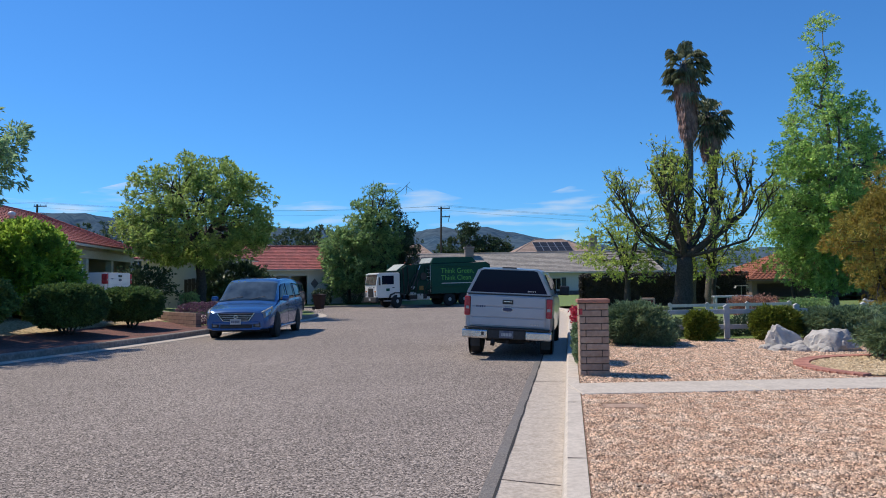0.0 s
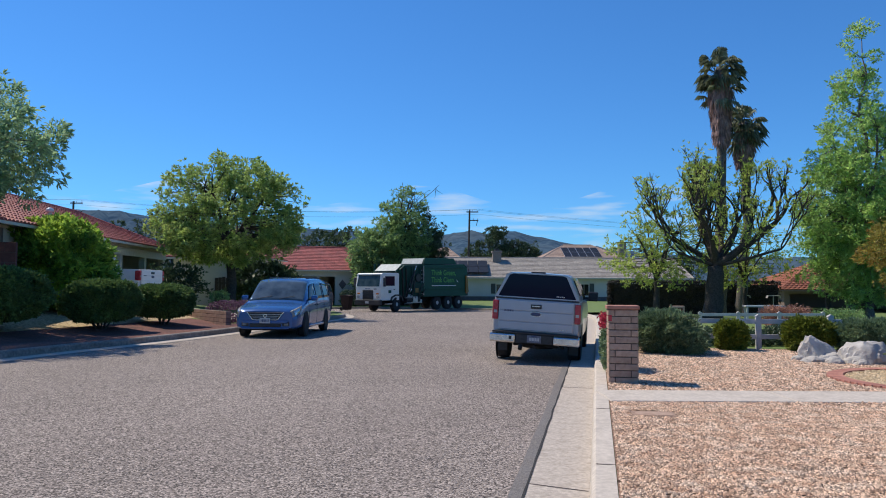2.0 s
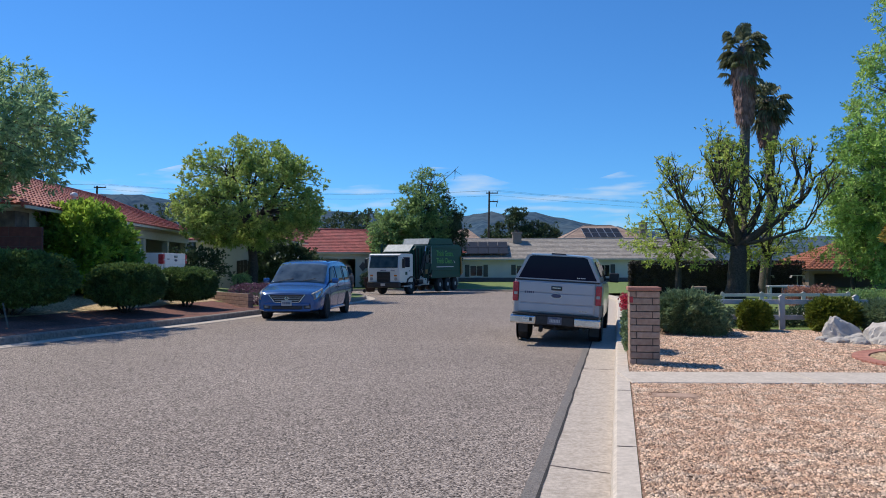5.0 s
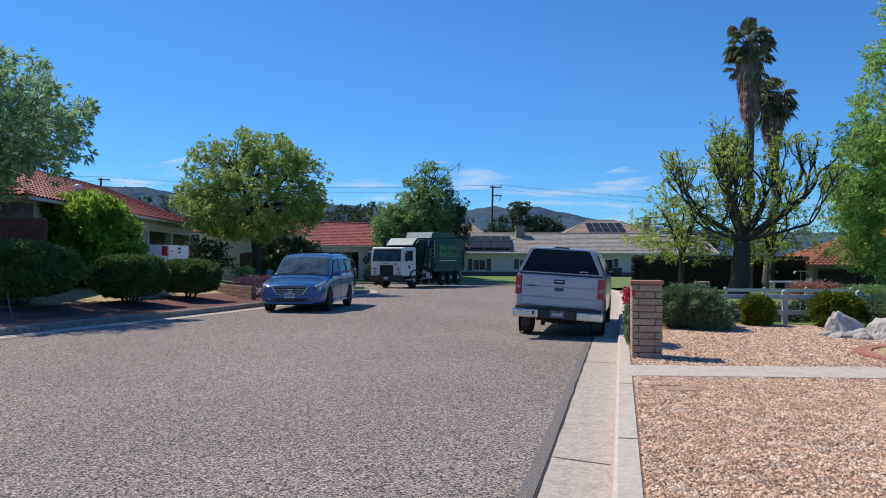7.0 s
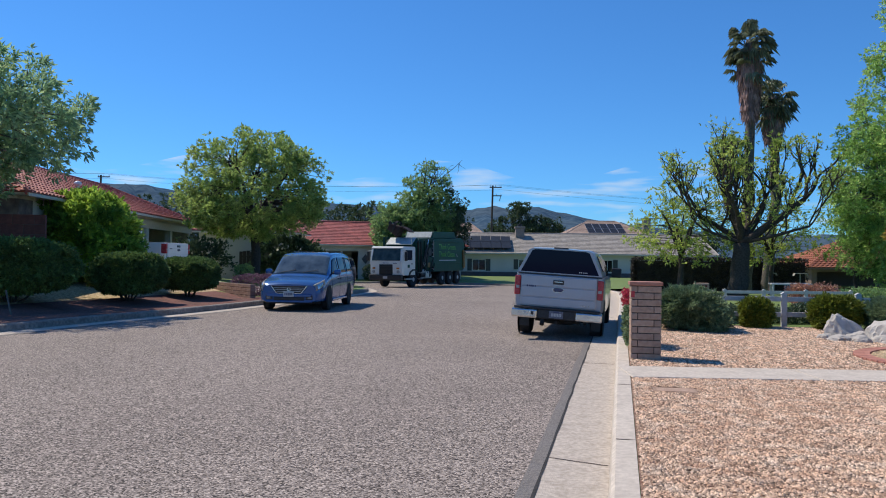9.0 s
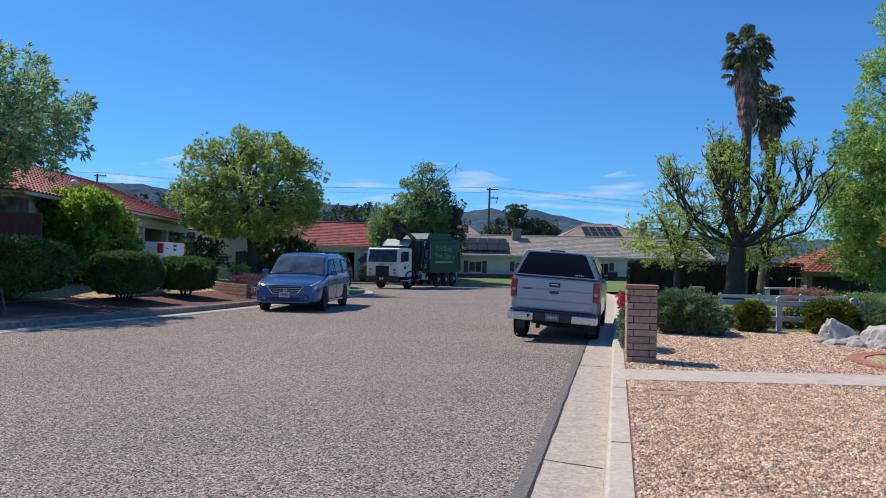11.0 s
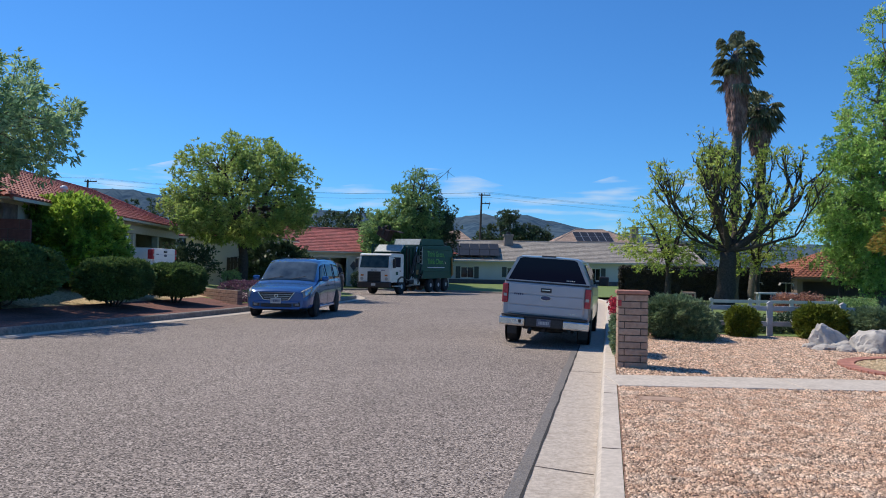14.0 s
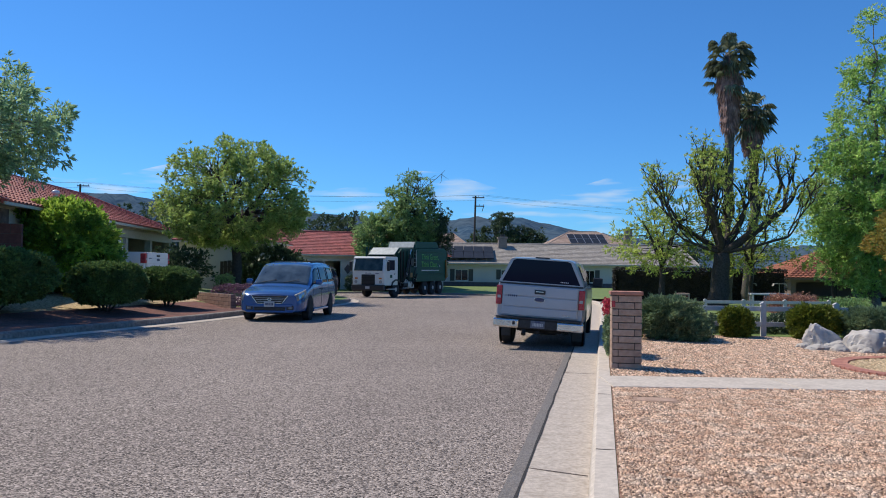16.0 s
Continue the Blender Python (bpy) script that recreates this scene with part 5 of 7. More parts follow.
# ---- what moves ----
TRUCK_ROWS = [(0.0, -15.6, 57.2, 217.0), (0.5, -16.15, 55.4, 220.5), (1.0, -16.35, 53.5, 228.5), (1.5, -16.2, 51.9, 237.0), (2.0, -16.1, 50.9, 243.8), (2.5, -16.0, 50.2, 248.7), (3.0, -15.87, 49.6, 252.8), (3.5, -15.72, 48.8, 255.8), (4.0, -15.6, 48.2, 257.5), (4.6, -15.5, 47.95, 258.4), (16.0, -15.5, 47.95, 258.4)]
# the bin's foot in the truck's space once it stands: seconds, y, z, tip, lid
BIN_ROWS = [(4.7, -2.62, 0.02, 0, 0), (5.6, -1.72, 0.05, 0, 0), (7.9, -1.72, 0.08, 0, 0), (8.3, -1.70, 1.2, -5, 0), (8.6, -1.62, 2.5, -40, -20), (8.9, -1.2, 4.0, -100, -75), (9.2, -0.7, 4.45, -132, -95), (10.2, -0.35, 4.42, -140, -100), (11.3, -0.3, 4.4, -140, -100), (12.4, -0.3, 4.35, -137, -100), (13.4, -0.35, 4.45, -138, -100), (13.8, -0.75, 4.5, -122, -100), (14.3, -1.2, 4.15, -98, -105), (14.7, -1.5, 3.45, -70, -115), (15.0, -1.75, 2.4, -38, -130), (15.3, -2.0, 1.5, -10, -150), (15.6, -2.3, 0.95, 0, -165), (16.0, -1.95, 0.3, 0, -60)]
ARM_X = -2.34


def truck_pose(x, y, turn):
    return Matrix.Translation((x, y, road_z(x, y) - 0.03)) @ pose(0, 0, 0, 0, 0, turn) @ pose(0, 0, 0, 0, 0.55, 0)


def spin_rows():
    """How far the truck has rolled, from its rows, every twentieth of its stop."""
    ts = [r[0] for r in TRUCK_ROWS]
    out, dist, last = [], 0.0, None
    for i in range(47):
        t = i * 0.1
        x = float(np.interp(t, ts, [r[1] for r in TRUCK_ROWS]))
        y = float(np.interp(t, ts, [r[2] for r in TRUCK_ROWS]))
        if last:
            dist += math.hypot(x - last[0], y - last[1])
        last = (x, y)
        out.append((t, dist))
    return out


def motions():
    walk(truck, [(t, truck_pose(x, y, a)) for t, x, y, a in TRUCK_ROWS])
    rolled = spin_rows()
    for w, x, s in truck_wheels:
        rows = []
        for t, d in rolled:
            steer = 22.0 * max(0.0, 1 - t / 4.2) if x > -2 else 0.0
            rows.append((t, pose(x, s * 1.03, 0.52, 0, 0, steer) @ pose(0, 0, 0, 0, math.degrees(d / 0.52), 0)))
        rows.append((16.0, rows[-1][1]))
        walk(w, rows)
    stand = truck_pose(*TRUCK_ROWS[-1][1:])

    def bin_local(y, z, tip):
        return pose(ARM_X, y, z + 0.03) @ pose(0, 0, 0, tip, 0, 0)
    first = stand @ bin_local(-2.62, 0.02, 0)
    about = pose(0, 0, 0, 0, 0, 180)
    walk(kerb_bin, [(0.0, first @ about)] + [(t, stand @ bin_local(y, z, tip) @ about) for t, y, z, tip, lid in BIN_ROWS])
    walk(kerb_bin_lid, [(0.0, pose(0, 0.38, 1.03))] + [(t, pose(0, 0.38, 1.03, lid, 0, 0)) for t, y, z, tip, lid in BIN_ROWS])
    tuck = pose(ARM_X, -1.66, 0.05)
    walk(grabber, [(0.0, tuck), (4.0, tuck)] + [(t, bin_local(y, z, tip)) for t, y, z, tip, lid in BIN_ROWS])

# ---- plants ----
BARK = mat("bark", (0.035, 0.028, 0.023), (0.075, 0.06, 0.048), 14, 0.9, 0.8, 30)
BARK_GREY = mat("grey_bark", (0.10, 0.085, 0.07), (0.18, 0.155, 0.13), 14, 0.9, 0.8, 30)
LEAF_ASH = leaf_mat("ash_leaf", (0.22, 0.35, 0.09), (0.48, 0.58, 0.18), 0.5)
LEAF_DARK = leaf_mat("dark_leaf", (0.050, 0.083, 0.044), (0.105, 0.154, 0.077), 0.3)
LEAF_MID = leaf_mat("mid_leaf", (0.165, 0.286, 0.110), (0.363, 0.495, 0.198), 0.5)
LEAF_BROAD = leaf_mat("broad_green_leaf", (0.234, 0.382, 0.197), (0.493, 0.641, 0.345), 0.5)
LEAF_POPLAR = leaf_mat("poplar_leaf", (0.259, 0.444, 0.123), (0.567, 0.739, 0.246), 0.5)
LEAF_SPRING = leaf_mat("spring_leaf", (0.3, 0.4, 0.08), (0.56, 0.64, 0.17), 0.5)
LEAF_OCHRE = leaf_mat("ochre_leaf", (0.302, 0.202, 0.045), (0.381, 0.336, 0.078), 0.4)
LEAF_BOX = leaf_mat("clipped_leaf", (0.077, 0.138, 0.046), (0.198, 0.292, 0.083), 0.35)
LEAF_CITRUS = leaf_mat("glossy_leaf", (0.123, 0.259, 0.049), (0.493, 0.653, 0.099), 0.5)
LEAF_JUNIPER = leaf_mat("juniper_leaf", (0.130, 0.204, 0.105), (0.308, 0.394, 0.209), 0.3)
LEAF_YELLOW = leaf_mat("yellow_green_leaf", (0.11, 0.145, 0.02), (0.25, 0.28, 0.04), 0.35)
LEAF_PURPLE = leaf_mat("purple_flower", (0.12, 0.055, 0.09), (0.25, 0.13, 0.19), 0.3)
LEAF_RED = leaf_mat("red_flower", (0.45, 0.02, 0.04), (0.6, 0.08, 0.12), 0.3)
PALM_LEAF = leaf_mat("palm_leaf", (0.12, 0.14, 0.085), (0.26, 0.28, 0.17), 0.35)
PALM_DEAD = mat("dead_palm", (0.20, 0.115, 0.095), (0.36, 0.22, 0.18), 3, 0.9, vary=0.3, island=True)


def leaves(name, centres, size, material, parent, seed=1, droop=0.0, slim=0.5, label=""):
    """Many small folded leaves round the given centres."""
    g = np.random.default_rng(seed)
    c = np.asarray(centres, float)
    n = len(c)
    d = g.normal(size=(n, 3))
    d[:, 2] -= droop
    d /= np.linalg.norm(d, axis=1)[:, None] + 1e-9
    s = np.cross(d, g.normal(size=(n, 3)))
    s /= np.linalg.norm(s, axis=1)[:, None] + 1e-9
    up = np.cross(d, s)
    L = size * g.uniform(0.6, 1.35, n)[:, None]
    w = L * slim * 0.5
    v = np.stack([c - d * L * 0.5, c + s * w + up * w * 0.4, c + d * L * 0.5, c - s * w + up * w * 0.4], 1).reshape(-1, 3)
    me = bpy.data.meshes.new(name)
    me.vertices.add(4 * n)
    me.vertices.foreach_set("co", v.ravel())
    k = np.arange(n)[:, None] * 4
    tri = np.concatenate([k + np.array([[0, 1, 2]]), k + np.array([[0, 2, 3]])], 1).reshape(-1)
    me.loops.add(6 * n)
    me.loops.foreach_set("vertex_index", tri.astype(np.int32))
    me.polygons.add(2 * n)
    me.polygons.foreach_set("loop_start", (np.arange(2 * n) * 3).astype(np.int32))
    me.update(calc_edges=True)
    me.materials.append(material)
    ob = new(name, me)
    ob.parent = parent
    if label:
        ob["label"] = label
    return ob


def sprays(name, tips, outs, per, size, material, parent, seed=1, slim=0.42, spread=0.75, droop=0.0, label=""):
    """Bunches of leaves: from each tip several leaves spread out along its own way."""
    g = np.random.default_rng(seed)
    c = np.repeat(np.asarray(tips, float), per, 0)
    o = np.repeat(np.asarray(outs, float), per, 0)
    n = len(c)
    d = o + g.normal(size=(n, 3)) * spread
    d[:, 2] -= droop
    d /= np.linalg.norm(d, axis=1)[:, None] + 1e-9
    side = np.cross(d, g.normal(size=(n, 3)) + np.array([0, 0, 1.2]))
    side /= np.linalg.norm(side, axis=1)[:, None] + 1e-9
    up = np.cross(side, d)
    L = size * g.uniform(0.55, 1.25, n)[:, None]
    w = L * slim * 0.5
    a = c + d * L * g.uniform(0.0, 0.5, n)[:, None]
    mid = a + d * L * 0.45
    end = a + d * L - up * L * g.uniform(0.0, 0.35, n)[:, None]
    v = np.stack([a, mid + side * w + up * w * 0.5, end, mid - side * w + up * w * 0.5], 1).reshape(-1, 3)
    me = bpy.data.meshes.new(name)
    me.vertices.add(4 * n)
    me.vertices.foreach_set("co", v.ravel())
    k = np.arange(n)[:, None] * 4
    tri = np.concatenate([k + np.array([[0, 1, 2]]), k + np.array([[0, 2, 3]])], 1).reshape(-1)
    me.loops.add(6 * n)
    me.loops.foreach_set("vertex_index", tri.astype(np.int32))
    me.polygons.add(2 * n)
    me.polygons.foreach_set("loop_start", (np.arange(2 * n) * 3).astype(np.int32))
    me.update(calc_edges=True)
    me.materials.append(material)
    ob = new(name, me)
    ob.parent = parent
    if label:
        ob["label"] = label
    return ob


def crown_tree(name, label, at, height, clear, radii, n_clump, n_leaf, leaf, leaf_size, trunk_r, seed, bark=None, lean=(0, 0), clump_r=0.55, inner=0.45, top_shape=1.0, squash=0.8, forks=5, cx=(0, 0), uneven=0.15, mid=0.5, per=8, droop=0.0, slim=0.42, rise=(0.42, 0.68)):
    """A tree with a trunk that forks, limbs out to clumps, and the clumps full of bunched leaves.
    radii: half widths of the crown (x, y); the crown reaches from clear to height, widest at the share mid of that."""
    rnd = random.Random(seed)
    g = np.random.default_rng(seed)
    t = tagged(empty(name, Matrix.Translation(at)), label, "tree")
    bark = bark or BARK
    H = height - clear
    cz = clear + H * mid
    bm = bmesh.new()
    fork = Vector((lean[0] * 0.5, lean[1] * 0.5, clear + H * 0.10))
    limb(bm, (0, 0, -0.3), fork, trunk_r * 1.25, trunk_r * 0.8, rnd, 0.05, 6, 10)
    mains = []
    for i in range(forks):
        a = 2 * math.pi * (i + rnd.random() * 0.5) / forks
        far = rnd.uniform(0.25, 0.55)
        e = Vector((cx[0] + radii[0] * far * math.cos(a), cx[1] + radii[1] * far * math.sin(a), clear + H * rnd.uniform(*rise)))
        mains.append(limb(bm, fork, e, trunk_r * 0.5, trunk_r * 0.2, rnd, 0.10, 6, 7))
    if top_shape < 0.6:
        mains.append(limb(bm, fork, (cx[0], cx[1], clear + H * 0.93), trunk_r * 0.7, trunk_r * 0.08, rnd, 0.015, 12, 7))
    cs = []
    tries = 0
    while len(cs) < n_clump and tries < 60000:
        tries += 1
        p = Vector((rnd.uniform(-1, 1), rnd.uniform(-1, 1), rnd.uniform(-1, 1)))
        lim = 1.0 + uneven * (noise.noise((p.x * 1.6 + seed, p.y * 1.6, p.z * 1.6)) + 0.6 * noise.noise((p.x * 4 + seed, p.y * 4, p.z * 4)))
        k = 1.0 if p.z < 0 else 1.0 - (1 - top_shape) * p.z
        r = math.sqrt((p.x / k) ** 2 + (p.y / k) ** 2 + p.z ** 2)
        if r > lim or r < inner:
            continue
        cs.append(Vector((cx[0] + p.x * radii[0], cx[1] + p.y * radii[1], cz + p.z * H * ((1 - mid) if p.z > 0 else mid))))
    heart = Vector((cx[0], cx[1], cz - 0.25 * H))
    tips, outs = [], []
    joints = [q for mm in mains for q in mm[2:]]
    for c in cs:
        s = min(joints, key=lambda q: (q - c).length + 0.6 * max(0, q.z - c.z))
        limb(bm, s, c, trunk_r * 0.13, trunk_r * 0.035, rnd, 0.12, 3, 4)
        k = max(3, int(n_leaf / n_clump / per * rnd.uniform(0.5, 1.5)))
        R = clump_r * rnd.uniform(0.65, 1.35)
        q = g.normal(size=(k, 3))
        q *= (g.uniform(0.35, 1.0, k) ** 0.5 / (np.linalg.norm(q, axis=1) + 1e-9))[:, None]
        tips.append(q * np.array([R, R, R * squash]) + np.array(c))
        away = np.array((c - heart).normalized())
        outs.append(q * 0.9 + away[None] * 0.5 + np.array([0, 0, 0.25]))
    part("trunk", bm, bark, t, smooth=True)
    sprays("crown", np.concatenate(tips), np.concatenate(outs), per, leaf_size, leaf, t, seed, droop=droop, slim=slim)
    return t


def shrub(name, label, at, rx, ry, rz, n, leaf, size, seed, flat=0.75, category="shrub", stem=True, lift=0.0, rough=0.12, shell=0.72, slim=0.5, core=0.0, per=0):
    """A dense bush: leaves thick in an uneven outer shell over a twiggy core."""
    g = np.random.default_rng(seed)
    rnd = random.Random(seed)
    t = tagged(empty(name, Matrix.Translation(at)), label, category)
    d = g.normal(size=(n, 3))
    d /= np.linalg.norm(d, axis=1)[:, None]
    # squarer than a ball
    d = np.sign(d) * np.abs(d) ** flat
    d /= (np.abs(d) ** 3).sum(1)[:, None] ** (1 / 3)
    lump = np.array([noise.noise((v[0] * 2.2 + seed, v[1] * 2.2, v[2] * 2.2)) + 0.5 * noise.noise((v[0] * 6 + seed, v[1] * 6, v[2] * 6)) for v in d])
    r = (1 + rough * lump) * (shell + (1 - shell) * g.random(n) ** 0.5) + g.normal(size=n) * 0.018
    p = d * r[:, None] * np.array([rx, ry, rz]) + np.array([0, 0, rz + lift])
    p = p[p[:, 2] > 0.02]
    if per:
        o = (p - np.array([0, 0, rz * 0.7 + lift])) / np.array([rx, ry, rz]) + np.array([0, 0, 0.35])
        sprays("foliage", p, o, per, size, leaf, t, seed, slim=slim, spread=0.6)
    else:
        leaves("foliage", p, size, leaf, t, seed, slim=slim)
    # Solid filler added inside the shell to keep light from passing through
    if core:
        bm = bmesh.new()
        bmesh.ops.create_icosphere(bm, subdivisions=3, radius=1.0)
        for v in bm.verts:
            d = Vector([math.copysign(abs(c) ** flat, c) for c in v.co])
            d /= (abs(d.x) ** 3 + abs(d.y) ** 3 + abs(d.z) ** 3) ** (1 / 3)
            v.co = Vector((d.x * rx, d.y * ry, d.z * rz)) * core * (1 + rough * noise.noise((d.x * 2.2 + seed, d.y * 2.2, d.z * 2.2))) + Vector((0, 0, rz + lift))
        part("inner_foliage", bm, leaf, t, smooth=True)
    if stem:
        bm = bmesh.new()
        for i in range(7):
            a = 2 * math.pi * i / 7 + rnd.random()
            limb(bm, (0.05 * math.cos(a), 0.05 * math.sin(a), -0.1), (rx * 0.5 * math.cos(a), ry * 0.5 * math.sin(a), lift + rz * rnd.uniform(0.6, 1.3)), 0.035, 0.012, rnd, 0.15, 4, 5)
        part("stems", bm, BARK, t, smooth=True)
    return t


ash = crown_tree("shade_tree", "round spreading street tree in fresh yellow-green leaf", (-18.64, 35.4, left_yard_z(-18.64, 35.4)), 8.1, 2.3, (3.95, 3.8), 400, 60000, LEAF_ASH, 0.165, 0.24, 3, inner=0.55, clump_r=0.40, uneven=0.05, mid=0.36, forks=10, rise=(0.35, 0.75), per=9)
left_tree = crown_tree("shade_tree", "leafy dark-green street tree with drooping twigs", (-18.5, 17.0, left_yard_z(-18.5, 17.0)), 7.0, 2.75, (3.75, 3.2), 190, 34000, LEAF_BROAD, 0.18, 0.20, 8, inner=0.3, clump_r=0.42, squash=1.0, uneven=0.12, droop=0.35, slim=0.34, forks=7, mid=0.45, bark=BARK_GREY)
mid_tree = crown_tree("shade_tree", "tall uneven green tree with bare twigs", (-17.2, 64.5, -0.1), 11.7, 1.6, (2.9, 2.7), 170, 28000, LEAF_MID, 0.23, 0.22, 12, inner=0.2, clump_r=0.55, top_shape=0.5, uneven=0.2, mid=0.45, forks=7, rise=(0.45, 0.85))
tw = bmesh.new()
tr = random.Random(5)
for i in range(20):
    a = Vector((tr.uniform(0.2, 1.6), tr.uniform(-1.2, 1.2), tr.uniform(6.4, 9.6)))
    b = a + Vector((tr.uniform(-0.3, 2.3), tr.uniform(-0.6, 0.6), tr.uniform(-0.6, 2.1)))
    limb(tw, a, b, 0.035, 0.012, tr, 0.2, 5, 4)
    for j in range(3):
        c = a.lerp(b, tr.uniform(0.4, 1.0))
        limb(tw, c, c + Vector((tr.uniform(-0.2, 0.7), tr.uniform(-0.3, 0.3), tr.uniform(-0.9, 0.5))), 0.02, 0.008, tr, 0.2, 4, 4)
part("bare_twigs", tw, BARK, mid_tree, "bare drooping twigs", smooth=True)
poplar = crown_tree("poplar_tree", "tall narrow poplar in light green leaf", (13.9, 42.6, right_z(13, 42.6)), 16.0, 0.9, (3.25, 3.0), 640, 98000, LEAF_POPLAR, 0.165, 0.24, 21, bark=BARK_GREY, inner=0.12, clump_r=0.48, top_shape=0.36, uneven=0.14, mid=0.34, forks=9, rise=(0.3, 0.72))
ochre = crown_tree("garden_tree", "bushy small tree with ochre-brown foliage", (9.3, 23.6, right_z(9.3, 23.6)), 4.75, 0.4, (1.5, 1.5), 130, 22000, LEAF_OCHRE, 0.12, 0.09, 31, inner=0.1, clump_r=0.34, uneven=0.3, top_shape=0.6, slim=0.3)

# ---- bushes across the street ----
def ly(x, y):
    return left_yard_z(x, y)


for (x, y, rx, ry, rz, n, sd), lb in (((-15.65, 16.35, 1.62, 1.2, 0.68, 26000, 41), "large clipped dark-green bush on red mulch"), ((-14.40, 19.5, 0.90, 1.0, 0.56, 20000, 42), "clipped flat-topped dark-green bush on red mulch"), ((-14.36, 22.6, 0.88, 0.9, 0.50, 16000, 43), "small clipped round dark-green bush on red mulch")):
    tagged(shrub("clipped_bush", lb, (x, y, ly(x, y)), rx, ry, rz, int(n * 0.42), LEAF_BOX, 0.085, sd, flat=0.72, lift=0.27, rough=0.12, shell=0.84, core=0.80, per=4), group="clipped bushes by the kerb")
shrub("large_shrub", "big rounded glossy green shrub with light new tips", (-18.2, 22.5, ly(-18.2, 22.5)), 1.36, 1.45, 1.46, 3600, LEAF_CITRUS, 0.17, 44, flat=0.97, lift=0.1, rough=0.3, shell=0.68, core=0.66, per=8, slim=0.45)
shrub("dark_shrub", "dense dark garden shrub by the house", (-18.6, 39.4, ly(-18.6, 39.4)), 1.7, 1.6, 1.3, 1500, LEAF_DARK, 0.2, 45, rough=0.3, per=7, core=0.6)
shrub("twiggy_shrub", "sparse dark twiggy shrub by the porch", (-20.2, 33.0, ly(-20.2, 33.0)), 1.25, 1.2, 0.95, 900, LEAF_DARK, 0.14, 46, rough=0.5, shell=0.25, per=6, flat=1.0)
shrub("flowering_shrub", "low purple flowering shrub behind the planter wall", (-13.6, 26.2, ly(-13.6, 26.2)), 0.9, 0.8, 0.42, 6000, LEAF_PURPLE, 0.06, 47, rough=0.25)
shrub("small_shrub", "small light green shrub at the foot of a tree", (-17.9, 33.0, ly(-17.9, 33.0)), 0.45, 0.45, 0.45, 1800, LEAF_MID, 0.08, 48, rough=0.3)
for x, y, r, h, sd in ((-23.5, 58.4, 0.9, 0.8, 51), (-21.2, 61.9, 0.8, 0.7, 52), (-18.9, 63.4, 0.9, 0.9, 53), (-16.4, 64.8, 0.8, 0.8, 54), (-25.5, 57.5, 1.0, 1.1, 55)):
    tagged(shrub("foundation_shrub", "low dark-green shrub along the house front", (x, y, ly(x, y)), r, r, h, 2500, LEAF_DARK, 0.13, sd, rough=0.25), group="shrubs along the house front")


def strip_between(name, line, i0, i1, offs, material, up, lift):
    return ribbon(name, line[i0:i1], [(o, up) for o in offs], material, lift=lift)


i_a = next(i for i, p in enumerate(LEFT_KERB) if p.y > 2)
i_b = next(i for i, p in enumerate(LEFT_KERB) if p.y > 25.8)
i_c = next(i for i, p in enumerate(LEFT_KERB) if p.y > 26.2)
i_d = next(i for i, p in enumerate(LEFT_KERB) if p.y > 31.6)
tagged(strip_between("mulch_bed", LEFT_KERB, i_a, i_b, (0.20, 0.8, 1.5, 2.5, 3.1), MULCH, 0.158, left_rise), "dark red bark mulch bed", "mulch", kind="structure")
tagged(strip_between("stone_bed", LEFT_KERB, i_a, i_b + 1, (3.1, 4, 6, 7.5), TAN_GRAVEL, 0.160, left_rise), "tan gravel bed behind the bushes", "gravel", kind="structure")
tagged(strip_between("driveway_left", LEFT_KERB, i_c, i_d, (0.19, 0.8, 1.5, 2.5, 4, 6, 8, 10.0), CONCRETE_KERB, 0.166, left_rise), "pale concrete driveway", "driveway", kind="structure")
i_e = next(i for i, p in enumerate(LEFT_KERB) if p.y > 46.0)
i_f = next(i for i, p in enumerate(LEFT_KERB) if p.y > 53.0)
tagged(strip_between("driveway_far", LEFT_KERB, i_e, i_f, (0.19, 0.8, 1.5, 2.5, 4, 6, 8, 12.0), CONCRETE_KERB, 0.166, left_rise), "pale concrete driveway at the street's end", "driveway", kind="structure")

PLANTER = mat("pink_slump_block", (0.30, 0.19, 0.145), (0.38, 0.25, 0.19), 8, 0.9, 0.5, 45, c3=(0.24, 0.15, 0.115), scale3=2, vary=0.1)
MORTAR = mat("dark_mortar", (0.085, 0.065, 0.055), (0.12, 0.095, 0.08), 20, 0.95, 0.4, 60)


def block_wall(name, label, a, b, z0, rows, course, length, thick, material):
    """A low wall of blocks in running bond."""
    a, b = Vector(a), Vector(b)
    L = (b - a).length
    w = tagged(empty(name, Matrix.Translation((a.x, a.y, z0)) @ pose(0, 0, 0, 0, 0, math.degrees(math.atan2(b.y - a.y, b.x - a.x)))), label, "wall")
    part("mortar", box(0.01, L - 0.01, 0.012, thick - 0.012, -0.2, rows * course - 0.01), MORTAR, w)
    full = mesh_from(box(0, length - 0.012, 0, thick, 0, course - 0.012, 0.008), "block", material)
    for r in range(rows):
        x = -length / 2 * (r % 2)
        while x < L - 0.05:
            x0, x1 = max(0, x), min(L, x + length)
            if x1 - x0 > length - 0.01:
                shared("block", full, w, Matrix.Translation((x0, 0, r * course)))
            elif x1 - x0 > 0.05:
                part("block", box(x0, x1 - 0.012, 0, thick, r * course, (r + 1) * course - 0.012, 0.008), material, w)
            x += length
    return w


def mesh_from(bm, name, material):
    me = bpy.data.meshes.new(name)
    bm.normal_update()
    bm.to_mesh(me)
    bm.free()
    me.materials.append(material)
    return me


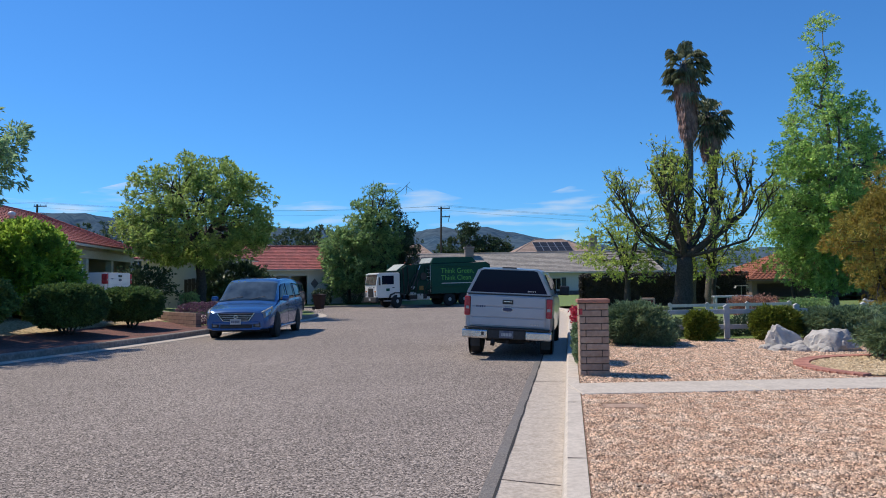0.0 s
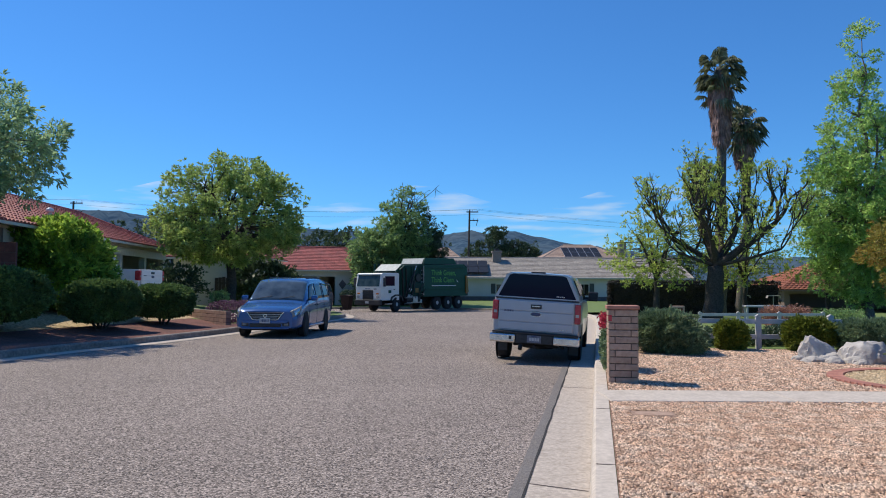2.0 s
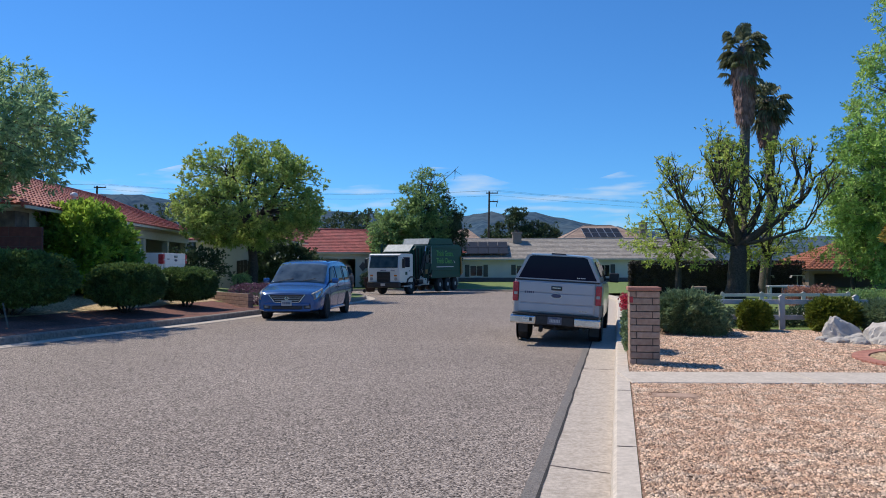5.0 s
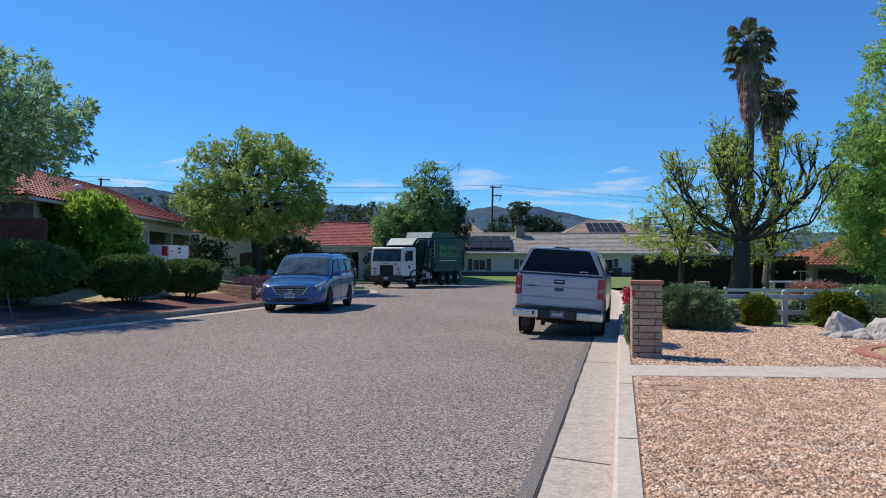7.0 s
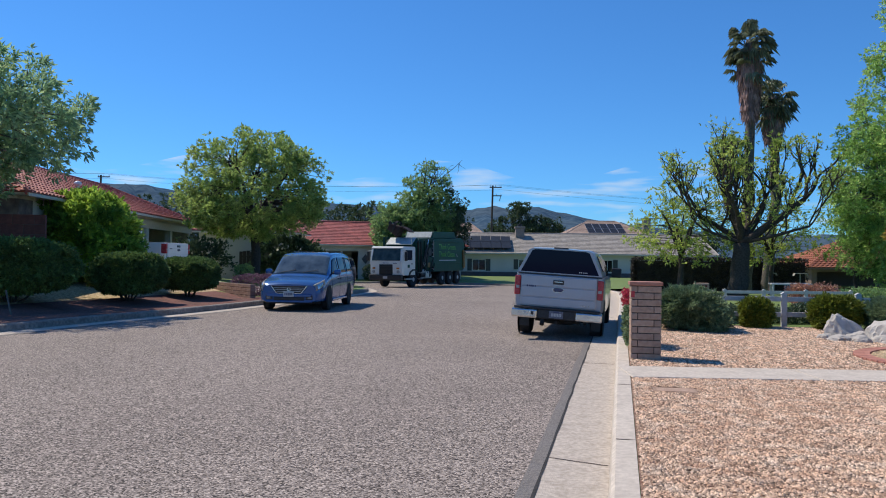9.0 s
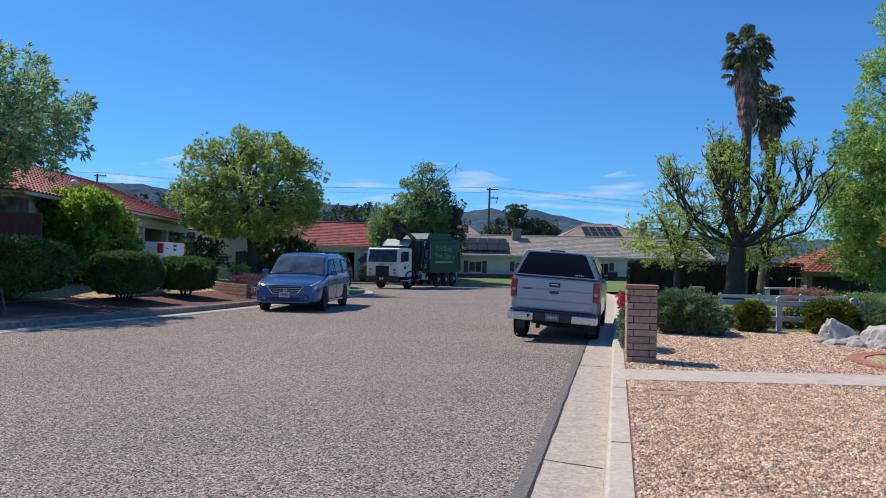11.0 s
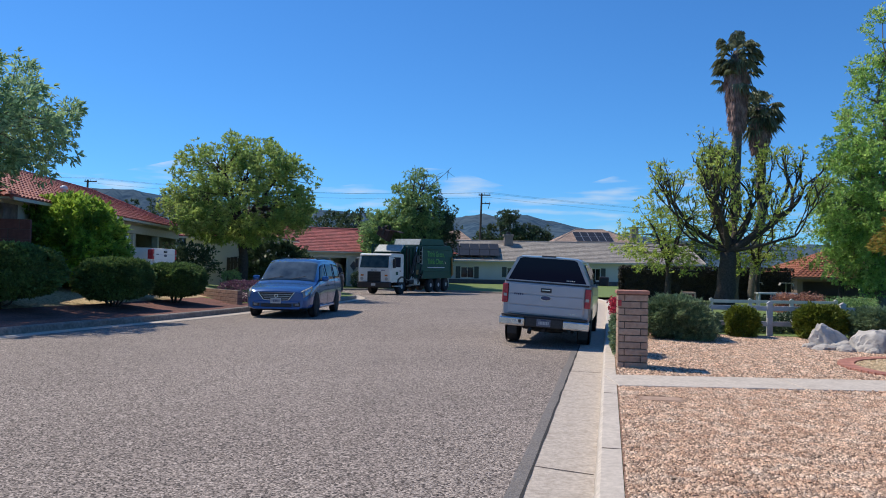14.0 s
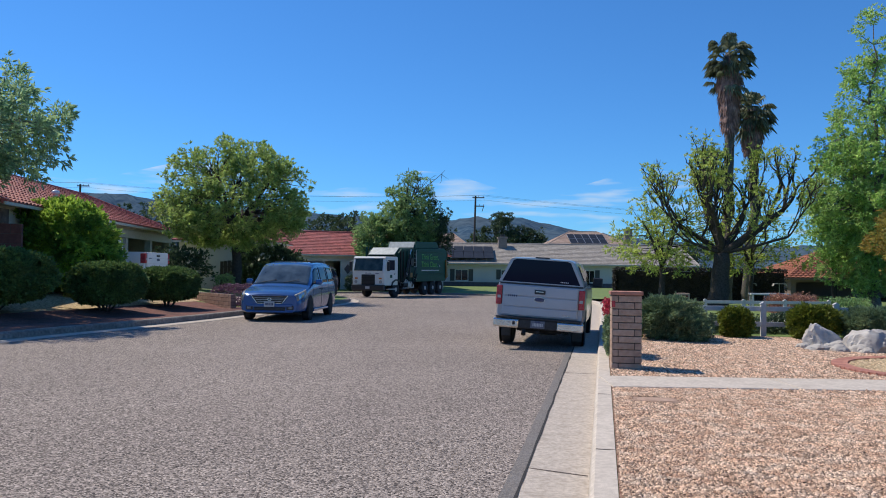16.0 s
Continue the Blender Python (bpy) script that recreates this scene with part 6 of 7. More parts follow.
block_wall("planter_wall", "low pinkish block planter wall beside the driveway", (-12.75, 24.35), (-16.2, 27.0), 0.12, 4, 0.135, 0.42, 0.2, PLANTER)
gw = block_wall("garden_wall", "brown painted garden wall in front of the house", (-16.95, 19.05), (-20.4, 17.2), 0.43, 8, 0.30, 0.6, 0.2, BROWN_WALL)

# garage wing seen between the trees
wing = house("cream stucco wing with a small dark window and wooden gate", (-25.5, 41.2, 0.6), 13.0, 5.4, 6.0, 2.6, 3.6, RED_TILE, STUCCO, True, 2.5, 0.4, [("window", 3.55, 4.7, 1.75, 2.25)], base=-0.5)
gate = tagged(empty("wooden_gate", Matrix.Translation((-22.6, 41.0, ly(-22.6, 41.0))) @ pose(0, 0, 0, 0, 0, 13)), "dark stained board gate and fence", "gate")
for i in range(16):
    part("board", box(i * 0.22, i * 0.22 + 0.205, 0, 0.03, 0, 1.75 + 0.03 * (i % 3), 0.004), WOOD_DARK, gate)
part("rail", box(0, 3.5, 0.03, 0.08, 0.3, 0.4), WOOD_DARK, gate)
part("rail", box(0, 3.5, 0.03, 0.08, 1.4, 1.5), WOOD_DARK, gate)

# roof vent
vent = tagged(empty("roof_vent", Matrix.Translation((-21.35, 25.6, 4.32)) @ Matrix.Diagonal((0.7, 0.7, 0.7, 1))), "round white turbine roof vent", "roof vent")
part("turbine", revolve([(0.10, -0.16), (0.20, -0.08), (0.22, 0.0), (0.18, 0.10), (0.06, 0.16)], 16), WHITE_PAINT, vent, smooth=True, at=pose(0, 0, 0.28, 90, 0, 0))
part("collar", cyl((0, 0, -0.25), (0, 0, 0.16), 0.12), STEEL, vent)

# solar panels on the grey roof and the far roof
solar(PANEL, (-20.7, 75.83, 2.97), turned((-16.04, 76.35), (2.95, 80.3)), 20.7, 9, 2, 1.08, 1.95)
solar(PANEL_FRAME, (-4.4, 105.75, 5.72), turned((-8.4, 105.9), (3.9, 108.9)), 22.7, 5, 2, 1.07, 1.9)


def chimney(at, turn, w, h, label):
    c = tagged(empty("chimney", Matrix.Translation(at) @ pose(0, 0, 0, 0, 0, turn)), label, "chimney")
    part("shaft", box(-w / 2, w / 2, -w / 2, w / 2, -2.5, h, 0.02), CHIMNEY, c)
    part("cap", box(-w / 2 - 0.1, w / 2 + 0.1, -w / 2 - 0.1, w / 2 + 0.1, h, h + 0.2, 0.02), CHIMNEY, c)
    part("flue", cyl((0, 0, h + 0.2), (0, 0, h + 0.45), w * 0.28), BLACK_PLASTIC, c)
    return c


chimney((3.55, 109.8, 5.6), 13, 1.0, 2.2, "tall tan stucco chimney with a wide cap")
chimney((-11.0, 82.6, 4.2), 13, 0.95, 1.1, "squat tan stucco chimney on the ridge")


# ---- utility poles and wires ----
POLE = mat("creosote_pole", (0.06, 0.042, 0.032), (0.10, 0.072, 0.055), 10, 0.9, 0.3, 30)


def utility_pole(at, top, turn):
    p = tagged(empty("utility_pole", Matrix.Translation(at) @ pose(0, 0, 0, 0, 0, turn)), "tall dark wooden utility pole with cross arms", "utility pole")
    part("pole", cyl((0, 0, -1), (0.25, 0, top), 0.19, 0.13, 10), POLE, p)
    for z, a, b in ((top - 0.25, -0.2, 1.5), (top - 1.45, 0.1, 1.5)):
        arm = part("cross_arm", box(a, b, -0.07, 0.07, z - 0.07, z + 0.07, 0.01), POLE, p)
        for x in (a + 0.1, (a + b) / 2, b - 0.1):
            part("insulator", cyl((x, 0, z + 0.07), (x, 0, z + 0.28), 0.05, 0.035, 8), STEEL, arm)
    part("transformer_drop", cyl((1.4, 0, top - 1.45), (1.2, 0, top - 2.2), 0.05, seg=6), BLACK_PLASTIC, p)
    return p


utility_pole((-17.9, 103.3, -0.6), 12.9, 10)
utility_pole((-69.9, 87.9, -0.6), 13.4, 10)


def wire(name, a, b, sag):
    cu = bpy.data.curves.new(name, "CURVE")
    cu.dimensions, cu.bevel_depth, cu.bevel_resolution = "3D", 0.012, 1
    sp = cu.splines.new("POLY")
    n = 24
    sp.points.add(n)
    a, b = Vector(a), Vector(b)
    for i in range(n + 1):
        t = i / n
        q = a.lerp(b, t) - Vector((0, 0, sag * 4 * t * (1 - t)))
        sp.points[i].co = (*q, 1)
    cu.materials.append(BLACK_PLASTIC)
    ob = new(name, cu)
    return tagged(ob, "thin dark overhead power line", "power line", group="overhead lines")


for dz, dx in ((0.1, 0.0), (0.1, 1.3), (-0.6, 1.2)):
    wire("power_line", (-69.6 + dx, 87.9, 12.9 + dz), (-17.6 + dx, 103.3, 12.3 + dz), 0.9)
    wire("power_line", (-17.6 + dx, 103.3, 12.3 + dz), (53.0 + dx, 120.4, 8.8 + dz), 0.9)
    wire("power_line", (-170.0 + dx, 60.0, 15.0 + dz), (-69.6 + dx, 87.9, 12.9 + dz), 0.9)

# ---- distant trees ----
for x, y, h, c, rx, n, sd in ((-16.6, 121.0, 11.4, 2.0, 3.1, 9000, 61), (-13.2, 120.0, 9.3, 1.5, 2.6, 7000, 62), (-10.3, 121.5, 8.6, 2.0, 1.5, 4000, 63), (-20.0, 122.0, 8.4, 1.0, 2.0, 4000, 64)):
    tagged(crown_tree("far_tree", "dark rounded far eucalyptus behind the roofs", (x, y, -0.8), h + 0.8, c, (rx, rx), 80, int(n * 1.6), LEAF_DARK, 0.38, 0.25, sd, inner=0.1, clump_r=0.75), group="far trees")
for x, y, h, c, rx, n, sd in ((-46.0, 66.0, 8.4, 1.0, 3.0, 5000, 65), (-42.5, 68.0, 9.2, 1.0, 2.0, 4000, 66), (-51.0, 64.0, 8.6, 1.0, 3.4, 5000, 67), (-29.0, 82.0, 9.0, 1.0, 2.6, 5000, 68), (-33.0, 84.0, 8.4, 1.0, 2.6, 5000, 69), (8.2, 115.0, 8.2, 1.0, 2.4, 3500, 70), (12.4, 117.0, 7.4, 1.0, 2.6, 3500, 71)):
    tagged(crown_tree("far_tree", "far dark-green garden tree behind the houses", (x, y, -0.4), h, c, (rx, rx), 60, int(n * 1.3), LEAF_DARK, 0.34, 0.2, sd, inner=0.1, clump_r=0.8), group="far trees")
second_mid = crown_tree("shade_tree", "bushy light green tree in front of the house", (-19.3, 63.6, -0.1), 6.7, 1.0, (2.5, 2.2), 100, 22000, LEAF_MID, 0.26, 0.15, 13, inner=0.2, clump_r=0.55, uneven=0.3)
dark_mid = crown_tree("shade_tree", "dark small-leaved tree with drooping bare twigs", (-15.3, 65.8, -0.1), 8.2, 1.4, (2.0, 2.0), 100, 15000, LEAF_DARK, 0.2, 0.16, 14, inner=0.2, clump_r=0.55, uneven=0.4, top_shape=0.7)


# ---- pollarded tree, palms ----
def pollard(name, label, at, height, trunk_r, seed, ways, leaf_n=16, low=0, fork_z=0.30):
    """Heavy limbs that go out and send up cut-back branches, knobs at their ends and tufts of new leaf.
    ways: for each limb its bearing, rise above level, length and thickness, the last two as shares of the trunk's."""
    rnd = random.Random(seed)
    g = np.random.default_rng(seed)
    t = tagged(empty(name, Matrix.Translation(at)), label, "tree")
    bm = bmesh.new()
    tips, outs = [], []
    fork = Vector((0.08, 0, height * fork_z))
    limb(bm, (0, 0, -0.3), fork, trunk_r * 1.35, trunk_r * 0.95, rnd, 0.03, 6, 12)

    def tuft(p, n, R):
        q = g.normal(size=(n, 3)) * R
        tips.append(q + np.array(p))
        outs.append(q / R * 0.5 + np.array([0, 0, 0.7]))

    def grow(a, way, L, r, level):
        b = a + way * L
        pts = limb(bm, a, b, r, r * 0.72, rnd, 0.16, 5, 7)
        if level == 0:
            k = bmesh.ops.create_icosphere(bm, subdivisions=1, radius=r * 1.2)
            for v in k["verts"]:
                v.co = v.co * rnd.uniform(0.8, 1.25) + b
            for i in range(rnd.randint(2, 4)):
                e = b + (way + Vector((rnd.gauss(0, 0.5), rnd.gauss(0, 0.5), 0.5))).normalized() * rnd.uniform(0.2, 0.6)
                limb(bm, b, e, 0.022, 0.008, rnd, 0.1, 2, 4)
            if rnd.random() < 0.72:
                tuft(b + Vector((0, 0, 0.1)), int(leaf_n * rnd.uniform(0.5, 1.8)), rnd.uniform(0.14, 0.26))
            return
        for i in range(2 if rnd.random() < 0.62 else 3):
            s = b if i < 2 else pts[3]
            w = (way * 0.75 + Vector((rnd.gauss(0, 0.34), rnd.gauss(0, 0.34), 0.42))).normalized()
            grow(s, w, L * rnd.uniform(0.62, 0.9), max(r * 0.66, 0.03), level - 1)

    for bearing, rise, share, thick in ways:
        a, el = radians(bearing), radians(rise)
        w = Vector((math.cos(a) * math.cos(el), math.sin(a) * math.cos(el), math.sin(el)))
        L = height * share
        e = fork + w * L
        pts = limb(bm, fork, e, trunk_r * thick, trunk_r * thick * 0.55, rnd, 0.10, 7, 9)
        for f in (3, 5, 7, 7):
            up = (w * rnd.uniform(0.3, 0.7) + Vector((rnd.gauss(0, 0.3), rnd.gauss(0, 0.3), 0.8))).normalized()
            grow(pts[f], up, height * rnd.uniform(0.12, 0.17), trunk_r * thick * 0.42, 2)
        for k in range(3):
            p = pts[rnd.randint(2, 6)]
            q = p + Vector((rnd.gauss(0, 0.9), rnd.gauss(0, 0.9), rnd.uniform(-0.5, 0.5)))
            limb(bm, p, q, 0.035, 0.012, rnd, 0.2, 4, 5)
    for i in range(low):
        a = rnd.uniform(0, 2 * math.pi)
        r = rnd.uniform(0.3, 1.0) * height * 0.36
        c = Vector((r * math.cos(a), r * math.sin(a), height * rnd.uniform(0.36, 0.72)))
        limb(bm, fork + (c - fork) * rnd.uniform(0.3, 0.6), c, 0.025, 0.008, rnd, 0.15, 4, 4)
        tuft(c, rnd.randint(8, 26), 0.34)
    part("trunk", bm, BARK, t, smooth=True)
    sprays("crown", np.concatenate(tips), np.concatenate(outs), 7, 0.16, LEAF_SPRING, t, seed)
    return t


pollard("pollarded_tree", "old pollarded shade tree with knobby dark limbs and fresh leaf tufts", (6.1, 41.5, right_z(6.1, 41.5)), 9.3, 0.41, 71, ((170, 74, 0.28, 0.62), (8, 36, 0.42, 0.58), (168, 34, 0.32, 0.40), (20, 62, 0.30, 0.42), (250, 45, 0.30, 0.42), (75, 45, 0.32, 0.42), (-22, 14, 0.36, 0.26), (200, 18, 0.24, 0.26), (120, 60, 0.30, 0.4)), 8, 14)
crown_tree("garden_tree", "slender small tree in sparse light spring leaf", (3.2, 42.5, right_z(3.2, 42.5)), 6.2, 1.5, (2.7, 2.3), 110, 8500, LEAF_SPRING, 0.17, 0.17, 72, inner=0.2, clump_r=0.42, uneven=0.25, forks=7, mid=0.45)
crown_tree("garden_tree", "slender leaning tree in sparse light spring leaf", (8.2, 44.5, right_z(8.2, 44.5)), 5.6, 1.5, (2.5, 2.0), 90, 5500, LEAF_SPRING, 0.17, 0.13, 73, inner=0.2, clump_r=0.42, uneven=0.25, forks=7, mid=0.45)


def palm(at, height, seed, label, skirt=3.6):
    rnd = random.Random(seed)
    t = tagged(empty("fan_palm", Matrix.Translation(at)), label, "palm tree")
    bm = bmesh.new()
    limb(bm, (0, 0, -0.5), (0.1, 0, height - 1.0), 0.34, 0.24, rnd, 0.01, 10, 10)
    part("trunk", bm, BARK_GREY, t, smooth=True)

    def frond(verts, faces, base, way, L, fan, hang):
        way = way.normalized()
        side = way.cross(Vector((0, 0, 1)))
        side = side.normalized() if side.length > 0.1 else Vector((1, 0, 0))
        up = side.cross(way)
        tip = base + way * L
        n = 11
        for i in range(n):
            a = radians(-100 + 200 * i / (n - 1))
            d = (way * math.cos(a) + side * math.sin(a)).normalized()
            l = fan * (0.75 + 0.25 * math.cos(a)) * rnd.uniform(0.85, 1.1)
            m = tip + d * l * 0.6 - up * 0.05
            e = tip + d * l - Vector((0, 0, hang * l))
            w = side * 0.06 if abs(math.cos(a)) > 0.6 else way * 0.06
            s = len(verts)
            verts += [tip - w * 0.3, tip + w * 0.3, m + w, e, m - w]
            faces.append((s, s + 1, s + 2, s + 3, s + 4))
        s = len(verts)
        verts += [base - side * 0.03, base + side * 0.03, tip + side * 0.02, tip - side * 0.02]
        faces.append((s, s + 1, s + 2, s + 3))
    top = Vector((0.1, 0, height - 1.1))
    v, f = [], []
    for i in range(84):
        a = rnd.uniform(0, 2 * math.pi)
        el = radians(rnd.uniform(-75, 80))
        low = Vector((0, 0, -rnd.choice((0, 0, 0, 0.5, 1.1, 1.7)) * skirt / 3.6))
        frond(v, f, top + low, Vector((math.cos(a) * math.cos(el), math.sin(a) * math.cos(el), math.sin(el))), rnd.uniform(0.7, 1.0), rnd.uniform(0.6, 0.8), 0.6)
    ob = new("fronds", mesh_of("fronds", v, f, PALM_LEAF))
    ob.parent = t
    v, f = [], []
    for i in range(210):
        a = rnd.uniform(0, 2 * math.pi)
        k = rnd.random()
        el = radians(rnd.uniform(-88, -76))
        z = -k * skirt
        frond(v, f, Vector((0.1 + (0.42 - 0.2 * k) * math.cos(a), (0.42 - 0.2 * k) * math.sin(a), height - 1.2 + z)), Vector((math.cos(a) * math.cos(el), math.sin(a) * math.cos(el), math.sin(el))), rnd.uniform(0.6, 1.0) * (1.15 - 0.45 * k), rnd.uniform(0.32, 0.5), 0.8)
    ob = new("dead_skirt", mesh_of("dead_skirt", v, f, PALM_DEAD))
    ob.parent = t
    ob["label"] = "hanging skirt of dry brown fronds"
    return t


palm((7.2, 46.2, -0.3), 16.0, 81, "tall fan palm with a skirt of dry fronds", 3.6)
palm((9.0, 49.2, -0.3), 13.3, 82, "shorter fan palm with a skirt of dry fronds", 1.7)
crown_tree("conifer", "dark upright evergreen behind the poplar", (19.6, 52.5, -0.3), 12.8, 1.0, (2.6, 2.4), 120, 14000, LEAF_DARK, 0.26, 0.25, 83, inner=0.1, top_shape=0.35)
crown_tree("poplar_tree", "lighter slender poplar beside the taller one", (12.3, 43.8, right_z(12.3, 43.8)), 9.8, 1.0, (1.6, 1.4), 110, 13000, LEAF_POPLAR, 0.16, 0.14, 84, inner=0.1, top_shape=0.4)


def hedge(name, label, x0, x1, y0, y1, z0, z1, n, leaf, size, seed, turn=0.0):
    g = np.random.default_rng(seed)
    t = tagged(empty(name, Matrix.Translation((x0, y0, z0)) @ pose(0, 0, 0, 0, 0, turn)), label, "hedge")
    L, D, H = x1 - x0, y1 - y0, z1 - z0
    p = g.random((n, 3)) * np.array([L, D, H])
    face = g.integers(0, 4, n)
    p[face == 0, 1] = g.normal(0, 0.04, (face == 0).sum())
    p[face == 1, 2] = H + g.normal(0, 0.05, (face == 1).sum())
    p[face == 2, 0] = g.normal(0, 0.05, (face == 2).sum())
    leaves("foliage", p, size, leaf, t, seed)
    part("core", box(0.15, L - 0.15, 0.15, D - 0.15, 0, H - 0.15), BARK, t)
    return t


LEAF_HEDGE = leaf_mat("hedge_leaf", (0.022, 0.020, 0.014), (0.04, 0.034, 0.022), 0.1)
hedge("hedge", "dark brownish clipped hedge in front of the far house", 0.9, 11.4, 48.8, 50.2, -0.4, 1.9, 24000, LEAF_HEDGE, 0.12, 91, 6)

# ---- right-hand yard: pillar, fence, rocks, bushes ----
BRICK = mat("tan_pillar_brick", (0.36, 0.235, 0.165), (0.45, 0.31, 0.225), 14, 0.9, 0.5, 60, c3=(0.30, 0.19, 0.135), scale3=3, vary=0.12)
CAP_RED = mat("red_cap_brick", (0.34, 0.145, 0.10), (0.43, 0.20, 0.14), 10, 0.85, 0.4, 60)
pillar = tagged(empty("brick_pillar", Matrix.Translation((0.375, 11.63, 0.15)) @ pose(0, 0, 0, 0, 0, 3.0) @ Matrix.Diagonal((0.94, 0.94, 1, 1))), "tan brick gate pillar with a red cap", "pillar")
part("mortar", box(-0.215, 0.215, -0.215, 0.215, -0.1, 1.105), MORTAR, pillar)
for r in range(11):
    z0, z1 = r * 0.1005, r * 0.1005 + 0.088
    cut = -0.13 if r % 2 == 0 else 0.12
    part("brick", box(-0.232, cut - 0.006, -0.232, 0.232, z0, z1, 0.006), BRICK, pillar)
    part("brick", box(cut + 0.006, 0.232, -0.232, 0.232, z0, z1, 0.006), BRICK, pillar)
part("cap", box(-0.255, 0.255, -0.255, 0.255, 1.105, 1.16, 0.01), CAP_RED, pillar)
part("red_reflector", box(-0.236, -0.18, -0.238, -0.2325, 0.93, 1.02), TAIL_RED, pillar)

FENCE = mat("white_fence_vinyl", (0.47, 0.45, 0.43), (0.56, 0.54, 0.52), 9, 0.55, 0.1, 60, c3=(0.5, 0.47, 0.43), scale3=1.5)


def fence(name, label, pts, height, rails, z):
    f = tagged(empty(name), label, "fence")
    for x, y in pts:
        p = part("post", box(x - 0.06, x + 0.06, y - 0.06, y + 0.06, z - 0.2, z + height - 0.03, 0.006), FENCE, f)
        part("post_cap", prism([(-0.075, 0), (0.075, 0), (0.0, 0.05)], -0.07, 0.07), FENCE, p, at=Matrix.Translation((x, y, z + height - 0.03)))
    for (x0, y0), (x1, y1) in zip(pts, pts[1:]):
        a, b = Vector((x0, y0, 0)), Vector((x1, y1, 0))
        L = (b - a).length
        tn = math.degrees(math.atan2(y1 - y0, x1 - x0))
        for h in rails:
            part("rail", box(0.06, L - 0.06, -0.022, 0.022, z + h - 0.055, z + h + 0.055, 0.006), FENCE, f, at=Matrix.Translation((x0, y0, 0)) @ pose(0, 0, 0, 0, 0, tn))
    return f


fence("rail_fence", "white two-rail vinyl fence round the lawn", [(-1.05 + 1.5, 18.35), (2.13, 18.46), (3.72, 18.65), (5.38, 18.98), (7.0, 19.35), (8.7, 19.75), (10.4, 20.2), (12.1, 20.6)], 0.79, (0.64, 0.28), 0.15)
fence("rail_fence", "weathered white rail fence across the lawn", [(3.7, 28.6), (5.1, 29.0), (6.6, 29.4), (8.2, 29.8)], 0.62, (0.52, 0.26), right_z(5, 29))
fence("rail_fence", "weathered white rail fence by the patio", [(9.9, 27.2), (11.4, 27.6), (13.0, 28.0)], 0.72, (0.62, 0.3), right_z(11, 27))

ROCK = mat("pale_boulder", (0.405, 0.370, 0.330), (0.546, 0.510, 0.466), 5, 0.9, 0.9, 16, c3=(0.246, 0.220, 0.198), scale3=2.5, mix3=0.6)


def boulder(at, sx, sy, sz, seed, peak=0.0):
    bm = bmesh.new()
    bmesh.ops.create_icosphere(bm, subdivisions=4, radius=1.0)
    for v in bm.verts:
        d = v.co.normalized()
        n1 = noise.noise((d.x * 1.1 + seed, d.y * 1.1, d.z * 1.1))
        n2 = noise.noise((d.x * 3.2 + seed, d.y * 3.2, d.z * 3.2))
        n3 = noise.noise((d.x * 9 + seed, d.y * 9, d.z * 9))
        k = 1 + 0.28 * n1 + 0.26 * abs(n2) + 0.10 * abs(n3)
        v.co = Vector((d.x * sx * k - peak * sx * 0.6 * max(0, d.z), d.y * sy * k, max(-0.25, d.z) * sz * k * (1 + abs(peak) * max(0, d.z) * 0.4)))
    ob = link("boulder", bm, ROCK, at=Matrix.Translation(at), smooth="edges")
    return tagged(ob, "pale grey weathered garden boulder on gravel", "boulder", group="boulders on the gravel")


boulder((4.33, 15.95, 0.17), 0.33, 0.22, 0.31, 1, 0.95)
boulder((4.98, 15.55, 0.17), 0.46, 0.32, 0.36, 2.6, -0.3)
boulder((4.52, 15.75, 0.17), 0.30, 0.20, 0.14, 3.2)
boulder((4.10, 15.55, 0.16), 0.20, 0.16, 0.10, 4.4)
boulder((4.42, 15.32, 0.16), 0.17, 0.14, 0.11, 5.7)
boulder((3.92, 15.85, 0.16), 0.14, 0.13, 0.10, 6.9)
boulder((4.85, 15.2, 0.16), 0.13, 0.12, 0.09, 7.3)
boulder((6.75, 16.6, 0.17), 0.45, 0.34, 0.42, 8.1)
boulder((7.4, 17.3, 0.17), 0.40, 0.34, 0.50, 9.5)

shrub("juniper", "spreading grey-green juniper beside the pillar", (1.42, 17.0, 0.16), 0.68, 0.7, 0.385, 4200, LEAF_JUNIPER, 0.085, 92, slim=0.25, per=8, core=0.6, flat=1.0, rough=0.45, shell=0.55, lift=0.06)
shrub("juniper", "low spreading grey-green juniper", (1.85, 16.6, 0.16), 0.38, 0.4, 0.2, 2000, LEAF_JUNIPER, 0.085, 93, slim=0.25, per=8, core=0.5, flat=1.0, rough=0.5, shell=0.5, lift=0.06)
shrub("round_bush", "small rounded yellow-green bush by the fence", (3.02, 18.05, 0.16), 0.31, 0.31, 0.31, 1300, LEAF_YELLOW, 0.075, 94, per=5, core=0.7, rough=0.2, flat=0.95)
shrub("round_bush", "rounded yellow-green bush by the fence", (4.70, 18.2, 0.16), 0.49, 0.46, 0.355, 2300, LEAF_YELLOW, 0.075, 95, per=5, core=0.7, rough=0.22, flat=0.95)
shrub("juniper", "flat juniper behind the boulders", (6.05, 18.0, 0.16), 0.75, 0.6, 0.34, 3000, LEAF_JUNIPER, 0.085, 96, slim=0.25, per=8, core=0.6, rough=0.3)
shrub("juniper", "spreading juniper at the gravel circle", (5.85, 13.8, 0.16), 0.75, 0.7, 0.33, 3400, LEAF_JUNIPER, 0.085, 97, slim=0.25, per=8, core=0.5, flat=1.0, rough=0.45, shell=0.5, lift=0.05)
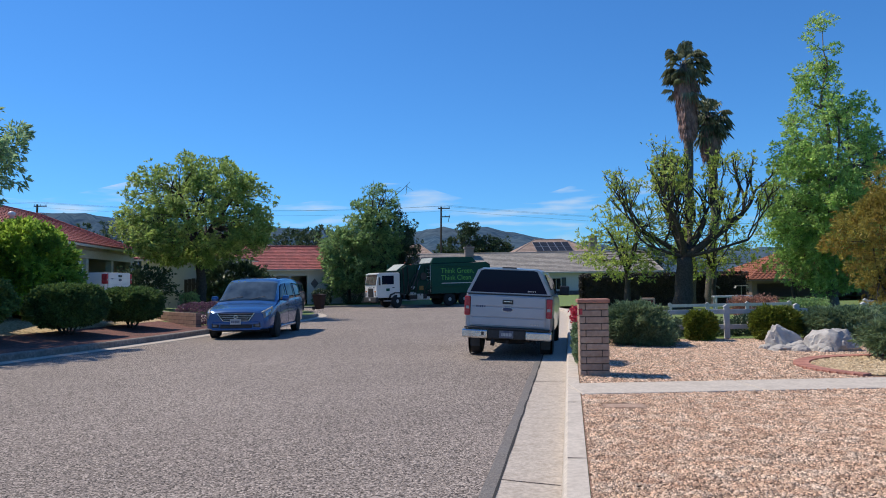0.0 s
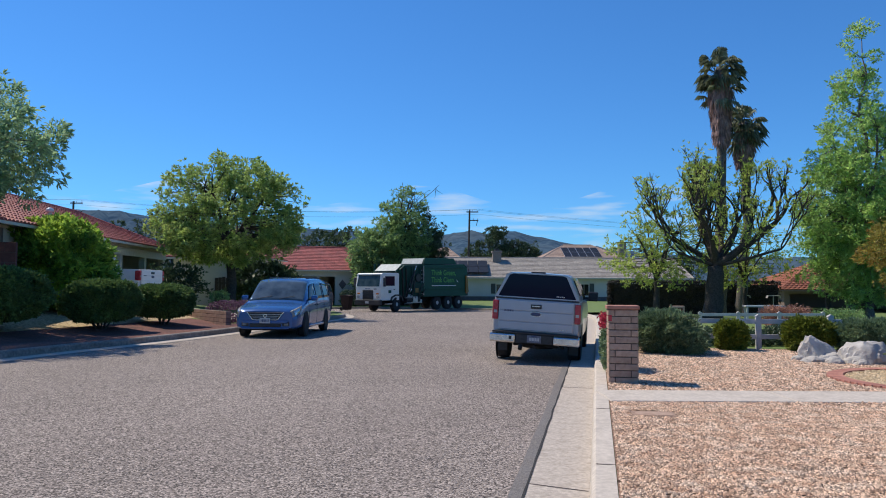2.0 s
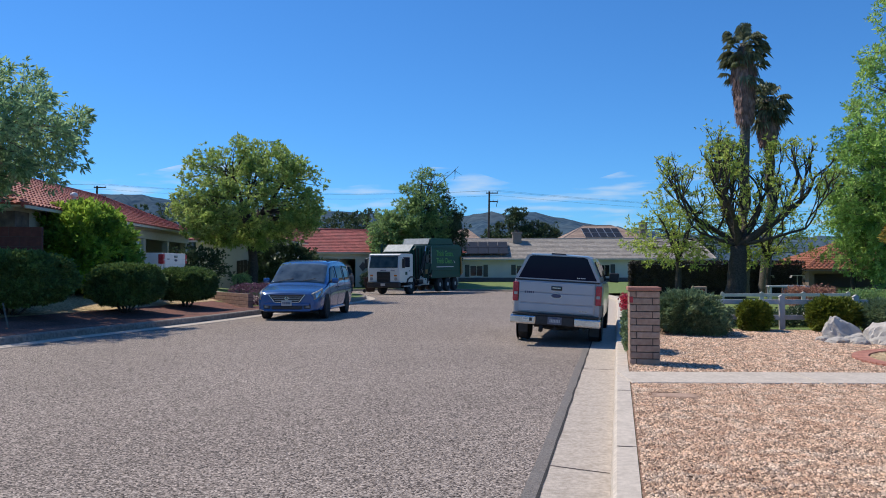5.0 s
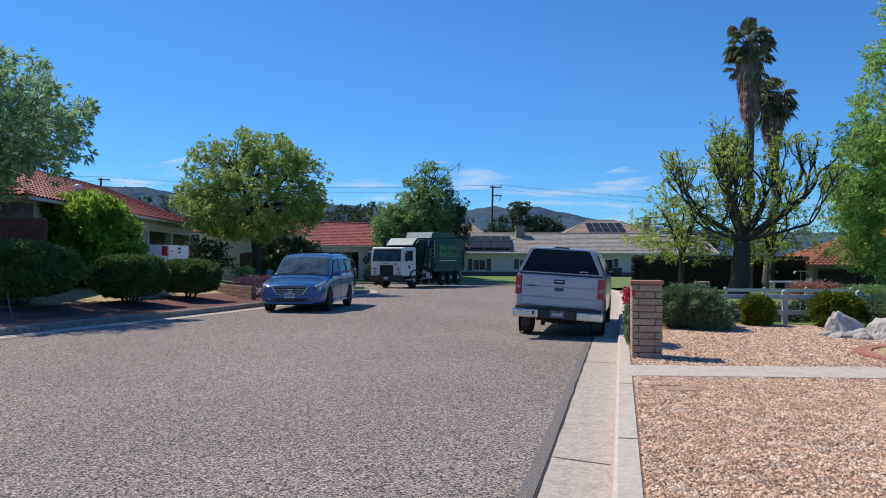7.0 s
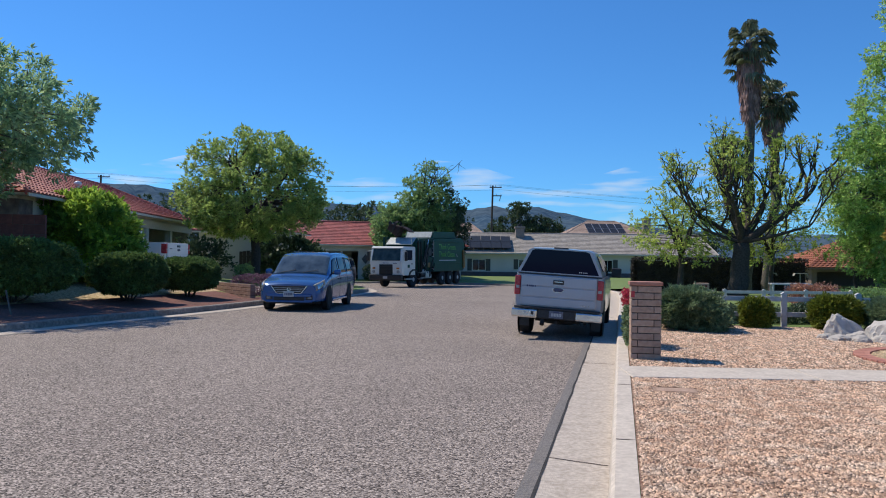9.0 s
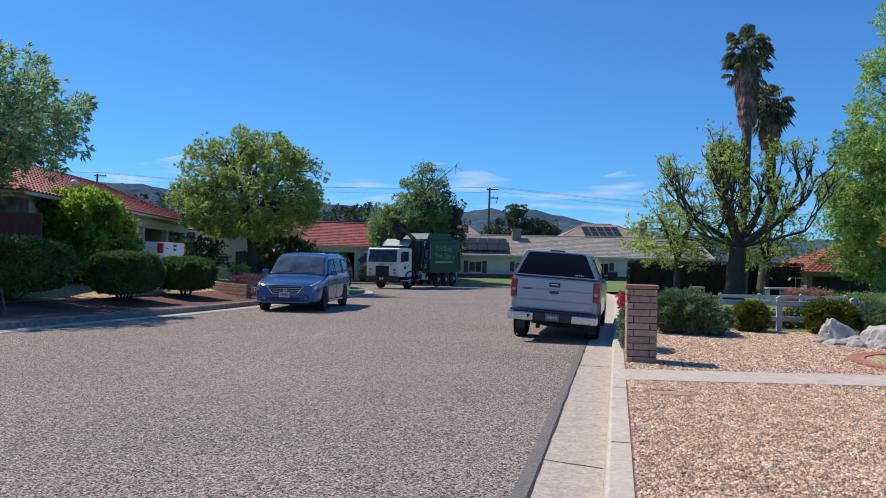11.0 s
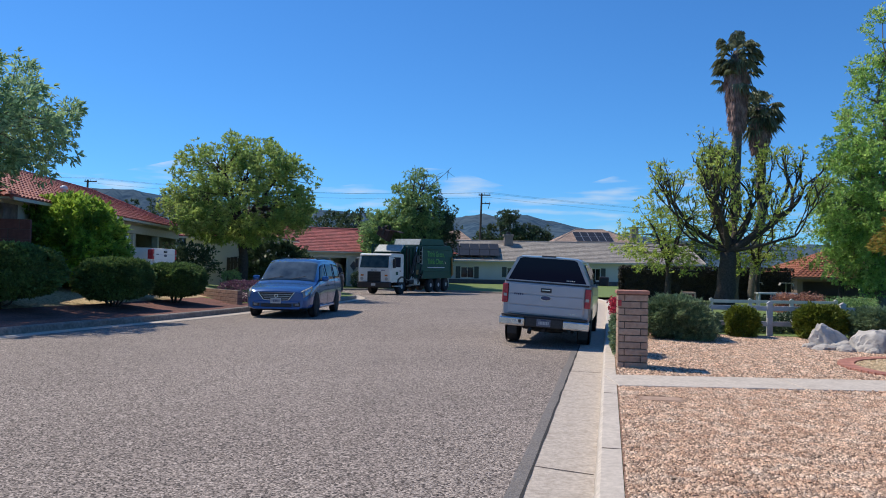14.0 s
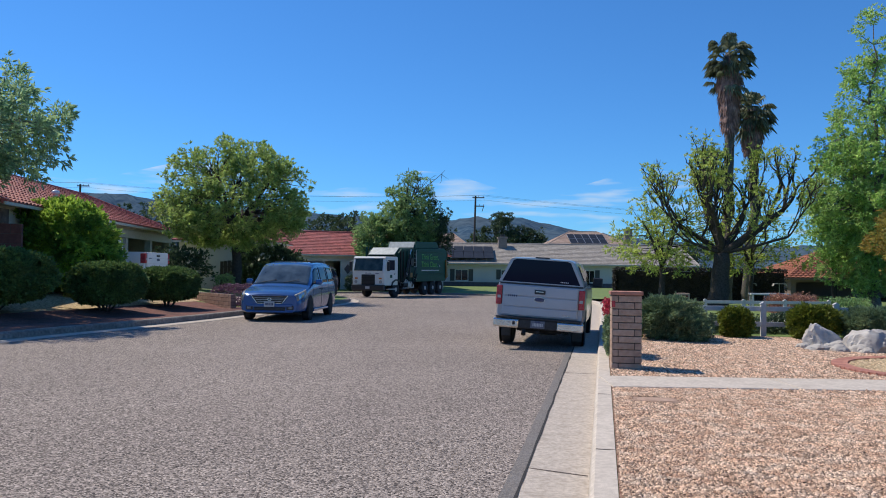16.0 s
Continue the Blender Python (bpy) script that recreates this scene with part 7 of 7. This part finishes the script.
shrub("round_bush", "low dark garden bush", (7.2, 18.6, 0.16), 0.6, 0.5, 0.38, 7000, LEAF_JUNIPER, 0.12, 98, slim=0.2, core=0.5, rough=0.3)
shrub("flower_bush", "green bush at the kerb behind the pillar", (0.24, 13.3, 0.16), 0.18, 0.5, 0.40, 5000, LEAF_JUNIPER, 0.07, 99, rough=0.35, shell=0.4)
shrub("red_flowers", "clump of bright red flowers at the kerb", (0.20, 13.4, 0.82), 0.17, 0.4, 0.16, 1000, LEAF_RED, 0.06, 100, rough=0.4, shell=0.3, category="flowers", stem=False)
shrub("flower_bush", "pale pink flowering bush on the lawn", (7.1, 30.5, right_z(7, 30)), 0.9, 0.6, 0.42, 4000, leaf_mat("pale_flower", (0.35, 0.16, 0.11), (0.5, 0.28, 0.2)), 0.09, 101, rough=0.35, shell=0.4)
shrub("flower_bush", "low green bush with pink flowers on the lawn", (9.0, 30.8, right_z(9, 30)), 0.9, 0.6, 0.36, 3500, LEAF_MID, 0.09, 102, rough=0.35, shell=0.4)

for i, (x, y, r, h) in enumerate(((1.2, 19.4, 0.6, 0.26), (2.5, 19.5, 0.5, 0.22), (3.6, 19.7, 0.6, 0.2), (4.6, 19.9, 0.55, 0.25), (6.2, 20.1, 0.7, 0.28), (7.8, 20.4, 0.7, 0.3))):
    tagged(shrub("ground_cover", "low dark ground cover along the fence", (x, y, right_z(x, y)), r, 0.45, h, 2600, LEAF_DARK, 0.07, 110 + i, rough=0.4, shell=0.4), group="ground cover along the fence")
tagged(link("patio_slab", quad_panel([(1.0, 22.6, right_z(0, 22.6) + 0.012), (16.0, 24.2, right_z(0, 24.2) + 0.012), (16.0, 27.4, right_z(0, 27.4) + 0.012), (1.0, 25.6, right_z(0, 25.6) + 0.012)], 0.02), CONCRETE_KERB), "pale concrete drive across the lawn", "driveway", kind="structure")

# ---- patio things on the lawn ----
PLANK_GREY = mat("weathered_plank", (0.22, 0.20, 0.19), (0.32, 0.29, 0.27), 12, 0.8, 0.3, 50)
tb = tagged(empty("patio_table", Matrix.Translation((7.95, 38.6, right_z(7.4, 38.6)))), "long white patio table", "table")
part("tabletop", box(-0.9, 0.9, -0.4, 0.4, 0.66, 0.74, 0.015), FENCE, tb)
for sx in (-0.8, 0.8):
    for sy in (-0.3, 0.3):
        part("leg", box(sx - 0.04, sx + 0.04, sy - 0.04, sy + 0.04, 0, 0.66), FENCE, tb)
bn = tagged(empty("garden_bench", Matrix.Translation((8.75, 41.2, right_z(8, 41.2))) @ Matrix.Diagonal((0.85, 0.85, 0.75, 1))), "grey slatted wooden garden bench", "bench")
part("seat", box(-0.6, 0.6, -0.25, 0.2, 0.40, 0.45, 0.01), PLANK_GREY, bn)
for i in range(9):
    part("slat", box(-0.58 + i * 0.13, -0.50 + i * 0.13, 0.18, 0.21, 0.46, 0.92, 0.004), PLANK_GREY, bn)
part("top_rail", box(-0.6, 0.6, 0.175, 0.225, 0.92, 0.98, 0.008), PLANK_GREY, bn)
for sx in (-0.55, 0.55):
    for sy in (-0.2, 0.18):
        part("leg", box(sx - 0.03, sx + 0.03, sy - 0.03, sy + 0.03, 0, 0.40), PLANK_GREY, bn)
for x in (9.0, 10.75):
    aw = tagged(empty("sunshade", Matrix.Translation((x, 49.4, -0.4)) @ Matrix.Diagonal((0.68, 0.68, 1, 1))), "small white square sunshade on a post", "sunshade")
    part("post", cyl((0, 0, -0.2), (0, 0, 1.5), 0.035), FENCE, aw)
    part("canopy", prism([(-0.6, 1.32), (-0.5, 1.48), (0.5, 1.48), (0.6, 1.32), (0.57, 1.32), (0.48, 1.45), (-0.48, 1.45), (-0.57, 1.32)], -0.4, 0.4), FENCE, aw)
ub = tagged(empty("utility_box", Matrix.Translation((3.2, 31.6, right_z(3, 31.6)))), "tan wooden framed utility box on the lawn", "utility box")
part("cabinet", box(-0.28, 0.28, -0.2, 0.2, 0, 0.78, 0.02), BRICK, ub)
part("door", box(-0.2, 0.2, -0.215, -0.202, 0.08, 0.7, 0.005), BROWN_WALL, ub)
pt = tagged(empty("barrel_planter", Matrix.Translation((2.75, 20.4, right_z(2.7, 20.4)))), "low red-brown round planter", "planter")
part("tub", cyl((0, 0, 0), (0, 0, 0.34), 0.22, 0.27, 18), BROWN_WALL, pt)
part("soil", cyl((0, 0, 0.34), (0, 0, 0.345), 0.25, seg=18), MULCH, pt)
st = tagged(empty("tree_stake", Matrix.Translation((-14.0, 14.7, ly(-14.0, 14.7)))), "pale wooden stake leaning by the bush", "stake")
part("stake", cyl((0, 0, -0.1), (-0.24, 0.05, 0.58), 0.022, 0.018, 8), BARK_GREY, st)

# ---- brick edging round the gravel circle, meter cover, gutter joints ----
RED_BRICK = mat("red_paver", (0.36, 0.14, 0.10), (0.46, 0.21, 0.15), 12, 0.9, 0.4, 70, vary=0.2)
edge = tagged(empty("brick_edging"), "curved edging of red pavers round a gravel circle", "edging", kind="structure")
paver = mesh_from(box(-0.055, 0.055, -0.12, 0.12, 0.0, 0.05, 0.006), "paver", RED_BRICK)
C0, R0 = Vector((5.35, 12.75)), 1.62
n = 82
for i in range(n):
    a = 2 * math.pi * i / n
    x, y = C0.x + R0 * math.cos(a), C0.y + R0 * math.sin(a)
    if y - 10.6 > 0.2 * x + 0.12:
        shared("paver", paver, edge, Matrix.Translation((x, y, 0.145)) @ pose(0, 0, 0, 0, 0, math.degrees(a) + 90))
disc = [(C0.x + (R0 - 0.13) * math.cos(i * 2 * math.pi / 48), C0.y + (R0 - 0.13) * math.sin(i * 2 * math.pi / 48)) for i in range(48)]
disc = [(x, max(y, 10.75 + 0.2 * x)) for x, y in disc]
tagged(new("gravel_circle", mesh_of("gravel_circle", [(x, y, 0.168) for x, y in disc], [tuple(range(48))], TAN_GRAVEL)), "tan gravel inside the brick circle", "gravel", kind="structure")
mc = tagged(empty("meter_cover", Matrix.Translation((0.62, 8.78, 0.143)) @ pose(0, 0, 0, 0, 0, 8)), "small concrete water meter cover sunk in gravel", "meter cover")
part("frame", box(-0.24, 0.24, -0.16, 0.16, -0.05, 0.016, 0.004), BRICK, mc)
part("lid", box(-0.20, 0.20, -0.12, 0.12, 0.017, 0.021, 0.002), BRICK, mc)
for y, sk in ((6.05, 0.12), (11.9, 0.04), (3.1, 0.02)):
    j = link("gutter_joint", quad_panel([(-0.545, y, 0.0085), (-0.07, y - sk, 0.0075), (-0.07, y - sk + 0.012, 0.0075), (-0.545, y + 0.012, 0.0085)], 0.002), MORTAR)
    tagged(j, "dark open joint across the gutter", "joint", kind="structure")
for y in (6.2, 9.0, 4.0):
    j = link("kerb_joint", box(-0.012, 0.145, y, y + 0.006, 0.158, 0.1625), MORTAR)
    tagged(j, "dark joint across the kerb top", "joint", kind="structure")


# ---- loose gravel stones ----
def stones(name, label, x0, x1, y0, y1, n, size, z, material, seed, keep):
    g = np.random.default_rng(seed)
    c = np.stack([g.uniform(x0, x1, n), g.uniform(y0, y1, n)], 1)
    c = c[keep(c[:, 0], c[:, 1])]
    n = len(c)
    base = np.array([[1, 0, 0.1], [0.3, 0.9, 0], [-0.8, 0.6, 0.1], [-0.85, -0.5, 0], [0.3, -0.9, 0.1], [0.15, 0.1, 0.75], [-0.2, -0.15, 0.6]])
    tri = np.array([[0, 1, 5], [1, 2, 5], [2, 6, 5], [2, 3, 6], [3, 4, 6], [4, 5, 6], [4, 0, 5]])
    s = size * g.uniform(0.5, 1.25, n)
    a = g.uniform(0, 2 * np.pi, n)
    v = base[None] * (1 + g.normal(0, 0.18, (n, 7, 3)))
    v[:, :, 0] *= 1.0
    v[:, :, 1] *= g.uniform(0.6, 0.95, n)[:, None]
    ca, sa = np.cos(a)[:, None], np.sin(a)[:, None]
    x = (v[:, :, 0] * ca - v[:, :, 1] * sa) * s[:, None] + c[:, 0:1]
    y = (v[:, :, 0] * sa + v[:, :, 1] * ca) * s[:, None] + c[:, 1:2]
    zz = v[:, :, 2] * s[:, None] + z + g.uniform(-0.006, 0.006, n)[:, None]
    co = np.stack([x, y, zz], 2).reshape(-1, 3)
    me = bpy.data.meshes.new(name)
    me.vertices.add(len(co))
    me.vertices.foreach_set("co", co.ravel())
    idx = (np.arange(n)[:, None, None] * 7 + tri[None]).reshape(-1)
    me.loops.add(len(idx))
    me.loops.foreach_set("vertex_index", idx.astype(np.int32))
    me.polygons.add(len(idx) // 3)
    me.polygons.foreach_set("loop_start", (np.arange(len(idx) // 3) * 3).astype(np.int32))
    me.update(calc_edges=True)
    me.materials.append(material)
    return tagged(new(name, me), label, "gravel", kind="stuff")


PEBBLE = mat("pink_pebble", (0.408, 0.245, 0.159), (0.600, 0.418, 0.290), 9, 0.85, 0.2, 80, c3=(0.634, 0.514, 0.403), scale3=5, mix3=0.6, vary=0.7, island=True)
PEBBLE_TAN = mat("tan_pebble", (0.44, 0.31, 0.17), (0.58, 0.45, 0.29), 9, 0.85, 0.2, 80, vary=0.35, island=True)


def on_gravel(x, y):
    off = y - 9.58 - 0.2 * (x - 0.16)
    circle = (x - C0.x) ** 2 + (y - C0.y) ** 2 < (R0 + 0.13) ** 2
    pil = (abs(x - 0.375) < 0.25) & (abs(y - 11.63) < 0.25)
    met = (abs(x - 0.62) < 0.25) & (abs(y - 8.78) < 0.18)
    return ((off < -0.02) | (off > 0.99)) & ~(circle & (off > 0)) & ~pil & ~met & (x > 0.165)


stones("gravel_stones", "loose pink and tan gravel stones", 0.16, 5.4, 3.6, 9.8, 150000, 0.0145, 0.158, PEBBLE, 5, on_gravel)
stones("gravel_stones", "loose pink and tan gravel stones beyond the path", 0.16, 8.5, 9.8, 18.3, 90000, 0.021, 0.158, PEBBLE, 6, on_gravel)
stones("gravel_stones", "loose tan stones in the gravel circle", 3.7, 7.0, 11.2, 14.4, 6000, 0.026, 0.168, PEBBLE_TAN, 7, lambda x, y: ((x - C0.x) ** 2 + (y - C0.y) ** 2 < (R0 - 0.14) ** 2) & (y > 10.8 + 0.2 * x))

motions()
